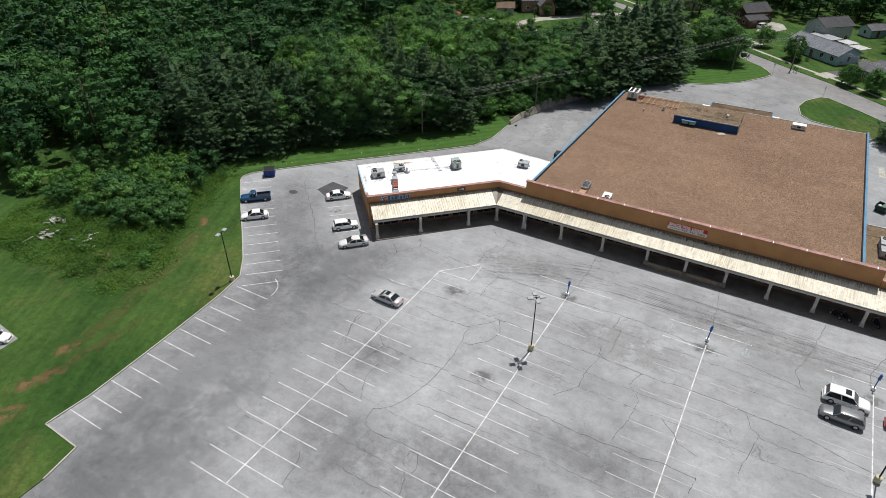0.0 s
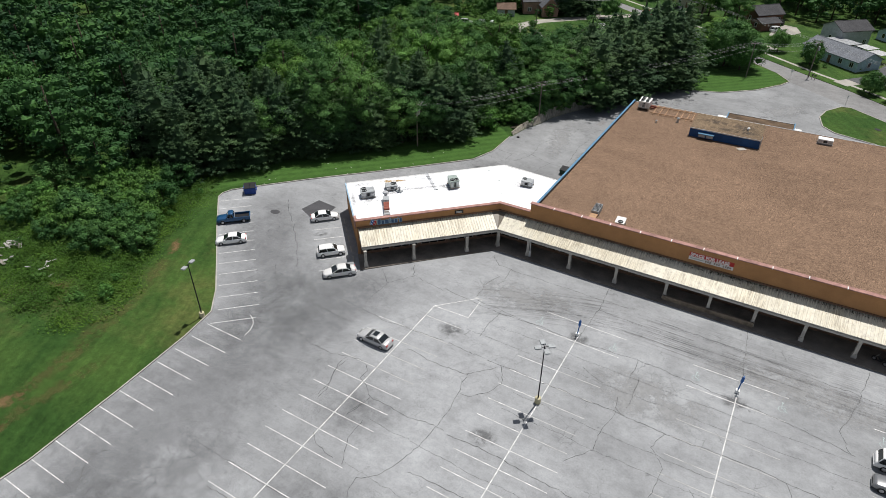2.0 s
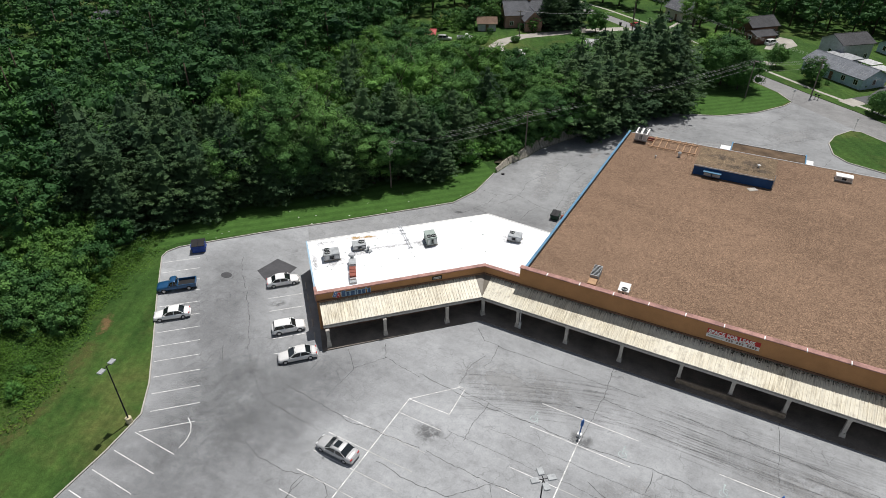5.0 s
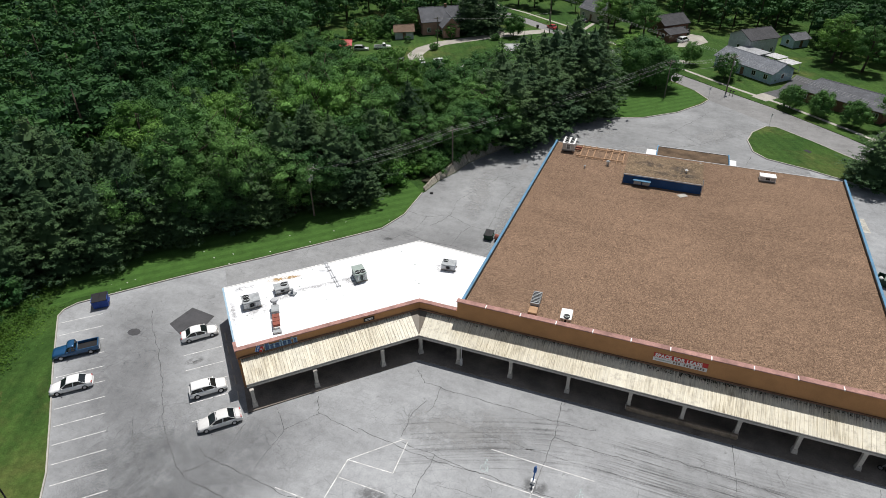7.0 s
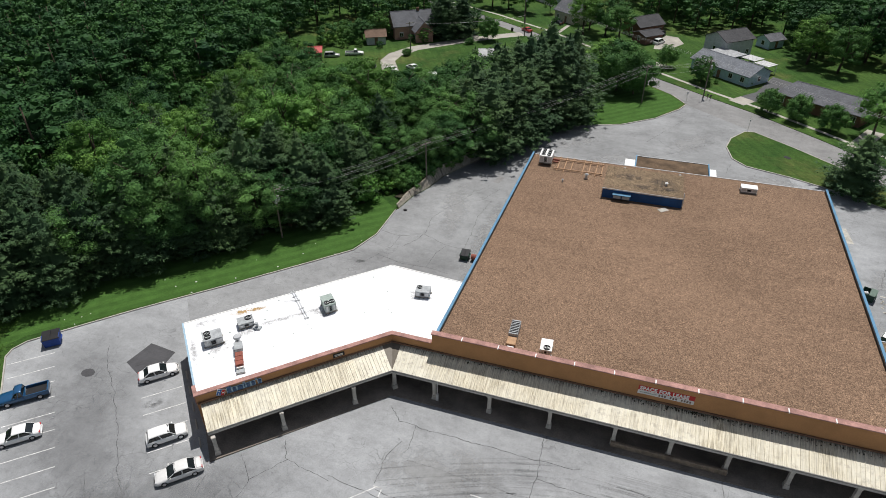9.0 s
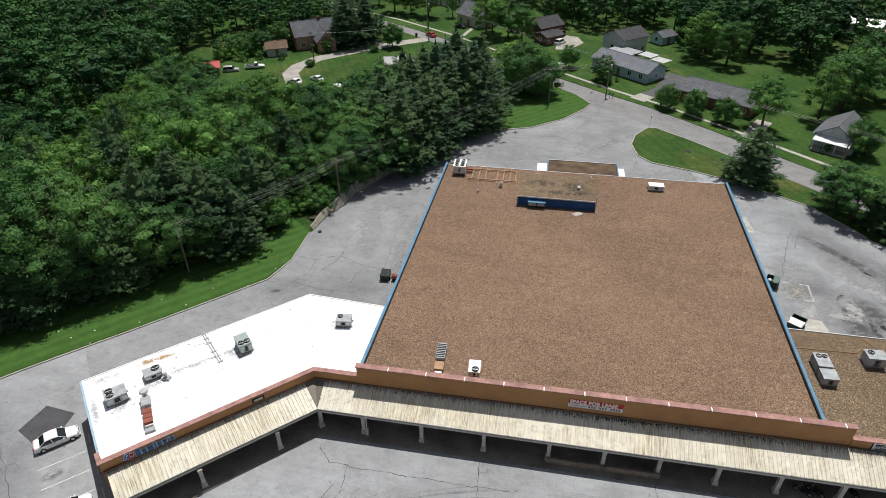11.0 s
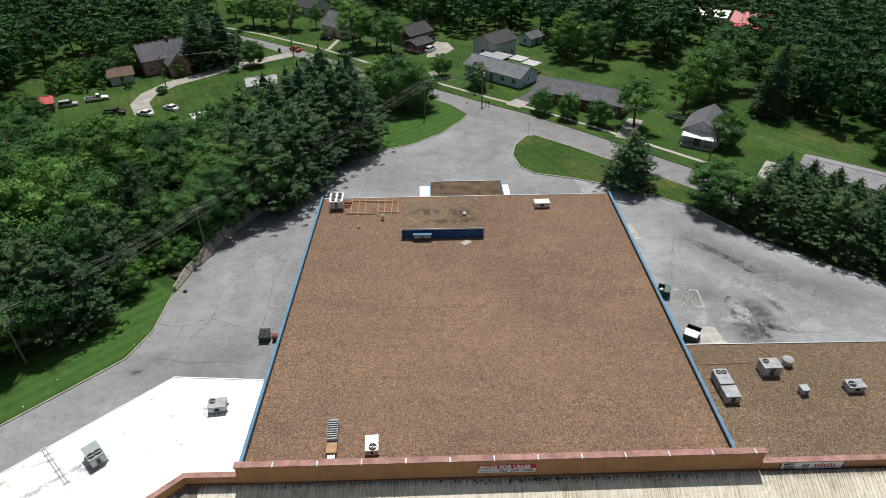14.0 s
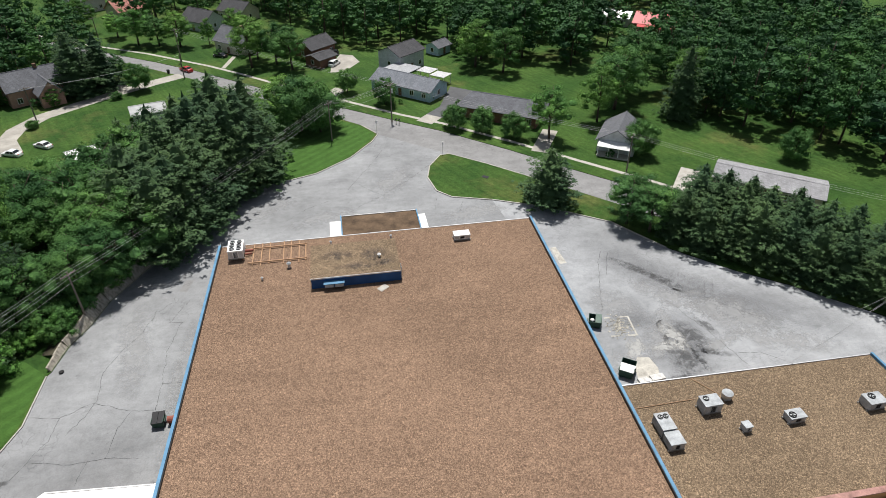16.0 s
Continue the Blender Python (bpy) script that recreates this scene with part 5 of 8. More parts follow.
flat("patch_round", [(-77.5 + .95 * math.cos(i * .628), 75.5 + .7 * math.sin(i * .628)) for i in range(10)], 0.009, M_PATCH, "dark round asphalt patch", "patch")
flat("patch_drive", [(-41.6, 144.5), (-40.3, 144.3), (-40.9, 141.4), (-42.1, 141.7)], 0.009, M_ROAD, "dull square asphalt patch", "patch")
flat("stained_slab", [(-39.6, 117), (-37.6, 116.5), (-37.2, 121.5), (-39.3, 121.6)], 0.007, M_YELLOWED, "yellow-stained concrete by the hall wall", "concrete")
disc = MB().add([(math.cos(k * .5236), math.sin(k * .5236), 0) for k in range(12)], [tuple(range(12))]).mesh("stain")


def stain(name, x, y, rx, ry, turn, m, label, z):
    o = tagged(part(name, disc.copy(), m), label, "stain", kind="structure")
    o.matrix_basis = pose(x, y, z, 0, 0, turn) @ Matrix.Diagonal((rx, ry, 1, 1))


for i, (x, y, rx, ry, a) in enumerate(((-56, 36, 34, 15, 88), (-55, 60, 20, 10, 60), (-50, 18, 20, 14, 80), (-70, 66, 22, 9, 135), (-50, 90, 20, 5, 45), (36, 131, 20, 5, 130), (46, 124, 16, 6, 145), (30, 119, 8, 6, 60), (26, 124.5, 4, 3, 0))):
    stain("sealed_patch", x, y, rx, ry, a, M_SEAL, "broad darker sealed stretch of asphalt", 0.0007 + i * .0002)
for i, (x, y, rx, ry, a) in enumerate(((-20, 37, 12, 9, 10), (-33, 33, 9, 8, 0), (-38, 47, 7, 5, 30), (-8, 46, 12, 5, 0), (8, 42, 14, 7, 10))):
    stain("scuffed_patch", x, y, rx, ry, a, M_SCUFF, "dark grainy scuffed stretch of asphalt", 0.0034 + i * .00006)
for i, (x, y, rx, ry, a) in enumerate(((-55.2, 109, 1.2, .7, 20), (29.5, 115.5, 4, 3, 60), (32.2, 119.6, 4.5, 2.4, 110), (31.1, 114.8, 3, .7, 100), (34.2, 116.0, 2.4, .8, -20), (35.4, 121.4, 2.6, 1.0, 110), (30.6, 136.6, 5, 1.1, 132), (34.2, 132.2, 4.5, 1.4, 132), (26.5, 112, 2.5, 1.5, 20), (-20.6, 71.6, 1.8, 1.4, 0), (-1, 70.6, 2.0, 1.5, 0), (18.5, 71.5, 1.6, 1.2, 0), (-36, 64.5, 2.2, 1.6, 0), (-66, 74, 1.4, .8, 45), (-62, 70, 1.4, .8, 45), (-24, 51, 2, 1.5, 20))):
    stain("oil_stain", x, y, rx, ry, a, M_OIL, "dark oil stain on the asphalt", 0.00426 + i * .00015)
for i, (x, y, rx, ry, a) in enumerate(((21.5, 115.5, 4.2, 3.6, 20), (27, 120, 5, 2.2, 60), (24, 128, 6, 4, 120), (-38, 113, 7, 1.8, 95), (-38.4, 126, 10, 1.4, 92), (-20, 160, 8, 3, 20), (-6, 172, 10, 4, 60), (40, 124, 9, 5, 140), (-10, 66, 9, 5, 0), (6, 76, 14, 4, 0), (-30, 76, 9, 4, 10), (26.6, 117.4, 3.0, 1.1, 25), (28.6, 118.4, 2.6, 1.2, 75), (33, 128, 8, 3, 130), (30, 124, 6, 1.6, 60), (36, 118, 6, 1.5, 20), (45, 117, 9, 3, 160), (22.5, 112, 3, 1.4, 10), (-39, 121, 6, 1.2, 95), (-46, 130, 12, 3, 100), (-30, 165, 8, 3, 40), (10, 170, 7, 3, 30), (8, 158, 9, 3, 10))):
    stain("bleached_patch", x, y, rx, ry, a, M_BLEACH, "pale bleached patch of paving", 0.0025 + i * .00015)
M_SCRAPED = worn("pale_scraped_concrete", (0.5, 0.5, 0.48), 0.75, 1.0, 0.4, 0.56)
for i, (x, y, rx, ry, a) in enumerate(((29.6, 119.9, 3.8, 1.7, 98), (27.8, 118.4, 3.2, 1.0, 8), (23.2, 118.6, 3, 1.6, 60))):
    stain("scraped_patch", x, y, rx, ry, a, M_SCRAPED, "pale scraped concrete patch in the asphalt", 0.00605 + i * .0001)
for i, (x, y, rx, ry) in enumerate(((-11.5, 135.5, 2.6, 2.0), (-17, 136, 3.0, 1.4), (-10.5, 133.6, 2.4, 1.2), (-14, 133, 4, 1))):
    stain("roof_moss", x, y, rx, ry, 0, M_OIL, "dark mossy stain on the penthouse roof", 8.084 + i * .002)
# tyre marks sweeping round the aisles
tyre = bpy.data.materials.new("tyre_mark")
tyre.use_nodes = True
tn, tl = tyre.node_tree.nodes, tyre.node_tree.links
tn["Principled BSDF"].inputs["Base Color"].default_value = (.1, .1, .1, 1)
tn["Principled BSDF"].inputs["Roughness"].default_value = .9
tl.new(ramp(tn, tl, noise_node(tn, tl, place(tn), .16, 4, .6), [(.36, (0, 0, 0)), (.72, (.2, .2, .2))]), tn["Principled BSDF"].inputs["Alpha"])
for i in range(21):
    k = rng.uniform(-1, 1)
    w = rng.uniform(.08, .24)
    pts = [(26 - f * 66, 78.5 + k * 3.4 - 2.6 * max(0, f - .62) ** 1.4 * 14 + .4 * math.sin(f * 5 + i)) for f in [q / 30 for q in range(31)]]
    pts = pts[rng.randint(0, 8):len(pts) - rng.randint(0, 8)]
    tm = MB()
    for side in (-.75, .75):
        left, right = [], []
        for j, p in enumerate(pts):
            a, b = pts[max(0, j - 1)], pts[min(len(pts) - 1, j + 1)]
            d = Vector((b[0] - a[0], b[1] - a[1])).normalized()
            z = .0052 + i * .00002
            left.append((p[0] - d.y * (side + w / 2), p[1] + d.x * (side + w / 2), z))
            right.append((p[0] - d.y * (side - w / 2), p[1] + d.x * (side - w / 2), z))
        n = len(pts)
        tm.add(left + right, [(n + j, n + j + 1, j + 1, j) for j in range(n - 1)])
    part("tyre_mark", tm, tyre, lot)
# debris heap by the skips
rb = MB()
for i in range(300):
    x, y, k = rng.gauss(22.8, .9), rng.gauss(123.2, .95), rng.uniform(.03, .15)
    rb.hull([(x - k, y - k * .6, .009), (x + k * .8, y - k * .7, .009), (x + k, y + k * .5, .009), (x - k * .7, y + k * .7, .009), (x - k * .6, y - k * .4, .01 + k * .6), (x + k * .5, y - k * .4, .01 + k * .4), (x + k * .6, y + k * .3, .01 + k * .7), (x - k * .5, y + k * .4, .01 + k * .5)])
tagged(part("debris", rb, plain("mixed_rubble", (.52, .49, .42), .9, 0, .6, 2)), "scattered pale rubble and litter", "rubble", kind="stuff")
for i, pts in enumerate(([(20.8, 121.3), (22.0, 121.2), (22.0, 121.45), (20.8, 121.55)], [(23.2, 121.1), (24.7, 121.0), (24.7, 121.25), (23.2, 121.35)], [(24.45, 121.3), (24.7, 121.3), (24.95, 125.2), (24.7, 125.2)], [(21.2, 125.2), (22.1, 125.2), (22.1, 125.45), (21.2, 125.5)], [(23.6, 125.1), (24.9, 125.0), (24.9, 125.3), (23.6, 125.35)], [(20.4, 111.9), (24.4, 111.7), (24.2, 112.6), (24.7, 114.6), (24.3, 116.6), (22.7, 116.9), (21.6, 115.0), (21.2, 113.0)], [(19.0, 139.5), (20.2, 139.6), (19.8, 144.5), (18.8, 144.3)])):
    flat("concrete_scar", pts, .0064 + i * .0003, M_BLEACHED, "pale broken concrete scar in the asphalt", "concrete")
M_BLOCK = plain("pale_broken_concrete", (.6, .59, .56), .9, 0, .25, 2)
for x, y, w, d, h, a in ((21.7, 112.5, .7, .45, .4, 8), (23.7, 112.7, .95, .5, .45, 5), (22.5, 112.4, .4, .35, .25, 40)):
    blk = MB().hull([(q * w * k, r * d * k, z) for z, k in ((0, 1), (h * .8, 1), (h, .92)) for q, r in ((-1, -1), (1, -.9), (1, 1), (-.95, 1))])
    tagged(part("concrete_block", blk, M_BLOCK), "pale broken concrete block on the paving", "block", "concrete blocks").matrix_basis = pose(x, y, .0085, 0, 0, a)
lit = MB()
for i in range(20):
    t = rng.random()
    x, y = -88 + 30 * t + rng.uniform(-4, 3), 80 + 34 * t + rng.uniform(-2, 5)
    if not inside(x, y, OUTLINE):
        s = rng.uniform(.04, .11)
        lit.box(x - s, x + s, y - s * .7, y + s * .7, GZ, GZ + .05)
tagged(part("litter", lit, M_WHITE), "scraps of white litter on the lawn", "litter", kind="stuff")
# wheel stops beside the wing
for i in range(5):
    x, y = -57.0 - i * 2.05, 71.6 + i * 2.05
    o = tagged(part("wheel_stop", MB().box(-.8, .8, -.09, .09, 0, .12), M_CONC, None, "", .03), "worn concrete wheel stop on asphalt", "wheel stop", "wheel stops")
    o.matrix_basis = pose(x, y - .6, 0.003, 0, 0, -45)

# ---- posts, lamps and poles ----
def lot_lamp(x, y, heads, turn):
    t = thing("lot_lamp", "tall black lot lamp on a round concrete base", "lamp post", "lot lamps", at=pose(x, y, 0, 0, 0, turn))
    part("base", MB().tube((0, 0, 0), (0, 0, .85), .36, None, 16), plain("yellowed_concrete", (.5, .46, .3), .9) if not bpy.data.materials.get("yellowed_concrete") else bpy.data.materials["yellowed_concrete"], t, "yellowed round concrete base", .03)
    part("pole", MB().tube((0, 0, .85), (0, 0, 8.9), .085, .06, 8), M_BLACK, t)
    for k in range(heads):
        a = 2 * math.pi * k / heads
        c, s = math.cos(a), math.sin(a)
        part("arm", MB().tube((0, 0, 8.8), (c * .45, s * .45, 8.8), .04, None, 6), M_BLACK, t)
        h = part("head", MB().box(-.38, .38, -.28, .28, -.09, .09), M_UNIT, t, "", .03)
        h.matrix_basis = pose(c * .78, s * .78, 8.82, 0, 0, math.degrees(a))
        part("lens", MB().box(-.3, .3, -.2, .2, -.12, -.092), M_DARKGLASS, h)


lot_lamp(-66.35, 49.4, 2, 103)
lot_lamp(-20.8, 58.7, 4, 40)
lot_lamp(19.0, 58.7, 4, 20)
for x, y in ((-20.9, 72.1), (-0.95, 72.3), (18.5, 73.5)):
    s = thing("sign_post", "leaning blue post with a small blue parking sign", "sign post", "blue sign posts", at=pose(x, y, 0, -4, 3, 0))
    part("post", MB().tube((0, 0, 0), (0, 0, 2.6), .07, None, 8), M_SIGNBLUE, s)
    part("plate", MB().box(-.16, .16, -.1, -.07, 1.7, 2.5), M_SIGNBLUE, s)
    part("foot", MB().box(-.24, .24, -.24, .24, 0, .42), M_WHITE, s, "white-painted concrete foot", .04)


def utility_pole(x, y, h, arms, cans, turn, base=0.0):
    t = thing("utility_pole", "weathered wooden utility pole with crossarm and wires", "utility pole", "utility poles", at=pose(x, y, base, 0, 0, turn))
    part("pole", MB().tube((0, 0, 0), (0, 0, h), .17, .11, 8), M_WOOD, t)
    for k in range(arms):
        part("crossarm", MB().box(-1.2, 1.2, -.06, .06, h - .5 - k * .9, h - .36 - k * .9), M_WOOD, t)
        for q in (-1.1, -.5, .5, 1.1):
            part("insulator", MB().tube((q, 0, h - .36 - k * .9), (q, 0, h - .2 - k * .9), .05, .03, 6), M_ALU, t)
    for k in range(cans):
        a = 2.1 * k
        part("transformer", MB().tube((.45 * math.cos(a), .45 * math.sin(a), h - 2.6), (.45 * math.cos(a), .45 * math.sin(a), h - 1.6), .27, .25, 10), M_ALU, t, "grey transformer can")


POLES = [(-70.6, 111.0, 9.6, 30), (-53.9, 136.2, 9.2, 35), (-17.9, 194.1, 9.5, 55), (-3.3, 203.0, 9.8, 45)]
utility_pole(*POLES[0][:3], 1, 3, 60)
utility_pole(*POLES[1][:3], 1, 0, 55)
utility_pole(*POLES[2][:3], 1, 0, 45)
utility_pole(*POLES[3][:3], 1, 1, 45)
utility_pole(42.9, 168.9, 8.6, 1, 0, 45)
utility_pole(-88.2, 214.4, 9.5, 1, 0, 45)
utility_pole(-62.9, 259.2, 10, 1, 1, 45)
utility_pole(-59.2, 243.2, 7, 0, 0, 45)
utility_pole(-92.6, 281.4, 9, 1, 0, 45)
utility_pole(61.8, 117.0, 9, 1, 1, 45)


def wires(name, pairs, sag):
    cu = bpy.data.curves.new(name, "CURVE")
    cu.dimensions, cu.bevel_depth, cu.bevel_resolution = "3D", 0.015, 0
    for a, b in pairs:
        sp = cu.splines.new("POLY")
        sp.points.add(12)
        for i in range(13):
            f = i / 12
            sp.points[i].co = (*[a[k] + (b[k] - a[k]) * f for k in (0, 1)], a[2] + (b[2] - a[2]) * f - sag * 4 * f * (1 - f), 1)
    ob = new(name, cu)
    cu.materials.append(M_WIRE)
    return tagged(ob, "slack overhead power lines between wooden poles", "power line", kind="stuff")


pairs = []
for (x0, y0, h0, _), (x1, y1, h1, _) in zip(POLES, POLES[1:]):
    u = Vector((x1 - x0, y1 - y0)).normalized()
    for q, dz in ((-1.1, -.2), (-.5, -.2), (.5, -.2), (1.1, -.2), (.1, -1.9)):
        pairs.append(((x0 - u.y * q, y0 + u.x * q, h0 + dz), (x1 - u.y * q, y1 + u.x * q, h1 + dz)))
wires("power_lines", pairs, 0.9)
wires("power_lines", [((42.9 + q, 168.9 + q, 8.4), (-3.3 + q, 203.0 + q, 9.6)) for q in (-.6, 0, .6)] + [((42.9 + q, 168.9 + q, 8.4), (80 + q, 132 + q, 9)) for q in (-.6, 0, .6)], 0.7)
wires("power_lines", [((-3.3 + q, 203 + q, 9.6), (-62.9 + q, 259.2 + q, 9.8)) for q in (-.6, 0, .6)] + [((-88.2 + q, 214.4, 9.2), (-59.2, 243.2, 6.8)) for q in (-.4, .4)], 1.0)
wires("power_lines", [((61.8, 117, 8.8), (38, 108.3, 4.9)), ((61.8, 117, 8.4), (38.2, 108.3, 4.9)), ((61.8, 117, 8.0), (28, 108.3, 4.9))], 0.5)

def street_sign(x, y, turn):
    t = thing("street_sign", "thin metal street sign post in the grass", "sign post", "street signs", at=pose(x, y, GZ, 0, 0, turn))
    part("post", MB().tube((0, 0, 0), (0, 0, 2.7), .035, None, 6), M_ALU, t)
    part("plate", MB().box(-.3, .3, -.02, .02, 2.2, 2.8), M_WHITE, t)


street_sign(-7.4, 197.4, 30)
street_sign(6.2, 183.6, 60)
for x, y in ((-2.4, 201.6), (-1.7, 201.1)):
    t = thing("mailbox", "dark mailbox on a wooden post by the street", "mailbox", "mailboxes", at=pose(x, y, GZ, 0, 0, -43))
    part("post", MB().box(-.05, .05, -.05, .05, 0, 1.0), M_WOOD, t)
    part("box", MB().box(-.12, .12, -.28, .28, 1.0, 1.18).tube((0, -.28, 1.18), (0, .28, 1.18), .12, None, 10), M_BLACK, t)
binn = thing("wheelie_bin", "dark wheeled rubbish bin by the street", "bin", at=pose(-64.6, 248.4, GZ, 0, 0, 40))
part("body", MB().hull([(-.25, -.28, .06), (.25, -.28, .06), (.25, .28, .06), (-.25, .28, .06), (-.32, -.36, 1.0), (.32, -.36, 1.0), (.32, .36, 1.0), (-.32, .36, 1.0)]), M_BLACK, binn)
part("lid", MB().box(-.35, .35, -.4, .4, 1.0, 1.08), M_BLACK, binn)
tagged(part("manhole", MB().box(-.7, .7, -.5, .5, 0, .03), M_BLACK), "dark iron drain grate in the grass island", "drain", kind="structure").matrix_basis = pose(13.2, 171.3, GZ, 0, 0, -40)

# ---- skips and bins ----
def ball_bag():
    """A knotted, slumped rubbish bag."""
    rings = [(0.0, .22), (.08, .33), (.2, .31), (.3, .2), (.36, .06), (.42, .08)]
    vs = [(r * (1 + .12 * math.sin(3 * k + i)) * math.cos(k * .785), r * (1 + .1 * math.cos(2 * k + i)) * math.sin(k * .785), z - .2) for i, (z, r) in enumerate(rings) for k in range(8)]
    fs = [(i * 8 + k, i * 8 + (k + 1) % 8, i * 8 + 8 + (k + 1) % 8, i * 8 + 8 + k) for i in range(5) for k in range(8)]
    return MB().add(vs, fs + [tuple(range(8))[::-1], tuple(range(40, 48))])


def skip(x, y, turn, w, d, h, material, label, half=None, lid_paint=None):
    t = thing("dumpster", label, "dumpster", "dumpsters", at=pose(x, y, 0.003, 0, 0, turn))
    s = .06
    b = MB().box(-w / 2, w / 2, -d / 2, d / 2, .12, .2)
    b.hull([(-w / 2, -d / 2, .2), (-w / 2 + s, -d / 2, .2), (-w / 2 + s, d / 2, .2), (-w / 2, d / 2, .2), (-w / 2 - .1, -d / 2 - .1, h), (-w / 2 + s - .1, -d / 2 - .1, h), (-w / 2 + s - .1, d / 2 + .1, h), (-w / 2 - .1, d / 2 + .1, h)])
    b.hull([(w / 2 - s, -d / 2, .2), (w / 2, -d / 2, .2), (w / 2, d / 2, .2), (w / 2 - s, d / 2, .2), (w / 2 - s + .1, -d / 2 - .1, h), (w / 2 + .1, -d / 2 - .1, h), (w / 2 + .1, d / 2 + .1, h), (w / 2 - s + .1, d / 2 + .1, h)])
    b.hull([(-w / 2, -d / 2, .2), (w / 2, -d / 2, .2), (w / 2, -d / 2 + s, .2), (-w / 2, -d / 2 + s, .2), (-w / 2 - .1, -d / 2 - .1, h - .2), (w / 2 + .1, -d / 2 - .1, h - .2), (w / 2 + .1, -d / 2 - .1 + s, h - .2), (-w / 2 - .1, -d / 2 - .1 + s, h - .2)])
    b.hull([(-w / 2, d / 2 - s, .2), (w / 2, d / 2 - s, .2), (w / 2, d / 2, .2), (-w / 2, d / 2, .2), (-w / 2 - .1, d / 2 + .1 - s, h), (w / 2 + .1, d / 2 + .1 - s, h), (w / 2 + .1, d / 2 + .1, h), (-w / 2 - .1, d / 2 + .1, h)])
    body = part("body", b, material, t)
    for q in (-1, 1):
        part("fork_pocket", MB().box(min(q * (w / 2 + .1), q * (w / 2 + .22)), max(q * (w / 2 + .1), q * (w / 2 + .22)), -.5, .5, .6, .8), material, t)
    if half == "front":
        part("lid", MB().hull([(-w / 2 - .12, -d / 2 - .14, h - .17), (w / 2 + .12, -d / 2 - .14, h - .17), (w / 2 + .12, .1, h + .02), (-w / 2 - .12, .1, h + .02), (-w / 2 - .12, -d / 2 - .14, h - .11), (w / 2 + .12, -d / 2 - .14, h - .11), (w / 2 + .12, .1, h + .07), (-w / 2 - .12, .1, h + .07)]), lid_paint, t, "pale lid over the front half")
    elif half == "side":
        part("lid", MB().hull([(.05, -d / 2 - .14, h - .15), (w / 2 + .14, -d / 2 - .14, h - .15), (w / 2 + .14, d / 2 + .14, h + .02), (.05, d / 2 + .14, h + .02), (.05, -d / 2 - .14, h - .1), (w / 2 + .14, -d / 2 - .14, h - .1), (w / 2 + .14, d / 2 + .14, h + .08), (.05, d / 2 + .14, h + .08)]), lid_paint, t, "dull green half lid")
        part("rubbish_bag", ball_bag(), M_WHITE, t, "white rubbish bag").location = (-.35, -.1, h - .3)
    else:
        part("lid", MB().hull([(-w / 2 - .12, -d / 2 - .12, h - .18), (-.02, -d / 2 - .12, h - .18), (-.02, d / 2 + .12, h + .02), (-w / 2 - .12, d / 2 + .12, h + .02), (-w / 2 - .12, -d / 2 - .12, h - .12), (-.02, -d / 2 - .12, h - .12), (-.02, d / 2 + .12, h + .08), (-w / 2 - .12, d / 2 + .12, h + .08)]), M_BLACK, t, "black plastic lid")
        part("lid", MB().hull([(.02, -d / 2 - .12, h - .18), (w / 2 + .12, -d / 2 - .12, h - .18), (w / 2 + .12, d / 2 + .12, h + .02), (.02, d / 2 + .12, h + .02), (.02, -d / 2 - .12, h - .12), (w / 2 + .12, -d / 2 - .12, h - .12), (w / 2 + .12, d / 2 + .12, h + .08), (.02, d / 2 + .12, h + .08)]), M_BLACK, t, "black plastic lid")
    for q in (-w / 2 + .15, w / 2 - .15):
        part("caster", MB().tube((q, -d / 2 + .2, .06), (q, -d / 2 + .3, .06), .06, None, 8).tube((q, d / 2 - .3, .06), (q, d / 2 - .2, .06), .06, None, 8), M_BLACK, t)


M_SKIPBLUE = plain("dark_blue_skip_paint", (.02, .06, .27), .6, 0, .2)
M_SKIPGREEN = plain("dark_green_skip_paint", (.025, .065, .045), .6, 0, .25)
M_LIDGREEN = plain("dull_green_lid_plastic", (.1, .15, .12), .55, 0, .2)
skip(-86.2, 78.4, 42, 1.9, 1.7, 1.5, M_SKIPBLUE, "dark blue dumpster with black lid on asphalt")
skip(20.1, 114.3, -34, 1.7, 2.1, 1.5, M_SKIPGREEN, "dark green dumpster half covered by a white lid", "front", M_WHITE)
skip(19.2, 124.1, -22, 1.6, 1.5, 1.4, M_SKIPGREEN, "green dumpster half open with a white bag inside", "side", M_LIDGREEN)
skip(-39.5, 115.2, 2, 1.2, 1.5, 1.15, M_SKIPGREEN, "dark green grease bin beside a red tank")
tank = thing("waste_oil_tank", "rust-red waste oil tank beside a dumpster", "tank", at=pose(-37.6, 115.0, 0.003))
part("body", MB().tube((-.8, 0, .7), (.8, 0, .7), .45, None, 14), M_RUST, tank)
for q in (-.5, .5):
    part("cradle", MB().box(q - .1, q + .1, -.4, .4, 0, .45), M_BLACK, tank)

# ---- vehicles ----
def loft(rings, closed_ends=True):
    mb = MB()
    n = len(rings[0])
    vs = [p for r in rings for p in r]
    fs = []
    for i in range(len(rings) - 1):
        for j in range(n - 1):
            fs.append((i * n + j, (i + 1) * n + j, (i + 1) * n + j + 1, i * n + j + 1))
        fs.append((i * n + n - 1, (i + 1) * n + n - 1, (i + 1) * n, i * n))
    fs += [tuple(range(n)), tuple(range((len(rings) - 1) * n, len(rings) * n))[::-1]]
    return mb.add(vs, fs)


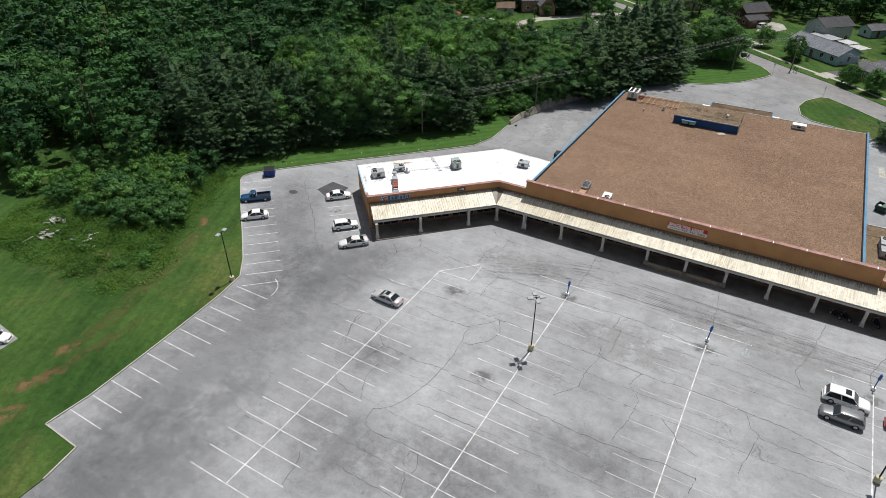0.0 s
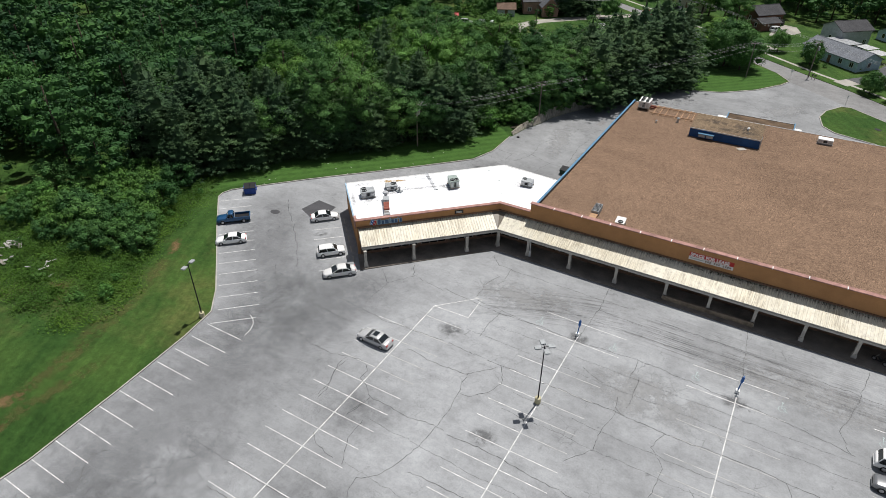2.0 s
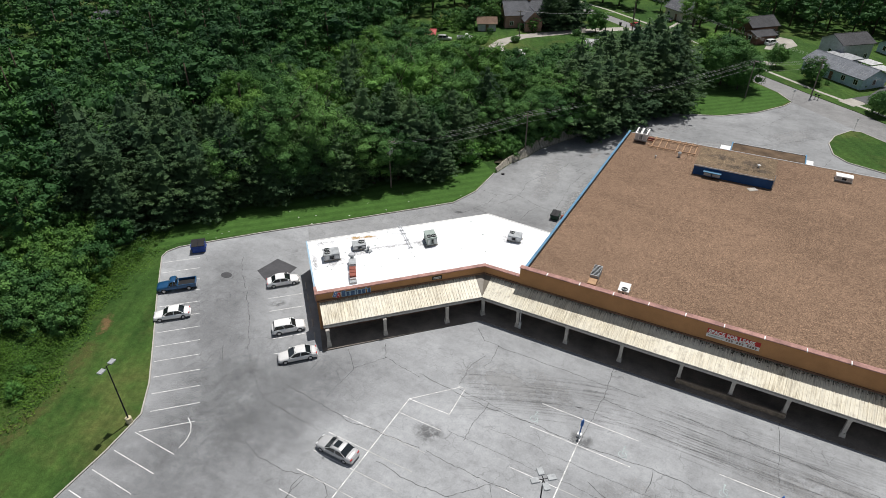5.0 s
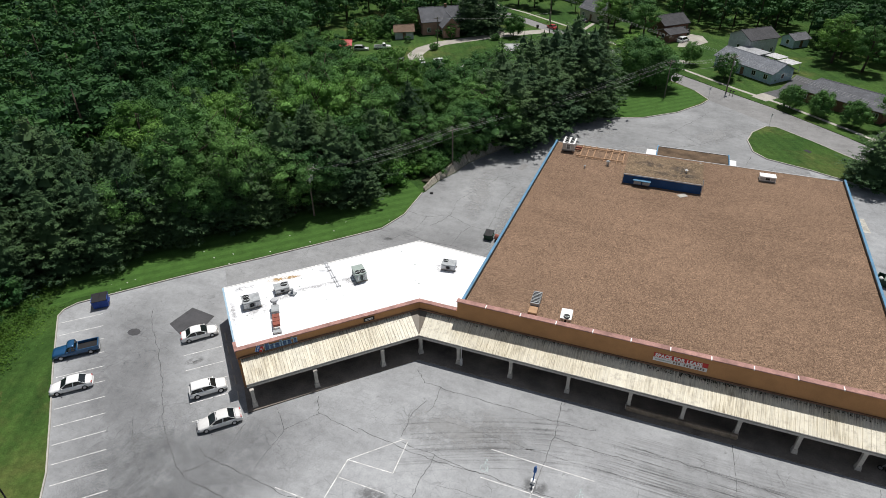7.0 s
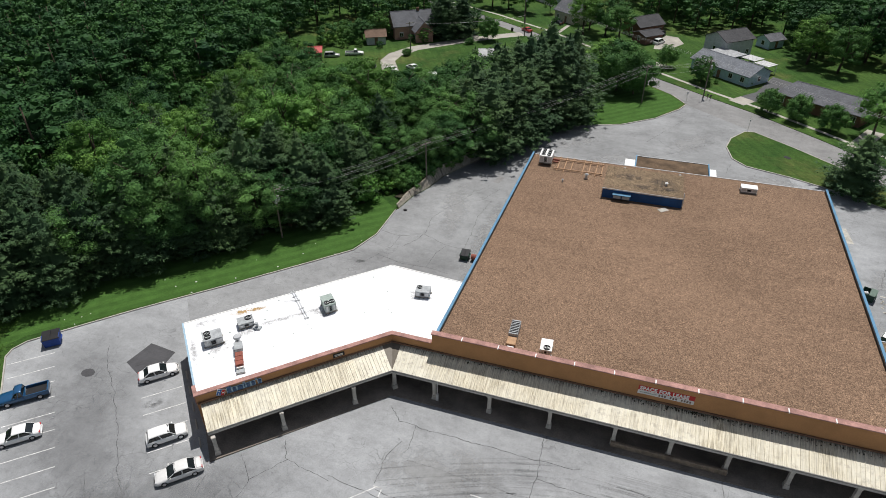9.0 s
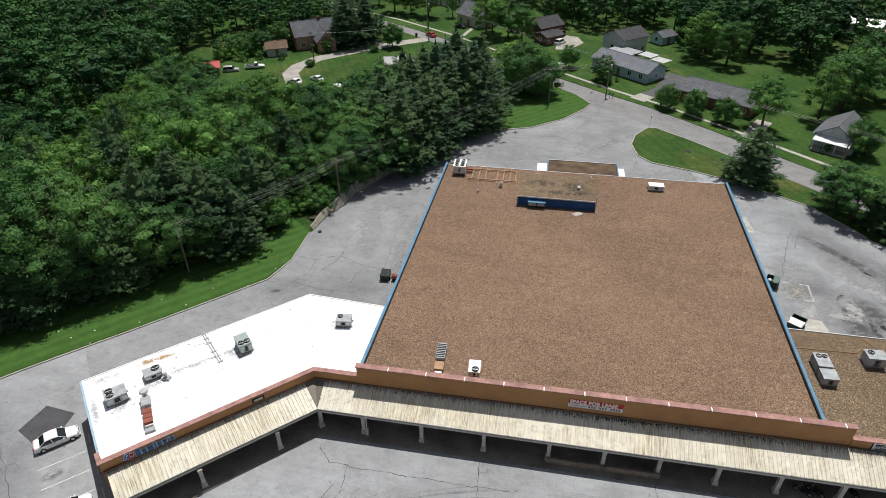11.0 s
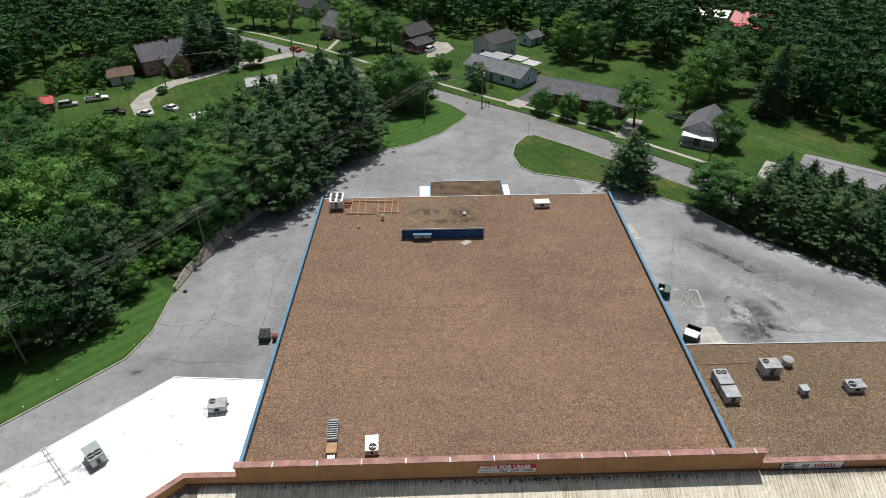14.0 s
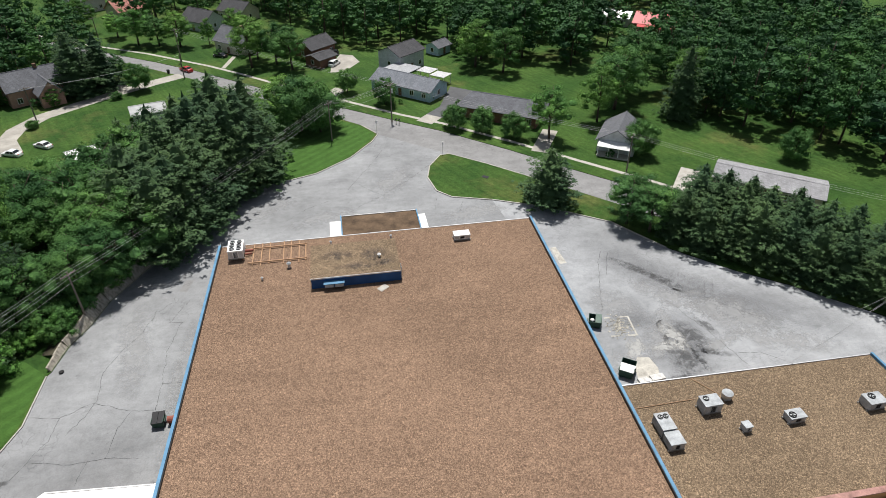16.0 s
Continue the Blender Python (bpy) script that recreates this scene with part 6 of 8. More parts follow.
def section(x, w, z0, z1, crown):
    return [(x, -w * .88, z0), (x, -w, z0 + .18), (x, -w, z1 - .22), (x, -w * .94, z1 - .04), (x, -w * .7, z1 + crown * .6), (x, 0, z1 + crown),
            (x, w * .7, z1 + crown * .6), (x, w * .94, z1 - .04), (x, w, z1 - .22), (x, w, z0 + .18), (x, w * .88, z0)]


def vehicle(kind, x, y, turn, paint, label, L=4.7, W=1.8, H=1.45, sunroof=False, hood_paint=None, group="parked cars"):
    name = {"sedan": "car", "suv": "suv", "pickup": "pickup_truck"}[kind]
    t = thing(name, label, {"sedan": "car", "suv": "car", "pickup": "truck"}[kind], group, at=pose(x, y, 0.01, 0, 0, turn))
    w, h2 = W / 2, L / 2
    belt = {"sedan": .92, "suv": 1.02, "pickup": 1.08}[kind]
    clear = {"sedan": .2, "suv": .25, "pickup": .36}[kind]
    # the nose points along +x
    if kind == "sedan":
        st = [(-1, .78, .6), (-.985, .86, .78), (-.93, .93, .9), (-.8, .97, belt + .03), (-.5, 1, belt + .02), (0, 1, belt), (.3, 1, belt - .01), (.48, .99, belt - .05), (.66, .97, .82), (.84, .93, .73), (.94, .86, .64), (.985, .76, .55), (1, .68, .48)]
        gl = (-.74, -.42, .1, .45)
    elif kind == "suv":
        st = [(-1, .9, .8), (-.97, .96, belt), (-.5, 1, belt), (0, 1, belt), (.36, 1, belt), (.55, .99, belt - .06), (.85, .95, belt - .16), (.97, .86, .8), (1, .78, .6)]
        gl = (-.93, -.8, .17, .47)
    else:
        st = [(-.06, 1, belt), (.1, 1, belt), (.4, 1, belt), (.55, .99, belt - .02), (.85, .97, belt - .1), (.97, .9, .9), (1, .85, .62)]
        gl = (-.05, .0, .24, .4)
    part("body", loft([section(q * h2, w * a, clear, z, .035) for q, a, z in st]), paint, t, "", 0, True)
    if hood_paint:
        part("boot_lid", MB().hull([(-h2 * .95, -w * .8, belt - .12), (-h2 * .72, -w * .8, belt + .035), (-h2 * .72, w * .8, belt + .035), (-h2 * .95, w * .8, belt - .12), (-h2 * .95, -w * .8, belt - .02), (-h2 * .72, -w * .8, belt + .075), (-h2 * .72, w * .8, belt + .075), (-h2 * .95, w * .8, belt - .02)]), hood_paint, t, "grey mismatched boot lid")
    x0, x1, x2, x3 = (q * h2 for q in gl)
    wb, wt = w * .93, w * .79
    bz, tz = belt - .02, H - .05
    def top(q):
        f = min(1.0, (q - x0) / max(.01, x1 - x0)) if q < x1 else min(1.0, (x3 - q) / max(.01, x3 - x2)) if q > x2 else 1.0
        bow = .05 * (1 - ((2 * q - x1 - x2) / max(.1, x2 - x1)) ** 2) if x1 <= q <= x2 else 0
        return bz + (tz - bz) * f + bow

    xs = [x0, x0 + (x1 - x0) * .5, x1] + [x1 + (x2 - x1) * k / 4 for k in (1, 2, 3)] + [x2, x2 + (x3 - x2) * .5, x3]
    rings = []
    for q in xs:
        f = (top(q) - bz) / (tz - bz)
        hw_ = wb + (wt - wb) * min(1, f)
        rings.append([(q, -wb, bz - .05), (q, -wb + (wb - hw_) * .45, bz + (top(q) - bz) * .55), (q, -hw_, top(q) - .03 * f), (q, -hw_ * .75, top(q) + .02 * f), (q, hw_ * .75, top(q) + .02 * f), (q, hw_, top(q) - .03 * f), (q, wb - (wb - hw_) * .45, bz + (top(q) - bz) * .55), (q, wb, bz - .05)])
    part("window_glass", loft(rings), M_CARGLASS, t, "dark tinted windows")
    rs_ = []
    for q in [x1 - .06] + [x1 + (x2 - x1) * k / 4 for k in range(5)] + [x2 + .08]:
        z = top(min(max(q, x1), x2)) + .012 - (.03 if q < x1 or q > x2 else 0)
        rs_.append([(q, -wt - .03, z - .07), (q, -wt - .02, z - .015), (q, -wt * .75, z + .03), (q, 0, z + .04), (q, wt * .75, z + .03), (q, wt + .02, z - .015), (q, wt + .03, z - .07)])
    rf = part("roof_panel", loft(rs_), paint, t, "", 0, True)
    if sunroof:
        part("sunroof", MB().box(x2 - .85, x2 - .2, -wt * .6, wt * .6, H - .02, H + .065), M_CARGLASS, rf)
    for s in (-1, 1):
        for xa, xb in ((x0, x1), (x3, x2), ((x0 + x3) / 2, (x1 + x2) / 2 - .05)):
            k = .05
            part("pillar", MB().hull([(xa - k, s * wb - .02, bz), (xa + k, s * wb - .02, bz), (xa + k, s * wb + .02, bz), (xa - k, s * wb + .02, bz), (xb - k, s * wt - .02, tz), (xb + k, s * wt - .02, tz), (xb + k, s * wt + .02, tz), (xb - k, s * wt + .02, tz)]), paint, t)
        part("mirror", MB().box(x3 - .35, x3 - .2, s * (w + .12) - .09, s * (w + .12) + .09, belt, belt + .14), paint, t, "", .02)
        hl = MB().box(h2 * .9, h2 * .965, s * w * .62 - .15, s * w * .62 + .15, .6, .74)
        part("headlight", hl, M_ALU, t)
        if kind != "pickup":
            part("taillight", MB().box(-h2 * .99, -h2 * .93, s * w * .66 - .16, s * w * .66 + .16, .68, .86), M_RED, t)
        for xw in (-h2 * .62, h2 * .64):
            r = .33 if kind == "sedan" else .37
            yw = s * (w - .1)
            ty = part("wheel", MB().tube((xw, yw - .1, r), (xw, yw + .1, r), r, None, 16), M_RUBBER, t, "", .02)
            part("rim", MB().tube((xw, yw + s * .1, r), (xw, yw + s * .13, r), r * .6, r * .55, 12), M_RIM, ty)
    part("grille", MB().box(h2 * .965, h2 * 1.0 + .01, -w * .45, w * .45, .42, .6), M_BLACK, t)
    part("bumper", MB().box(h2 * .96, h2 * 1.02, -w * .72, w * .72, .24, .4), paint if kind != "pickup" else M_ALU, t, "", .03)
    part("bumper", MB().box(-h2 * 1.02, -h2 * .96, -w * .8, w * .8, .3, .52), paint if kind != "pickup" else M_ALU, t, "", .03)
    if kind == "pickup":
        b = MB().box(-h2 * .98, -h2 * .07, -w * .98, w * .98, .5, .72).box(-h2 * .98, -h2 * .07, -w * .98, -w * .88, .72, 1.1).box(-h2 * .98, -h2 * .07, w * .88, w * .98, .72, 1.1)
        part("bed", b, paint, t)
        part("bed_liner", MB().box(-h2 * .95, -h2 * .08, -w * .87, w * .87, .725, .74), M_BLACK, t)
        part("tailgate", MB().box(-h2 * 1.0, -h2 * .955, -w * .9, w * .9, .55, 1.1), paint, t)
    return t


P_WHITE = car_paint("white_car_paint", (.86, .86, .85))
P_SILVER = car_paint("silver_car_paint", (.5, .5, .5), .15)
P_PEARL = car_paint("pale_gold_car_paint", (.72, .715, .7))
P_MID = car_paint("silver_grey_car_paint", (.26, .265, .27), .5)
P_BLUE = car_paint("blue_truck_paint", (.015, .085, .2), .2)
P_RED = car_paint("red_car_paint", (.45, .02, .02))
P_BLACKC = car_paint("black_car_paint", (.012, .012, .014))
vehicle("pickup", -81.4, 69.7, 223, P_BLUE, "blue pickup truck parked nose to the kerb", 5.5, 1.9, 1.75)
vehicle("sedan", -76.9, 64.8, 223, P_WHITE, "white sedan parked beside the kerb", 4.8)
vehicle("sedan", -68.5, 78.1, 45, P_WHITE, "white sedan parked beside the shop wing", 4.7)
vehicle("suv", -60.9, 70.4, 45, P_WHITE, "small white crossover parked beside the shop wing", 4.3, 1.8, 1.55)
vehicle("sedan", -56.4, 66.8, 225, P_PEARL, "pale sedan with a grey mismatched boot lid", 4.9, 1.8, 1.45, False, P_SILVER)
vehicle("sedan", -43.2, 57.5, 179, P_SILVER, "silver sedan with sunroof parked alone", 4.9, 1.82, 1.45, True)
vehicle("suv", 15.6, 69.3, 0, P_WHITE, "white suv with roof glass in the lot", 5.0, 1.95, 1.75, True)
vehicle("suv", 15.3, 66.2, 180, P_MID, "silver-grey crossover parked beside a white suv", 4.6, 1.85, 1.6)
vehicle("sedan", 22.0, 68.0, 0, P_RED, "red sedan parked in the lot", 4.7)
vehicle("sedan", -84.0, 23.4, 30, P_WHITE, "white sedan in the neighbouring lot", 4.6)
vehicle("pickup", -104.0, 207.6, 25, P_WHITE, "white pickup truck on the grass", 5.6, 1.95, 1.8)
vehicle("suv", -109.6, 203.6, 25, P_SILVER, "grey suv parked on the grass", 4.7, 1.85, 1.7)
vehicle("pickup", -95.2, 197.8, 10, P_BLACKC, "black pickup truck beside the gravel drive", 5.2, 1.9, 1.75)
vehicle("sedan", -87.5, 197.3, 160, P_WHITE, "white car at the end of the gravel drive", 4.6)
vehicle("sedan", -82.3, 200.8, 150, P_WHITE, "white car on the grass behind trees", 4.6)
vehicle("sedan", -84.2, 259.8, 40, P_WHITE, "white car parked on a house drive", 4.6)
vehicle("sedan", -59.9, 250.0, 137, P_RED, "red car on the street", 4.6)
vehicle("sedan", -51.8, 262.1, 150, P_BLACKC, "black and white car parked before a house", 4.6)
vehicle("suv", -17.5, 258.8, 170, P_BLACKC, "black suv beside a house", 4.8, 1.9, 1.75)
vehicle("suv", -16.6, 248.6, 60, P_WHITE, "white van on the gravel yard", 4.8, 1.9, 1.8)



def motorcycle(x, y, turn):
    t = thing("motorcycle", "black motorcycle parked under the canopy", "motorcycle", "motorcycles", at=pose(x, y, .15, 0, 0, turn))
    for q in (-.68, .68):
        wh = part("wheel", MB().tube((q, -.06, .31), (q, .06, .31), .31, None, 14), M_RUBBER, t, "", .02)
        part("rim", MB().tube((q, -.07, .31), (q, .07, .31), .19, None, 12), M_RIM, wh)
    part("frame", MB().tube((-.68, 0, .31), (-.1, 0, .55), .05).tube((-.1, 0, .55), (.45, 0, .8), .05).box(-.25, .25, -.14, .14, .28, .55), M_BLACK, t)
    part("tank", MB().hull([(-.05, -.12, .72), (.4, -.1, .78), (.4, .1, .78), (-.05, .12, .72), (0, -.1, .9), (.36, -.08, .96), (.36, .08, .96), (0, .1, .9)]), M_BLACK, t, "", .03)
    part("saddle", MB().box(-.65, -.06, -.14, .14, .7, .82), M_RUBBER, t, "", .04)
    part("fork", MB().tube((.68, -.09, .31), (.45, -.09, 1.0), .03).tube((.68, .09, .31), (.45, .09, 1.0), .03), M_RIM, t, "bright front fork")
    part("handlebar", MB().tube((.4, -.38, 1.05), (.4, .38, 1.05), .025), M_ALU, t)


motorcycle(13.6, 86.5, 150)
motorcycle(14.9, 86.7, 140)
motorcycle(18.6, 87.3, 120)
# ---- houses ----
def house(x, y, turn, w, d, h, rise, walls, roofing, label, hip=0.0, windows=3, chimney=False, porch=None, over=0.5):
    """A house with its ridge along local x; w long, d deep, h to the eaves."""
    t = thing("house", label, "house", "houses", at=pose(x, y, GZ, 0, 0, turn))
    hw, hd = w / 2, d / 2
    part("wall", MB().box(-hw, hw, -hd, hd, 0, h), walls, t)
    if not hip:
        for s in (-1, 1):
            part("gable", MB().add([(s * hw, -hd, h), (s * hw, hd, h), (s * hw, 0, h + rise), (s * (hw - .15), -hd, h), (s * (hw - .15), hd, h), (s * (hw - .15), 0, h + rise)], [(0, 1, 2), (5, 4, 3), (0, 2, 5, 3), (1, 4, 5, 2), (0, 3, 4, 1)]), walls, t)
    e = over
    drop = rise * e / hd
    rx = hw + e - hip
    rf = MB()
    for s in (-1, 1):
        lo = [(-hw - e, s * (hd + e), h - drop), (hw + e, s * (hd + e), h - drop), (rx, 0, h + rise), (-rx, 0, h + rise)]
        lo = lo if s < 0 else lo[::-1]
        rf.hull([(a, b, c) for a, b, c in lo] + [(a, b, c + .14) for a, b, c in lo])
    if hip:
        for s in (-1, 1):
            lo = [(s * (hw + e), -s * (hd + e), h - drop), (s * (hw + e), s * (hd + e), h - drop), (s * rx, s * .01, h + rise), (s * rx, -s * .01, h + rise)]
            rf.hull([(a, b, c) for a, b, c in lo] + [(a, b, c + .14) for a, b, c in lo])
    roof_part = part("roof", rf, roofing, t)
    part("ridge_cap", MB().box(-rx, rx, -.12, .12, h + rise + .12, h + rise + .18), roofing, roof_part)
    if chimney:
        part("chimney", MB().box(hw * .3, hw * .3 + .8, -.4, .4, h + rise * .6, h + rise + .9), M_BROWN, roof_part)
    for s in (-1, 1):
        for i in range(windows):
            cx = -hw + (i + .5) * w / windows
            if s < 0 and i == windows // 2:
                dr = part("door", MB().box(cx - .5, cx + .5, s * hd - .06, s * hd + .06, .1, 2.15), M_BROWN, t)
                part("door_handle", MB().box(cx + .35, cx + .42, s * hd - .1, s * hd - .06, 1.05, 1.15), M_ALU, dr)
                continue
            wi = part("window", MB().box(cx - .55, cx + .55, s * hd - .05, s * hd + .05, .95, 2.2), M_DARKGLASS, t)
            part("frame", MB().box(cx - .65, cx - .55, s * hd - .08, s * hd + .08, .85, 2.3).box(cx + .55, cx + .65, s * hd - .08, s * hd + .08, .85, 2.3).box(cx - .55, cx + .55, s * hd - .08, s * hd + .08, 2.2, 2.3).box(cx - .55, cx + .55, s * hd - .1, s * hd + .1, .85, .95).box(cx - .03, cx + .03, s * hd - .07, s * hd + .07, .95, 2.2), M_WHITE, wi)
        wi = part("window", MB().box(s * hw - .05, s * hw + .05, -.5, .5, h * .35, h * .35 + 1.2), M_DARKGLASS, t)
        part("frame", MB().box(s * hw - .08, s * hw + .08, -.6, -.5, h * .35 - .1, h * .35 + 1.3).box(s * hw - .08, s * hw + .08, .5, .6, h * .35 - .1, h * .35 + 1.3).box(s * hw - .08, s * hw + .08, -.5, .5, h * .35 + 1.2, h * .35 + 1.3).box(s * hw - .1, s * hw + .1, -.5, .5, h * .35 - .1, h * .35), M_WHITE, wi)
    if porch:
        px0, px1, dep, pm_ = porch
        pr = part("porch_roof", MB().hull([(px0, -hd - dep, h - .75), (px1, -hd - dep, h - .75), (px1, -hd - .3, h - .3), (px0, -hd - .3, h - .3), (px0, -hd - dep, h - .65), (px1, -hd - dep, h - .65), (px1, -hd - .3, h - .2), (px0, -hd - .3, h - .2)]), pm_, t)
        part("porch_floor", MB().box(px0, px1, -hd - dep, -hd - .003, 0, .3), M_CONC, t)
        for q in range(4):
            xx = px0 + .2 + q * (px1 - px0 - .4) / 3
            part("porch_post", MB().box(xx - .07, xx + .07, -hd - dep + .1, -hd - dep + .24, .3, h - .7), M_WHITE, t)
    return t


R_GREY = shingles("grey_shingles", (.155, .16, .175))
R_DARK = shingles("dark_grey_shingles", (.085, .085, .09))
R_PALE = shingles("pale_grey_shingles", (.34, .34, .35))
R_SLATE = shingles("blue_grey_shingles", (.21, .225, .25))
R_PINK = shingles("faded_pink_shingles", (.5, .24, .2))
R_RED = plain("red_sheet_roof", (.5, .06, .06), .5)
R_METAL = plain("galvanised_roof", (.6, .6, .6), .45, .3)
W_BLUE = plain("pale_blue_siding", (.42, .56, .62), .7)
W_GREY = plain("pale_grey_siding", (.5, .52, .54), .7)
W_PINK = plain("pinkish_brick", (.42, .25, .2), .85)
W_BRICK = plain("dark_red_brick", (.2, .1, .075), .85)
W_CREAM = plain("cream_siding", (.55, .5, .4), .8)
house(3.2, 223.2, -41, 19, 8.5, 2.9, 1.9, W_BLUE, R_SLATE, "pale blue single-storey house with grey shingle roof", 0, 5)
house(3.2, 243.5, 42, 10.5, 8.5, 5.2, 1.9, W_GREY, R_DARK, "two-storey pale grey house with dark gable roof", 0, 3)
def carport(x, y, w, d, h, material, label):
    c = thing("carport", label, "carport", "carports", at=pose(x, y, GZ, 0, 0, -41))
    part("roof", MB().box(-w / 2, w / 2, -d / 2, d / 2, h, h + .1), material, c)
    for k in range(int(w / .6)):
        part("rib", MB().box(-w / 2 + .3 + k * .6, -w / 2 + .36 + k * .6, -d / 2, d / 2, h + .1, h + .14), material, c)
    for q in (-w / 2 + .2, w / 2 - .3):
        for r in (-d / 2 + .1, d / 2 - .2):
            part("post", MB().box(q, q + .1, r, r + .1, 0, h), M_WHITE, c)


carport(2.6, 233.6, 8.5, 6.4, 3.1, plain("grey_corrugated_roof", (.4, .41, .42), .5, .2), "grey corrugated carport roof between two houses")
carport(9.3, 231.4, 4.6, 4.4, 2.8, R_METAL, "white sheet-metal carport roof beside a house")
carport(12.6, 227.6, 4.6, 4.2, 2.6, R_METAL, "white sheet-metal carport roof beside a house")
house(24.3, 202.6, -33, 20, 10, 2.9, 2.1, W_BRICK, R_GREY, "long dark brick house with grey shingle roof", 2.5, 6)
cot = house(46.5, 182.0, 58, 11, 8, 3.0, 2.6, W_GREY, R_GREY, "small grey cottage with gable roof and white porch", 0, 3)
part("porch_roof", MB().hull([(-8.0, -3.6, 2.3), (-5.53, -3.6, 2.75), (-5.53, 3.6, 2.75), (-8.0, 3.6, 2.3), (-8.0, -3.6, 2.42), (-5.53, -3.6, 2.87), (-5.53, 3.6, 2.87), (-8.0, 3.6, 2.42)]), M_WHITE, cot, "white sloping porch roof")
part("porch_floor", MB().box(-8.0, -5.51, -3.5, 3.5, 0, .35), M_CONC, cot)
for q in (-3.3, -1.1, 1.1, 3.3):
    part("porch_post", MB().box(-7.9, -7.75, q - .08, q + .08, .35, 2.35), M_WHITE, cot)
house(66.9, 156.7, -37.5, 19.3, 8.0, 2.8, 1.0, W_CREAM, R_PALE, "long low house with pale grey roof", 0, 5)
house(-95.5, 233.5, 35, 13, 9, 4.4, 3.4, W_PINK, R_GREY, "pinkish brick house with steep grey gables", 0, 3, True)
house(-90.5, 230.0, 125, 8, 5.5, 3.6, 2.8, W_PINK, R_GREY, "brick gable wing of a house", 0, 2)
house(-103.2, 221.8, 28, 6, 5, 2.6, 1.4, W_GREY, shingles("brown_shingles", (.22, .15, .11)), "small pale shed with brown roof", 0, 1)
house(-46.5, 268.5, -40, 12, 9, 3.6, 3.4, W_CREAM, R_GREY, "cream house with steep grey roof", 0, 3, True)
house(-62, 297.5, -40, 12, 9, 3.4, 3.0, W_GREY, R_DARK, "grey house with dark roof", 0, 3)
house(-51, 309, -40, 12, 9, 3.4, 3.0, W_CREAM, R_DARK, "cream house with dark roof", 0, 3)
house(-22.5, 259.5, 45, 10, 8, 3.4, 2.2, W_BRICK, R_DARK, "brick house with dark gable roof", 0, 3)
house(-20.5, 250.0, 45, 7, 6, 2.6, .9, W_BRICK, R_DARK, "low brick garage with dark roof", 0, 1)
house(-92, 318, 45, 13, 9, 3.6, 3.2, W_CREAM, R_PINK, "house with faded pink shingle roof", 0, 3)
house(-112, 330, 45, 13, 10, 5, 2.6, W_GREY, R_GREY, "white two-storey house among trees", 0, 3)
house(16.2, 256.0, 42, 6, 5, 2.6, 1.2, W_BLUE, R_GREY, "small pale blue garden shed", 0, 1)
house(95.5, 268.0, -35, 15, 10, 3.4, 2.6, W_BRICK, R_RED, "dark house with red sheet roof", 0, 3, False, (-6, 6, 2.5, R_RED))
house(84, 282.0, -35, 14, 8, 3, 1.5, W_GREY, R_METAL, "pale low building with white roof", 0, 3)
R_DULL = plain("dull_white_roof", (.42, .43, .43), .6, 0, .2, .6)
house(-69.5, 191.5, 30, 7.5, 5, 2.4, .9, W_GREY, R_METAL, "white-roofed carport shed among trees", 0, 1)
house(-62.3, 214.5, 20, 7.5, 5, 2.4, 1.2, W_GREY, R_DULL, "white-roofed shed beside the lawn", 0, 1)
house(-114.5, 201, 25, 5, 4, 2.3, 1.0, W_BRICK, R_RED, "red-roofed shed on the grass", 0, 1)
house(-207, 160, 25, 16, 9, 5, 2.4, W_GREY, R_GREY, "pale house beyond the wood", 0, 4)

# ---- retaining wall by the back drive ----
rw = thing("retaining_wall", "crumbling pale concrete block retaining wall under trees", "wall", kind="structure")
rngw = random.Random(9)
wl = WALLS[:7]
run_len = 0.0
tops = []
for a, b in zip(wl, wl[1:]):
    d = Vector((b[0] - a[0], b[1] - a[1]))
    n = max(1, round(d.length / 2.4))
    back = Vector((-d.y, d.x)).normalized()
    for i in range(n):
        p, q = Vector(a) + d * (i / n), Vector(a) + d * ((i + 1) / n) - d.normalized() * .05
        h0 = min(1.9, .75 + run_len * .09)
        run_len += d.length / n
        h1 = min(1.9, .75 + run_len * .09) + rngw.uniform(-.12, .06)
        lean = .55 + rngw.uniform(-.08, .08)
        pt, qt = p + back * lean * h0, q + back * lean * h1
        th = back * .25
        part("slab", MB().hull([(p.x, p.y, -.05), (q.x, q.y, -.05), (q.x + th.x, q.y + th.y, -.05), (p.x + th.x, p.y + th.y, -.05), (pt.x, pt.y, h0), (qt.x, qt.y, h1), (qt.x + th.x, qt.y + th.y, h1), (pt.x + th.x, pt.y + th.y, h0)]), M_SLAB, rw, "", .02)
        tops.append((pt.x + th.x, pt.y + th.y, h0 - .12))
bank = MB()
nn = len(tops) - 1
bank.add(tops[1:] + [(x - (2.0 if i < 3 else 12), y + (1.0 if i < 3 else 6), GZ + .01) for i, (x, y, z) in enumerate(tops[1:])], [(i, i + 1, nn + i + 1, nn + i) for i in range(nn - 1)])
tagged(part("bank", bank, M_DUFF), "dark earth bank above the retaining wall", "bank", kind="structure")
tyre_old = thing("old_tyre", "old black tyre lying by the wall", "tyre", at=pose(-54.3, 126.1, .003))
part("carcass", MB().tube((0, 0, 0), (0, 0, .2), .33, None, 16), M_RUBBER, tyre_old, "", .04)
part("hole", MB().tube((0, 0, .2), (0, 0, .203), .17, None, 12), M_BLACK, tyre_old)

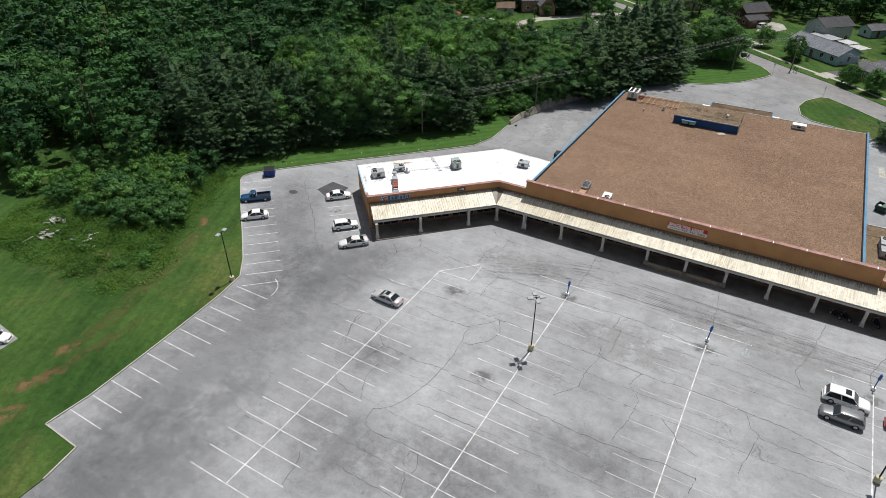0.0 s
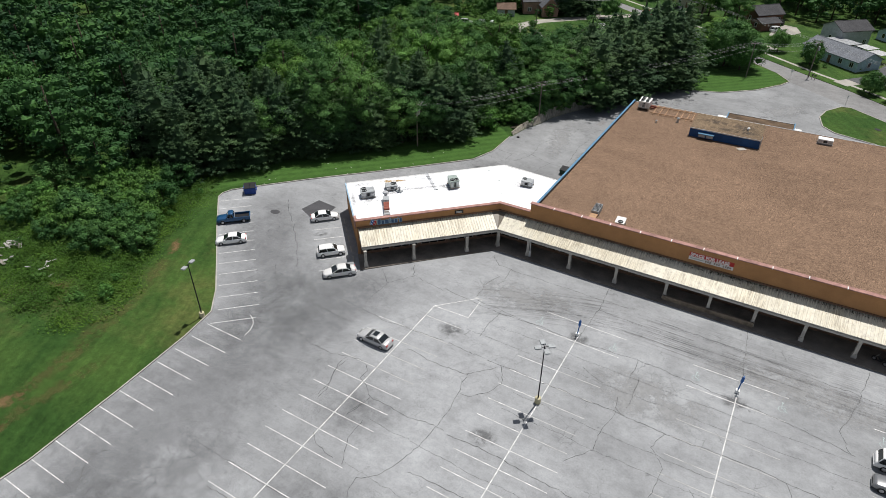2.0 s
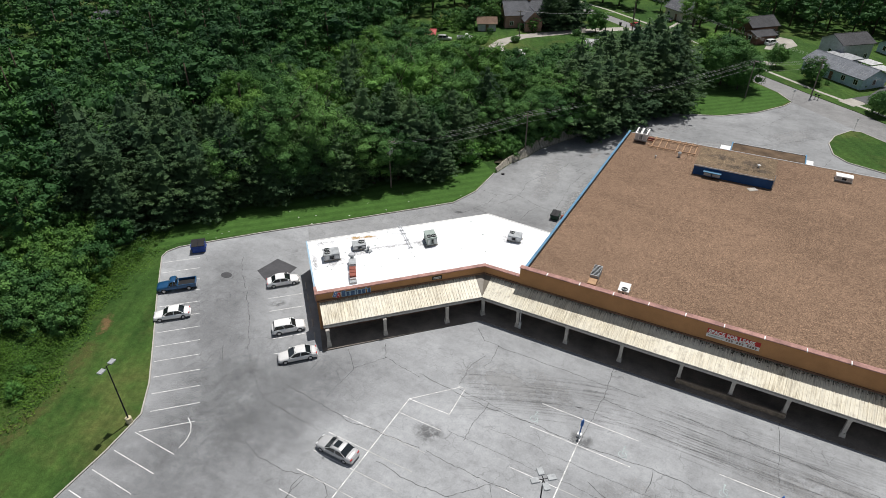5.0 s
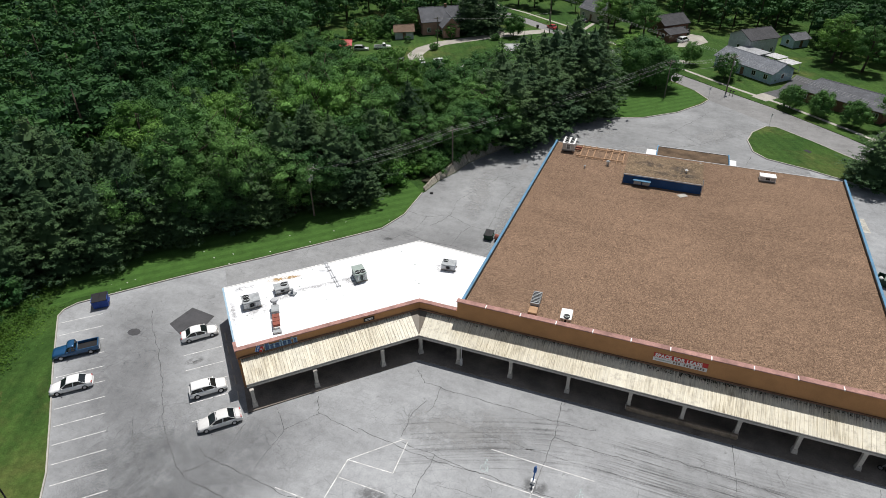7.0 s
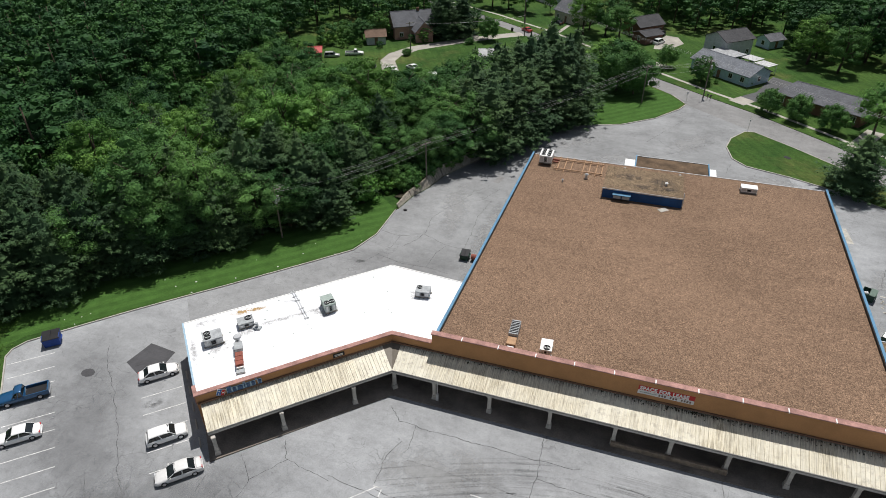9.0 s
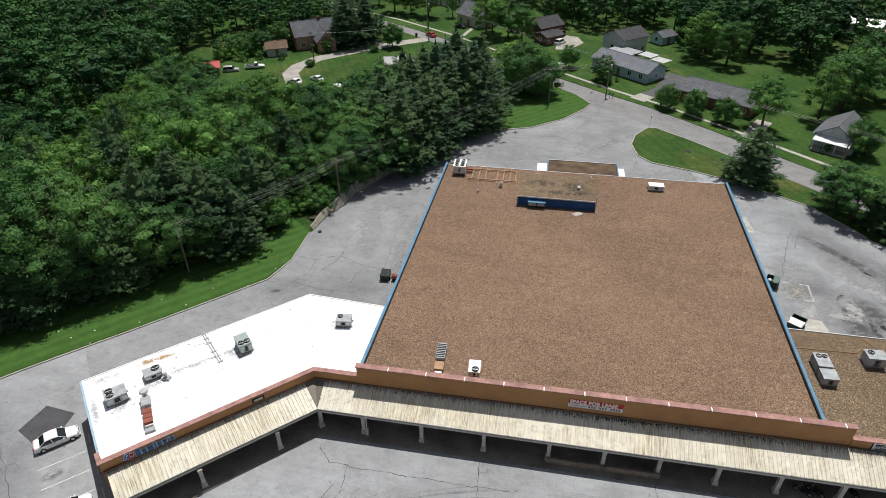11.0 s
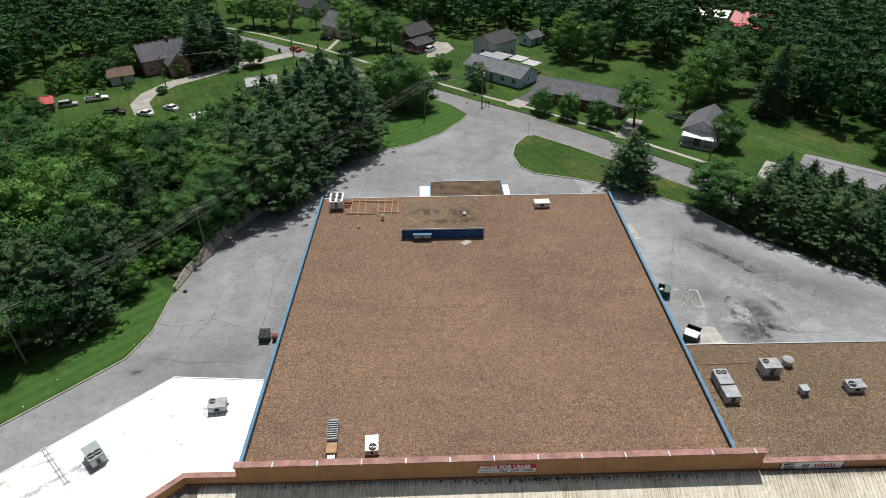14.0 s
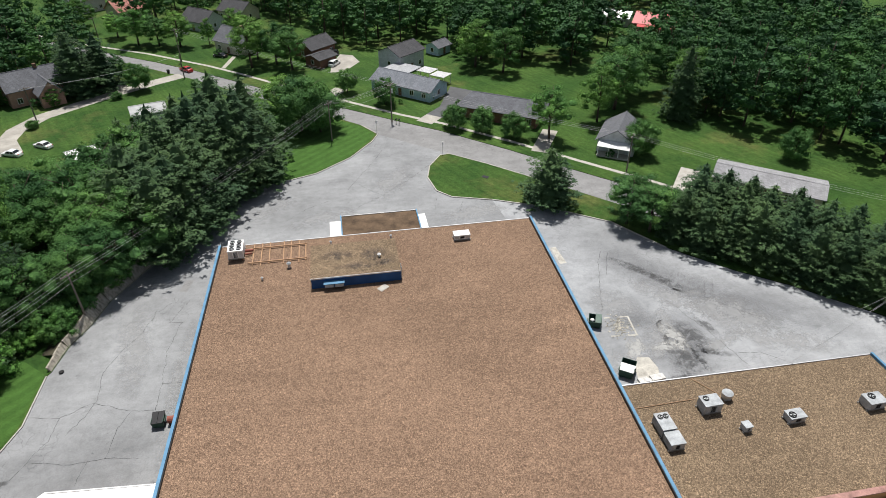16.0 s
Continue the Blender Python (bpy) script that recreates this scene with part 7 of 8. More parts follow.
# ---- trees ----
def ball(seg, rings):
    """The triangles of a coarse unit ball: corners, and three indices a face."""
    vs = [(0, 0, 1.0)]
    for k in range(1, rings + 1):
        e = math.pi * k / (rings + 1)
        vs += [(math.sin(e) * math.cos(2 * math.pi * (i + .5 * k) / seg), math.sin(e) * math.sin(2 * math.pi * (i + .5 * k) / seg), math.cos(e)) for i in range(seg)]
    vs.append((0, 0, -1.0))
    fs = [(0, 1 + i, 1 + (i + 1) % seg) for i in range(seg)]
    for k in range(rings - 1):
        a, b = 1 + k * seg, 1 + (k + 1) * seg
        for i in range(seg):
            j = (i + 1) % seg
            fs += [(a + i, b + i, a + j), (a + j, b + i, b + j)]
    a, z = 1 + (rings - 1) * seg, len(vs) - 1
    fs += [(a + i, z, a + (i + 1) % seg) for i in range(seg)]
    return np.array(vs), np.array(fs)


BALL, BALL_FAR = ball(7, 3), ball(6, 2)


def leaf_mesh(name, centres, normals, sizes, rng_, aspect=0.62, mass=()):
    """Many small leaf sprays as one mesh, over the dense inner foliage."""
    n = len(centres)
    ran = np.random.RandomState(rng_)
    nor = normals / np.maximum(np.linalg.norm(normals, axis=1, keepdims=True), 1e-6)
    ref = ran.normal(size=(n, 3))
    u = np.cross(nor, ref)
    u /= np.maximum(np.linalg.norm(u, axis=1, keepdims=True), 1e-6)
    v = np.cross(nor, u)
    s = sizes[:, None]
    tip = centres + u * s - nor * s * 0.2
    l, r = centres - u * s * .6 + v * s * aspect, centres - u * s * .6 - v * s * aspect
    vs = np.concatenate([np.stack([l, r, tip], 1).reshape(-1, 3), *mass])
    n = len(vs) // 3
    me = bpy.data.meshes.new(name)
    me.from_pydata(vs.tolist(), [], [(3 * i, 3 * i + 1, 3 * i + 2) for i in range(n)])
    return me


def broad_crown(seed, R, Hc, lobes, per, size, core=None):
    """Leaf sprays on many clumps set over an uneven dome; the crown's foot is at z = 0."""
    ran = np.random.RandomState(seed)
    p1, p2 = ran.uniform(0, 6.28, 2)
    C, N, S, mass = [], [], [], []
    bv, bf = core or BALL
    for i in range(lobes):
        zc = 1 - 1.86 * (i + .5) / lobes
        ring = np.sqrt(max(0, 1 - zc * zc))
        a = i * 2.39996 + ran.uniform(-.4, .4)
        k = ran.uniform(.55, 1.05)
        wob = 1 + .2 * np.sin(2 * a + p1) + .13 * np.sin(3 * a + p2 + 2 * zc)
        out = np.array([ring * np.cos(a), ring * np.sin(a), zc])
        c = np.array([R * .8 * k * wob * out[0], R * .8 * k * wob * out[1], Hc * (.47 + .43 * k * zc)])
        r = R * ran.uniform(.2, .36) * (1 - .25 * abs(zc))
        d = ran.normal(size=(per, 3)) + out * .8 + np.array([0, 0, .45])
        d /= np.linalg.norm(d, axis=1, keepdims=True)
        rad = r * ran.uniform(.62, 1.28, size=(len(d), 1))
        squash = np.array([1.15, 1.15, .82])
        C.append(c + d * rad * squash)
        N.append(d + ran.normal(size=d.shape) * .42)
        S.append(size * ran.uniform(.6, 1.35, size=len(d)))
        body = c + bv * squash * r * .62 * ran.uniform(.6, 1.15, size=(len(bv), 1))
        mass.append(body[bf].reshape(-1, 3))
    return leaf_mesh("crown", np.concatenate(C), np.concatenate(N), np.concatenate(S), seed, .62, mass)


def trunk_mesh(seed, H, top, r, limbs, spread):
    rg = random.Random(seed)
    mb = MB()
    pts = [Vector((0, 0, -.2))]
    for k in range(1, 5):
        pts.append(Vector((rg.uniform(-.25, .25) * k * .5, rg.uniform(-.25, .25) * k * .5, top * k / 4)))
    for k in range(4):
        mb.tube(pts[k], pts[k + 1], r * (1 - k * .2), r * (1 - (k + 1) * .2), 7)
    for i in range(limbs):
        a = 2 * math.pi * i / limbs + rg.uniform(-.4, .4)
        f = rg.uniform(.35, .85)
        p = pts[0].lerp(pts[4], f)
        q = p + Vector((math.cos(a) * spread * rg.uniform(.5, .9), math.sin(a) * spread * rg.uniform(.5, .9), H * rg.uniform(.1, .25)))
        mb.tube(p, q, r * .38, r * .1, 5)
    return mb.mesh("trunk", 0, True)


def broad_tree(seed, H, R, label, leaf, lobes=34, per=95, size=.3, bare=.12, core=None):
    t = thing("tree", label, "tree", "broadleaf trees")
    part("trunk", trunk_mesh(seed, H, H * .8, .02 * H, 7, R * .8), M_BARK, t)
    c = part("crown", broad_crown(seed, R, H * (1 - bare), lobes, per, size, core), leaf, t)
    c.location = (0, 0, H * bare)
    return t


def pine_tree(seed, H, R, label, tiers=15):
    ran = np.random.RandomState(seed)
    t = thing("pine_tree", label, "tree", "pine trees")
    part("trunk", MB().tube((0, 0, -.2), (0, 0, H * .96), .018 * H, .02, 7).mesh("trunk"), M_BARK, t)
    C, N, S, mass = [], [], [], []
    for i in range(tiers):
        f = i / (tiers - 1)
        z = H * (.06 + .9 * f)
        rad = R * (1 - f ** 2.1) ** .75 * ran.uniform(.72, 1.12) + .35
        nb = max(5, int(10 * (1 - f * .45)))
        # the dark heart of the tier: a ragged cone of foliage
        up = H * .9 / tiers * 1.5
        rim = [(rad * ran.uniform(.3, .66) * np.cos(b_), rad * ran.uniform(.3, .66) * np.sin(b_), z - .1 * rad + ran.uniform(-.2, .25)) for b_ in np.arange(11) * .5712]
        for k in range(11):
            mass.append(np.array([rim[k], rim[(k + 1) % 11], (0, 0, z + up)]))
            mass.append(np.array([rim[(k + 1) % 11], rim[k], (0, 0, z - up * .3)]))
        a0 = ran.uniform(0, 6.28)
        for k in range(nb):
            a = a0 + 2 * np.pi * k / nb + ran.uniform(-.3, .3)
            L = rad * ran.uniform(.6, 1.15)
            for q in range(max(2, int(L * 2.3))):
                # a tuft of needles on the outer part of a branch
                t_ = L * ran.uniform(.3, 1.0) ** .7
                w = ran.normal() * .16 * t_
                c = np.array([np.cos(a) * t_ - np.sin(a) * w, np.sin(a) * t_ + np.cos(a) * w, z - .1 * t_ + .14 * t_ * t_ / max(L, .1) + ran.normal() * .18])
                m = 11
                d = ran.normal(size=(m, 3)) + np.array([np.cos(a) * .5, np.sin(a) * .5, .7])
                d /= np.linalg.norm(d, axis=1, keepdims=True)
                C.append(c + d * ran.uniform(.2, .5, size=(m, 1)) * np.array([1, 1, .5]))
                N.append(d * .7 + np.array([0, 0, .7]) + ran.normal(size=(m, 3)) * .25)
                S.append(ran.uniform(.2, .4, size=m) * (1 - .2 * f))
    me = leaf_mesh("crown", np.concatenate(C), np.concatenate(N), np.concatenate(S), seed, .3, mass)
    part("crown", me, M_NEEDLE, t)
    return t


def bush(seed, R, H, leaf, label, lobes=15, per=90, size=.155):
    t = thing("bush", label, "bush", "bushes")
    part("stem", MB().tube((0, 0, -.1), (0, 0, H * .6), .06, .03, 5), M_BARK, t)
    part("crown", broad_crown(seed, R, H, lobes, per, size), leaf, t)
    return t


BROAD = [broad_tree(11 + i, 18, r, lab, lf, lo + 2, 185, .17) for i, (r, lab, lf, lo) in enumerate((
    (5.6, "tall broadleaf tree with dense green crown", M_LEAF, 40), (4.9, "tall slender broadleaf tree in the wood", M_LEAF, 34), (6.2, "broad spreading green tree in the wood", M_LEAFD, 44),
    (5.4, "tall dark green broadleaf tree", M_LEAFD, 38), (5.8, "fresh bright green broadleaf tree", M_LEAFY, 40)))]
PINES = [pine_tree(31 + i, 16, r, "dark green pine with feathery tiered branches", ti) for i, (r, ti) in enumerate(((4.6, 15), (4.1, 16), (5.0, 14)))]
ROUND = [broad_tree(51 + i, 7, 3.7, "small round-crowned shade tree in a front yard", M_LEAFD, 64, 150, .12, .06) for i in range(2)]
BUSHES = [bush(71, 2.4, 3.6, M_LEAF, "wild green bush at the wood's edge"), bush(72, 3.0, 4.6, M_LEAFD, "tall wild bush at the wood's edge", 20), bush(73, 1.8, 2.4, M_WEED, "bright green bramble thicket", 10), bush(74, 2.6, 4.4, M_LEAFY, "bright green sapling at the wood's edge", 20)]
for b in BROAD + PINES + ROUND + BUSHES:
    b.matrix_basis = pose(-400, 700, GZ)


def plant(ob, x, y, s, tilt=0.0, sz=None, z=GZ):
    m = pose(x, y, z - .02, rt.uniform(-3, 3), rt.uniform(-3, 3), rt.uniform(0, 360)) @ Matrix.Diagonal((s, s, sz or s, 1))
    return copy_thing(ob, m)


rt = random.Random(21)
KEEP_OUT = [(-95.5, 233.5, 9), (-103, 221.8, 6), (-46.5, 268.5, 10), (-62, 297.5, 9), (-51, 309, 8), (-22, 256, 10), (-92, 318, 9), (-112, 330, 9), (3.2, 223, 13), (3.2, 243.5, 10), (16.2, 256, 6), (24.3, 202.6, 13),
            (46.5, 182, 9), (66.9, 156.7, 11), (95.5, 268, 11), (84, 282, 9), (-69.5, 191.5, 6), (-62.3, 214.5, 6), (-104, 207, 8), (-116, 203, 7), (-207, 160, 12), (9, 231, 8), (-85, 262, 6), (-96, 198, 5), (-86, 199, 6)]


def free(x, y, gap=0.0):
    return not inside(x, y, OUTLINE) and all(math.hypot(x - a, y - b) > r + gap for a, b, r in KEEP_OUT)


def wood(poly, step, kinds, lo, hi, seed, gap=0.0):
    rg = random.Random(seed)
    xs, ys = [p[0] for p in poly], [p[1] for p in poly]
    y = min(ys)
    while y < max(ys):
        x = min(xs)
        while x < max(xs):
            px, py = x + rg.uniform(-.42, .42) * step, y + rg.uniform(-.42, .42) * step
            if inside(px, py, poly) and free(px, py, gap):
                k = rg.choice(kinds)
                base = 16 if k in PINES else 18 if k in BROAD else 7 if k in ROUND else 4
                s = rg.uniform(lo, hi) / base
                plant(k, px, py, s * rg.uniform(.9, 1.12), 0, s)
            x += step
        y += step


FARB = [broad_tree(91 + i, 18, 6.3, "far tree", M_LEAFD, 32, 58, .28, .06, BALL_FAR) for i in range(3)] + [broad_tree(95 + i, 18, 6.3, "far tree", M_LEAF, 24, 30, .4, .06, BALL_FAR) for i in range(3)]
far_v, far_n, far_tv, far_tf = [], [], [], []


def far_wood(poly, step, lo, hi, seed):
    """Trees too far off to tell apart, gathered for one mesh."""
    rg = random.Random(seed)
    xs, ys = [p[0] for p in poly], [p[1] for p in poly]
    y = min(ys)
    while y < max(ys):
        x = min(xs)
        while x < max(xs):
            px, py = x + rg.uniform(-.42, .42) * step, y + rg.uniform(-.42, .42) * step
            if inside(px, py, poly) and free(px, py, 1.0):
                crown = [c for c in rg.choice(FARB[3:] if px < -150 or py > 225 else FARB[:3]).children if c.name.startswith("crown")][0]
                co = np.empty(len(crown.data.vertices) * 3)
                crown.data.vertices.foreach_get("co", co)
                s = rg.uniform(lo, hi) / 18
                a, k = rg.uniform(0, 6.28), s * rg.uniform(1.0, 1.3)
                co = co.reshape(-1, 3) * (k, k, s) + (0, 0, 18 * .06 * s)
                co = np.stack([co[:, 0] * math.cos(a) - co[:, 1] * math.sin(a) + px, co[:, 0] * math.sin(a) + co[:, 1] * math.cos(a) + py, co[:, 2] + GZ], 1)
                far_v.append(co)
                tk = MB().tube((px, py, 0), (px, py, 14 * s), .3 * s, .1 * s, 5)
                n0 = len(far_tv)
                far_tv.extend(tk.v)
                far_tf.extend(tuple(i + n0 for i in f) for f in tk.f)
            x += step
        y += step


# the wood west of the back drive: a tall body, an edge of smaller trees and thickets
wood([(-104, 94), (-97, 94), (-88, 99), (-81, 106), (-75, 114), (-68, 123.5), (-63, 133.5), (-59, 143), (-59, 150), (-64, 156), (-80, 160), (-96, 160), (-108, 152), (-112, 112), (-112, 94)], 7.6, BROAD + BROAD[:4] + PINES[:2], 12, 21, 1)
for x, y, h in ((-98, 83, 14), (-103, 79, 15), (-104, 86, 17), (-109, 79, 17), (-110, 87, 19), (-99, 90, 16), (-106, 93, 18), (-112, 94, 19), (-94, 88, 14), (-100, 76, 11), (-115, 83, 19)):
    plant(rt.choice(PINES), x, y, h / 16 * 1.3, 0, h / 16)
for x, y, h in ((-96, 161, 15), (-90, 157.5, 16.5), (-84, 155, 16.5), (-78, 153, 16), (-72, 151.5, 16), (-103, 165, 16), (-99, 168, 14), (-110, 176, 15), (-106, 184, 11), (-112, 189, 10)):
    plant(rt.choice(BROAD), x, y, h / 18 * 1.2, 0, h / 18)
for x, y, h in ((-87, 98, 15), (-92, 93, 16), (-97, 95, 17), (-82.5, 103, 14), (-79, 108.5, 14), (-101, 88, 17), (-72, 121.5, 13), (-65, 131.5, 12), (-97, 87, 15)):
    plant(rt.choice(PINES), x, y, h / 16 * 1.2, 0, h / 16)
for i in range(13):
    f = i / 12
    h = rt.uniform(14.5, 18)
    x, y = (-100 + 34 * f, 92.5 + 29 * f + 5 * f * f)
    plant((PINES + [BROAD[3]])[i % 4], x + rt.uniform(-1, 1), y + rt.uniform(-1, 1), h / (16 if i % 4 < 3 else 18) * 1.2, 0, h / (16 if i % 4 < 3 else 18))
for i in range(8):
    f = i / 7
    for k in range(2):
        h = 16.5 + 2.6 * f + rt.uniform(-1.2, 1)
        plant(rt.choice(PINES), -45.8 + 12.2 * f - k * 6.0 + rt.uniform(-.8, .8), 153.5 + 29.5 * f + k * 2.6 + rt.uniform(-1, 1), h / 16 * 1.5, 0, h / 16)
for x, y, h in ((-52.6, 143.8, 12), (-49.4, 150, 14), (-56, 141, 12), (-55, 147, 14), (-62, 137, 12), (-55, 152, 14), (-60, 153, 14), (-66, 160, 14), (-60, 161, 15), (-72, 161, 13), (-66, 167, 13), (-60, 169, 14), (-73, 168, 12), (-79, 165, 12), (-56, 176, 14), (-52, 182, 14), (-60, 178, 12)):
    plant(rt.choice(BROAD[2:4]), x, y, h / 18 * 1.25, 0, h / 18, 0.2)
for i in range(11):
    f = i / 10
    k = (BROAD[3], PINES[0], PINES[2], BROAD[2])[i % 4]
    h = rt.uniform(12.5, 16)
    plant(k, -93.5 + 28 * f + rt.uniform(-1, 1), 92.5 + 26.5 * f + rt.uniform(-1, 1), h / (16 if k in PINES else 18) * 1.3, 0, h / (16 if k in PINES else 18))
wood([(-72, 114.5), (-70, 115), (-62, 126), (-59, 135), (-58, 146), (-66, 138), (-74, 128)], 4.4, BUSHES[:2] + [BUSHES[3]], 2.6, 5.5, 4)
wood([(-57.5, 131), (-55.6, 137), (-54.2, 142), (-51, 149.5), (-46, 159), (-40.5, 169), (-44, 170), (-51, 156), (-57, 146), (-60, 134)], 2.6, BUSHES[:2], 3.0, 5.5, 14)
for x, y, h in ((-56.2, 134.5, 4.2), (-55.4, 138.2, 4.6), (-57.6, 137, 4.0), (-58.4, 133.2, 3.2), (-66, 122.5, 4.5), (-76.5, 112.5, 4), (-60.5, 131, 3)):
    plant(BUSHES[3], x, y, h / 4.4)
for x, y, h in ((-52.7, 143.2, 2.6), (-51.2, 146.2, 2.8), (-49.4, 149.6, 3), (-47.6, 153.2, 2.8), (-45.6, 157, 3), (-43.6, 161, 2.8), (-41.5, 165, 3), (-39.5, 168.8, 2.6)):
    plant(BUSHES[0], x, y, h / 3.6)
wood([(-102, 50), (-94, 52), (-91, 57), (-96, 63), (-101, 74), (-103, 84), (-110, 74), (-118, 64), (-122, 50)], 3.6, BUSHES[:2] + BUSHES[:2] + [BROAD[3], BUSHES[3]], 2.4, 5.2, 5)
wood([(-97, 84), (-93, 76), (-89.5, 64), (-88, 58), (-92, 60), (-96, 72)], 3.2, [BUSHES[2], BUSHES[3]], .8, 2.0, 6)
for x, y, h in ((-95, 57.5, 5.4), (-91.5, 60, 5.8), (-89, 57.5, 5), (-87.5, 55.5, 4), (-92.5, 54.8, 4.6), (-99, 56.5, 5.5), (-96, 62.5, 6), (-100.5, 61, 6), (-104, 57, 5.5), (-95.5, 67, 5), (-100, 68, 6), (-105, 64, 6.5), (-108, 58, 6), (-99, 73, 5)):
    plant(BUSHES[0] if h > 5.6 else BUSHES[1], x, y, h / 4.2, 0, h / 4.2)
wood([(-93, 50), (-84, 50), (-80.5, 46), (-80, 41), (-92, 41), (-102, 43), (-108, 48)], 3.4, [BUSHES[2], BUSHES[3], BUSHES[0]], .7, 2.2, 15)
far_wood([(-112, 66), (-112, 112), (-110, 150), (-118, 170), (-122, 205), (-135, 232), (-165, 245), (-195, 230), (-205, 150), (-185, 70), (-150, 40), (-122, 50)], 8.6, 11, 23, 2)
# along the lot east of the hall
for i, (x, y) in enumerate(((42.2, 143.0), (45.0, 140.6), (48.2, 138.4), (51.2, 135.6), (54.2, 132.8), (57.2, 129.8), (60.2, 127.0), (63.2, 124.2), (66.4, 121.4), (69.6, 118.4))):
    for k in range(3):
        s = rt.uniform(9.6, 11.4) / 16
        plant(rt.choice(PINES), x + k * 3.0 + rt.uniform(-.6, .6), y + k * 3.4 + rt.uniform(-.6, .6), s * 1.5, 0, s)
plant(PINES[0], 22.6, 158.6, 1.15, 0, 12 / 16)
plant(PINES[2], 24.0, 160.2, .85, 0, 10.5 / 16)
for x, y, h in ((34.8, 149.6, 10), (37.8, 146.4, 10.5), (40.5, 146.5, 9.5), (36.8, 152.0, 10)):
    plant(BROAD[3], x, y, h / 18 * 1.45, 0, h / 18)
# yards and far trees
for x, y, h in ((-13.4, 224.2, 6.8), (-4.0, 214.4, 7.2), (17.0, 193.2, 6.6), (23.8, 189.0, 6.4), (11.2, 196.8, 6), (48.6, 176.5, 8.5), (81, 168.9, 7.5), (-69.5, 235.6, 8), (-33, 262, 6)):
    plant(rt.choice(ROUND), x, y, h / 7 * .92, 0, h / 7)
plant(ROUND[0], -25.0, 201.0, 2.1, 0, 13 / 7)
plant(ROUND[1], -20.5, 199.5, 1.5, 0, 10 / 7)
for x, y, h in ((-53, 183, 15), (-57.5, 178, 14.5), (-49, 188, 15)):
    plant(rt.choice(PINES), x, y, h / 16 * 1.5, 0, h / 16)
for x, y, h in ((-83.5, 234, 17), (-79.5, 238.5, 15), (-87, 241, 16)):
    plant(rt.choice(PINES), x, y, h / 16 * 1.4, 0, h / 16)
for x, y, h, w in ((-29, 204, 13, 1.15), (-23, 206, 12, 1.1), (31.8, 187.5, 13.5, .95), (46.2, 195, 15, .8), (53.4, 202, 18, 1), (62, 214, 19, 1.1), (57, 208, 15, 1), (-29, 246, 14, 1), (-34, 252, 13, 1), (-40, 258, 12, 1), (74, 204, 16, 1.1),
                   (-66, 275, 12, 1.1), (-80, 279, 13, 1.1), (-73, 277, 10, 1.2), (-89, 289, 9, 1.2), (-57, 276, 9, .7), (-41, 250, 17, 1), (-76.8, 243.2, 8.5, .75), (-101, 296, 13, 1.1), (-110, 305, 15, 1.1), (25, 240, 15, 1), (32, 234, 15, 1), (-104, 228, 9, 1.1), (-108, 222, 8, 1.2), (-88.5, 226.5, 5, 1.2), (-48, 277, 12, .9)):
    plant(rt.choice(BROAD), x, y, h * w / 18 * 1.25, 0, h / 18)
plant(PINES[1], 67, 194, 1.25, 0, 18 / 16)
for x, y in ((-88.6, 212.2), (-73.8, 229.3), (-54.9, 236.2)):
    plant(ROUND[0], x, y, .42, 0, .3)
# shrubs along the house fronts
for x, y, k in ((-4, 217.2, .9), (0, 214.5, .7), (8, 216, .8), (14.5, 209.5, .9), (17.6, 205.2, .8), (30, 196.2, .9), (42, 176, .8), (51, 177.5, .9), (-26, 253.5, 1.1), (-30, 262, 1.2), (-41, 263, 1.0), (-52, 262.5, 1.1), (-88, 226, 1.0), (-92.5, 226.8, 1.1), (-101, 229, 1.3), (-99.5, 217, 1.0), (-106.5, 216.5, 1.4), (59, 152, .9), (74, 149.5, 1.0), (10.5, 238, 1.0), (-3, 236.5, .8)):
    plant(rt.choice(BUSHES[:2]), x, y, k * .5)
wood([(-122, 214), (-108, 213), (-102, 228), (-106, 244), (-114, 238)], 4.8, BUSHES[:2], 3, 6, 13)
far_wood([(72, 198), (76, 190), (92, 177), (96, 160), (112, 150), (140, 150), (165, 180), (160, 270), (110, 290), (104, 262), (84, 250), (74, 226)], 8.8, 13, 20, 8)
far_wood([(18, 264), (26, 246), (40, 236), (58, 236), (72, 250), (80, 272), (72, 296), (30, 300)], 8.8, 14, 20, 9)
far_wood([(-18, 270), (-6, 264), (14, 268), (28, 300), (110, 292), (165, 272), (170, 320), (0, 345), (-50, 330), (-34, 302)], 9.2, 15, 21, 10)
far_wood([(-84, 250), (-90, 270), (-112, 296), (-140, 330), (-185, 320), (-195, 250), (-165, 248), (-120, 226), (-108, 240)], 9.5, 13, 19, 11)
far_wood([(-60, 304), (-84, 300), (-110, 345), (-90, 365), (-20, 360), (-30, 330)], 11, 13, 18, 12)
far_wood([(-206, 150), (-196, 232), (-250, 270), (-290, 200), (-270, 100), (-220, 50), (-180, 55)], 14, 14, 22, 17)
co = np.concatenate(far_v)
n_leaf = len(co) // 3
me = bpy.data.meshes.new("far_wood")
allv = np.concatenate([co, np.array(far_tv)])
me.vertices.add(len(allv))
me.vertices.foreach_set("co", allv.astype(np.float32).ravel())
loops = list(range(3 * n_leaf)) + [3 * n_leaf + i for f in far_tf for i in f]
sizes = [3] * n_leaf + [len(f) for f in far_tf]
me.loops.add(len(loops))
me.loops.foreach_set("vertex_index", loops)
me.polygons.add(len(sizes))
me.polygons.foreach_set("loop_start", np.concatenate([[0], np.cumsum(sizes)[:-1]]).astype(np.int32))
me.materials.append(M_LEAFFAR)
me.materials.append(M_BARK)
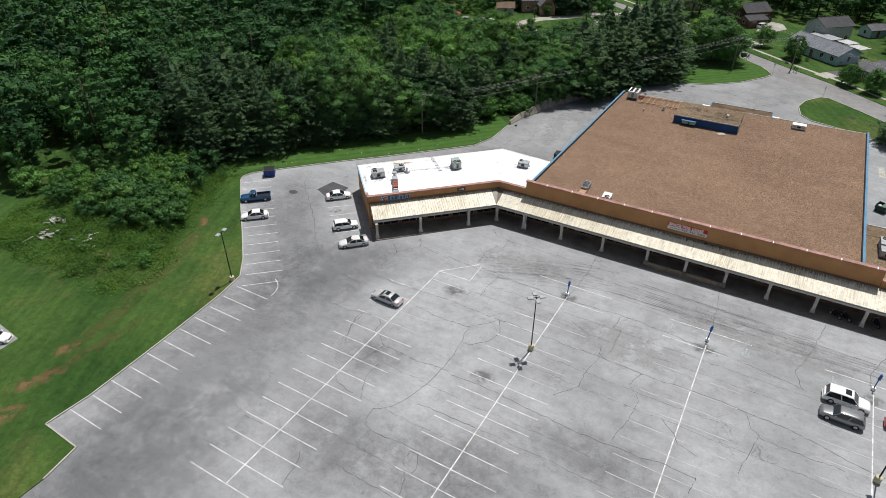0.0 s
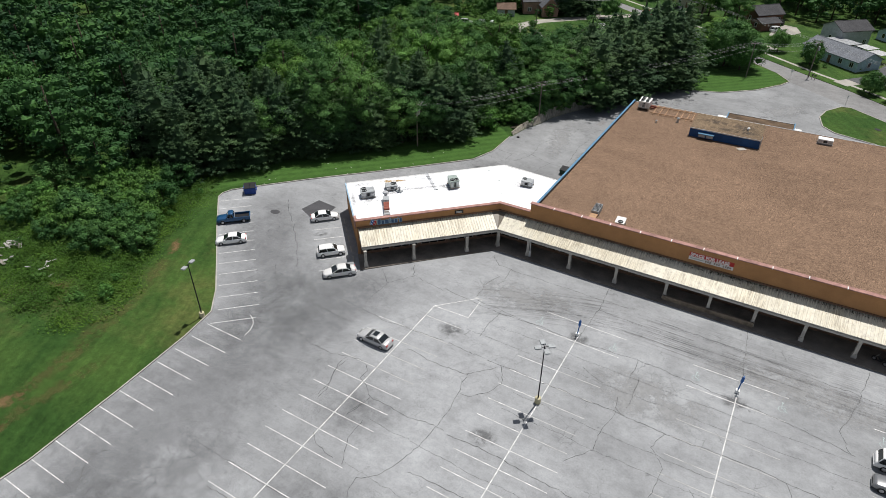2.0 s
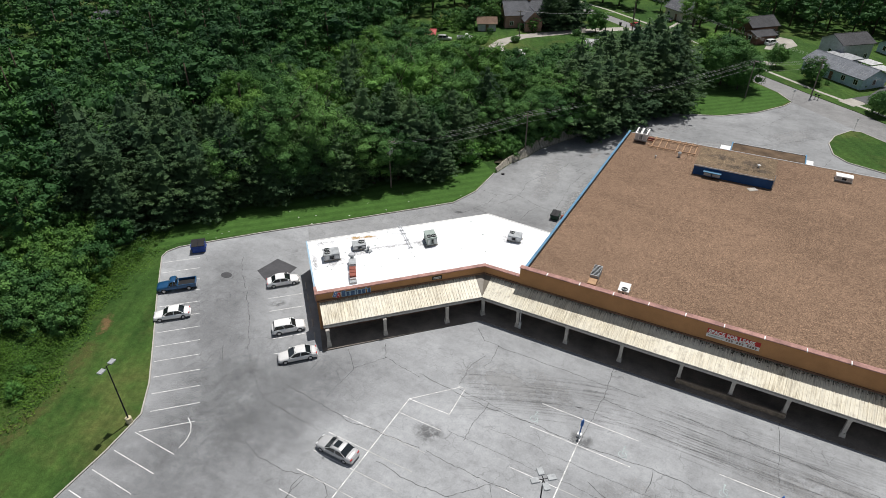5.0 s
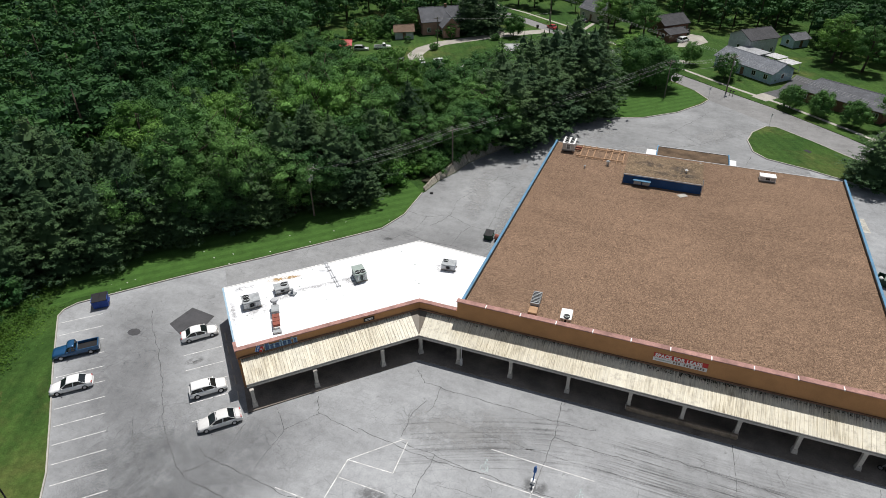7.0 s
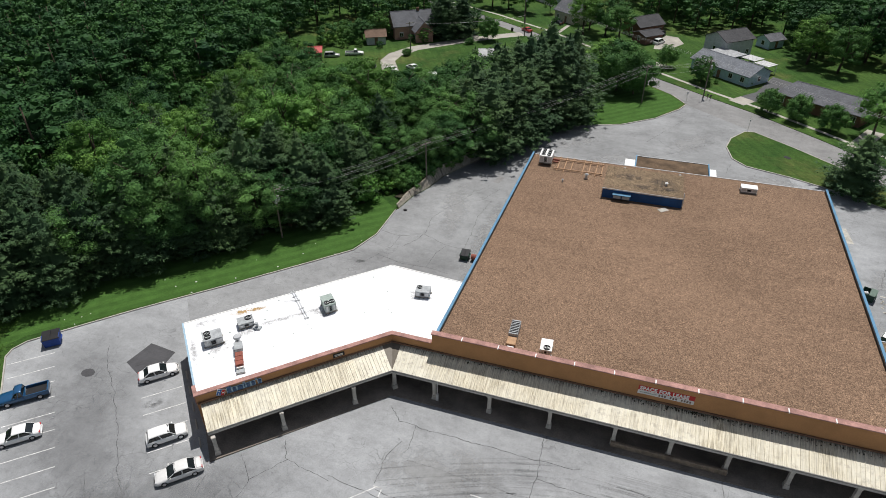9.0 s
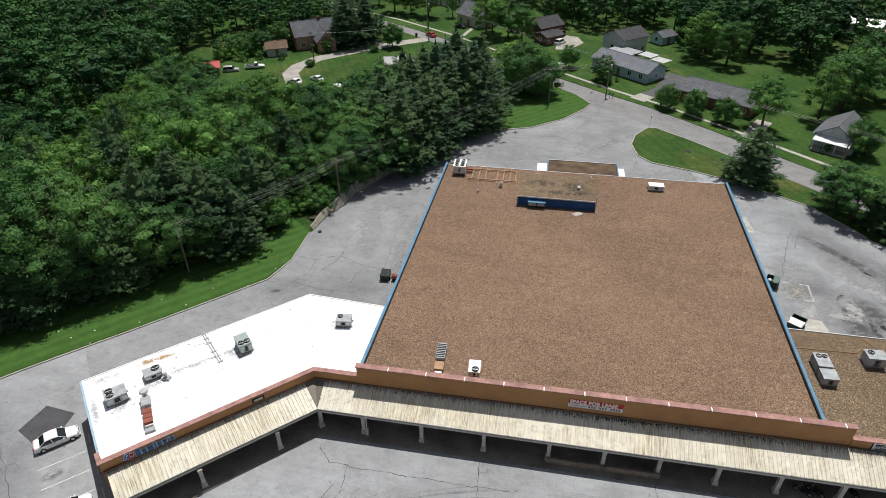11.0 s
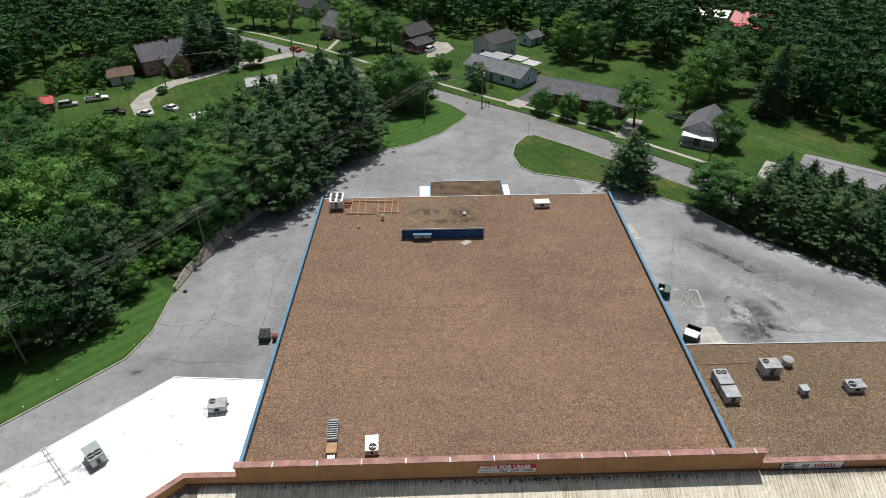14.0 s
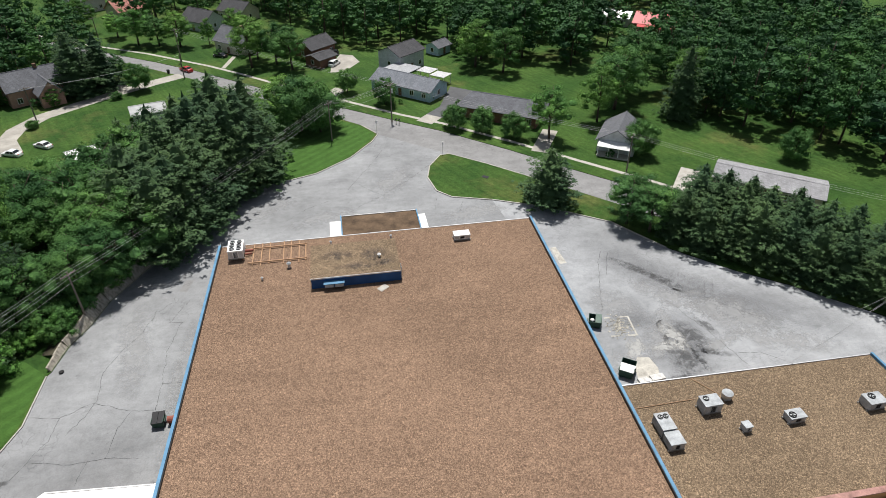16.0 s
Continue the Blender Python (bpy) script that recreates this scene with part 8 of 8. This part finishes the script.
me.polygons.foreach_set("material_index", [0] * n_leaf + [1] * len(far_tf))
me.update(calc_edges=True)
tagged(part("far_wood", me, None), "dense green woodland of tall broadleaf trees", "wood", kind="stuff")

# weeds in the rough field corner
ran = np.random.RandomState(77)
M_JUNK = plain("pale_dumped_boards", (.42, .41, .39), .9, 0, .4, 1.2)
ROUGH = [(-96, 80), (-92, 74), (-87.7, 63.1), (-84, 55), (-78.8, 48.8), (-77.2, 41.8), (-81, 37.3), (-88.8, 37.9), (-99.5, 36.5), (-116, 37), (-118, 60), (-104, 84)]
pts = []
while len(pts) < 70000:
    x, y = ran.uniform(-116, -75), ran.uniform(34, 84)
    d = noise.noise(Vector((x * .22, y * .22, 3.0)))
    e = noise.noise(Vector((x * .5, y * .5, 8.0)))
    if inside(x + 3.2 * d + ran.normal() * .9, y + 3.2 * e + ran.normal() * .9, ROUGH) and d + ran.uniform(-.5, .45) > -.12 and not inside(x, y, OUTLINE):
        pts.append((x, y, GZ + abs(ran.normal()) * .3 * (1 + 1.6 * max(0, d + e))))
pts = np.array(pts)
nor = ran.normal(size=pts.shape) * .5 + np.array([0, 0, 1])
me = leaf_mesh("weeds", pts, nor, ran.uniform(.07, .2, size=len(pts)), 5)
tagged(part("weeds", me, M_WEED), "rank bright green weeds in a rough corner", "weeds", kind="stuff")
for i in range(34):
    cx_, cy_ = ((-105.8, 46), (-103.4, 42), (-95.4, 45.2))[(0, 0, 0, 1, 1, 2)[i % 6]]
    L_, w_ = rngw.uniform(.3, 1.0), rngw.uniform(.06, .22)
    board = tagged(part("dumped_board", MB().box(-L_, L_, -w_, w_, 0, .06), M_JUNK if i % 3 else M_WOODGREY), "pale dumped board lying among weeds", "board", "dumped boards")
    board.matrix_basis = pose(cx_ + rngw.gauss(0, 1.1), cy_ + rngw.gauss(0, .9), GZ + .25 + rngw.uniform(0, .2), rngw.uniform(-18, 18), rngw.uniform(-18, 18), rngw.uniform(0, 180))
for x, y, rx, ry, a, m in ((-74.0, 27.5, 2.6, 1.5, 75, M_WORN), (-72.0, 22.0, 4.5, 1.6, 70, M_WORN), (-70, 16, 4, 2, 70, M_WORN), (-83.4, 59.0, 3.0, 1.1, 125, M_WORN), (-80.5, 53.2, 5.0, 1.6, 118, M_TRACK), (-77, 43, 9, 2.2, 100, M_TRACK),
                           (-74.5, 34, 8, 1.8, 95, M_TRACK), (-71, 30, 10, 1.5, 85, M_TRACK), (-90, 43.6, 2, 1.2, 10, M_WORN), (-36.5, 180.5, 3.5, 1.8, 60, M_WORN), (-96, 203, 6, 2.5, 80, M_TRACK)):
    me = disc.copy()
    o = tagged(part("bare_earth", me, m), "worn patch of bare soil in the grass", "earth", kind="structure")
    o.matrix_basis = pose(x, y, GZ + .011, 0, 0, a) @ Matrix.Diagonal((rx, ry, 1, 1))
for b in BROAD + PINES + ROUND + BUSHES + FARB:
    for o in (*b.children_recursive, b):
        bpy.data.objects.remove(o)
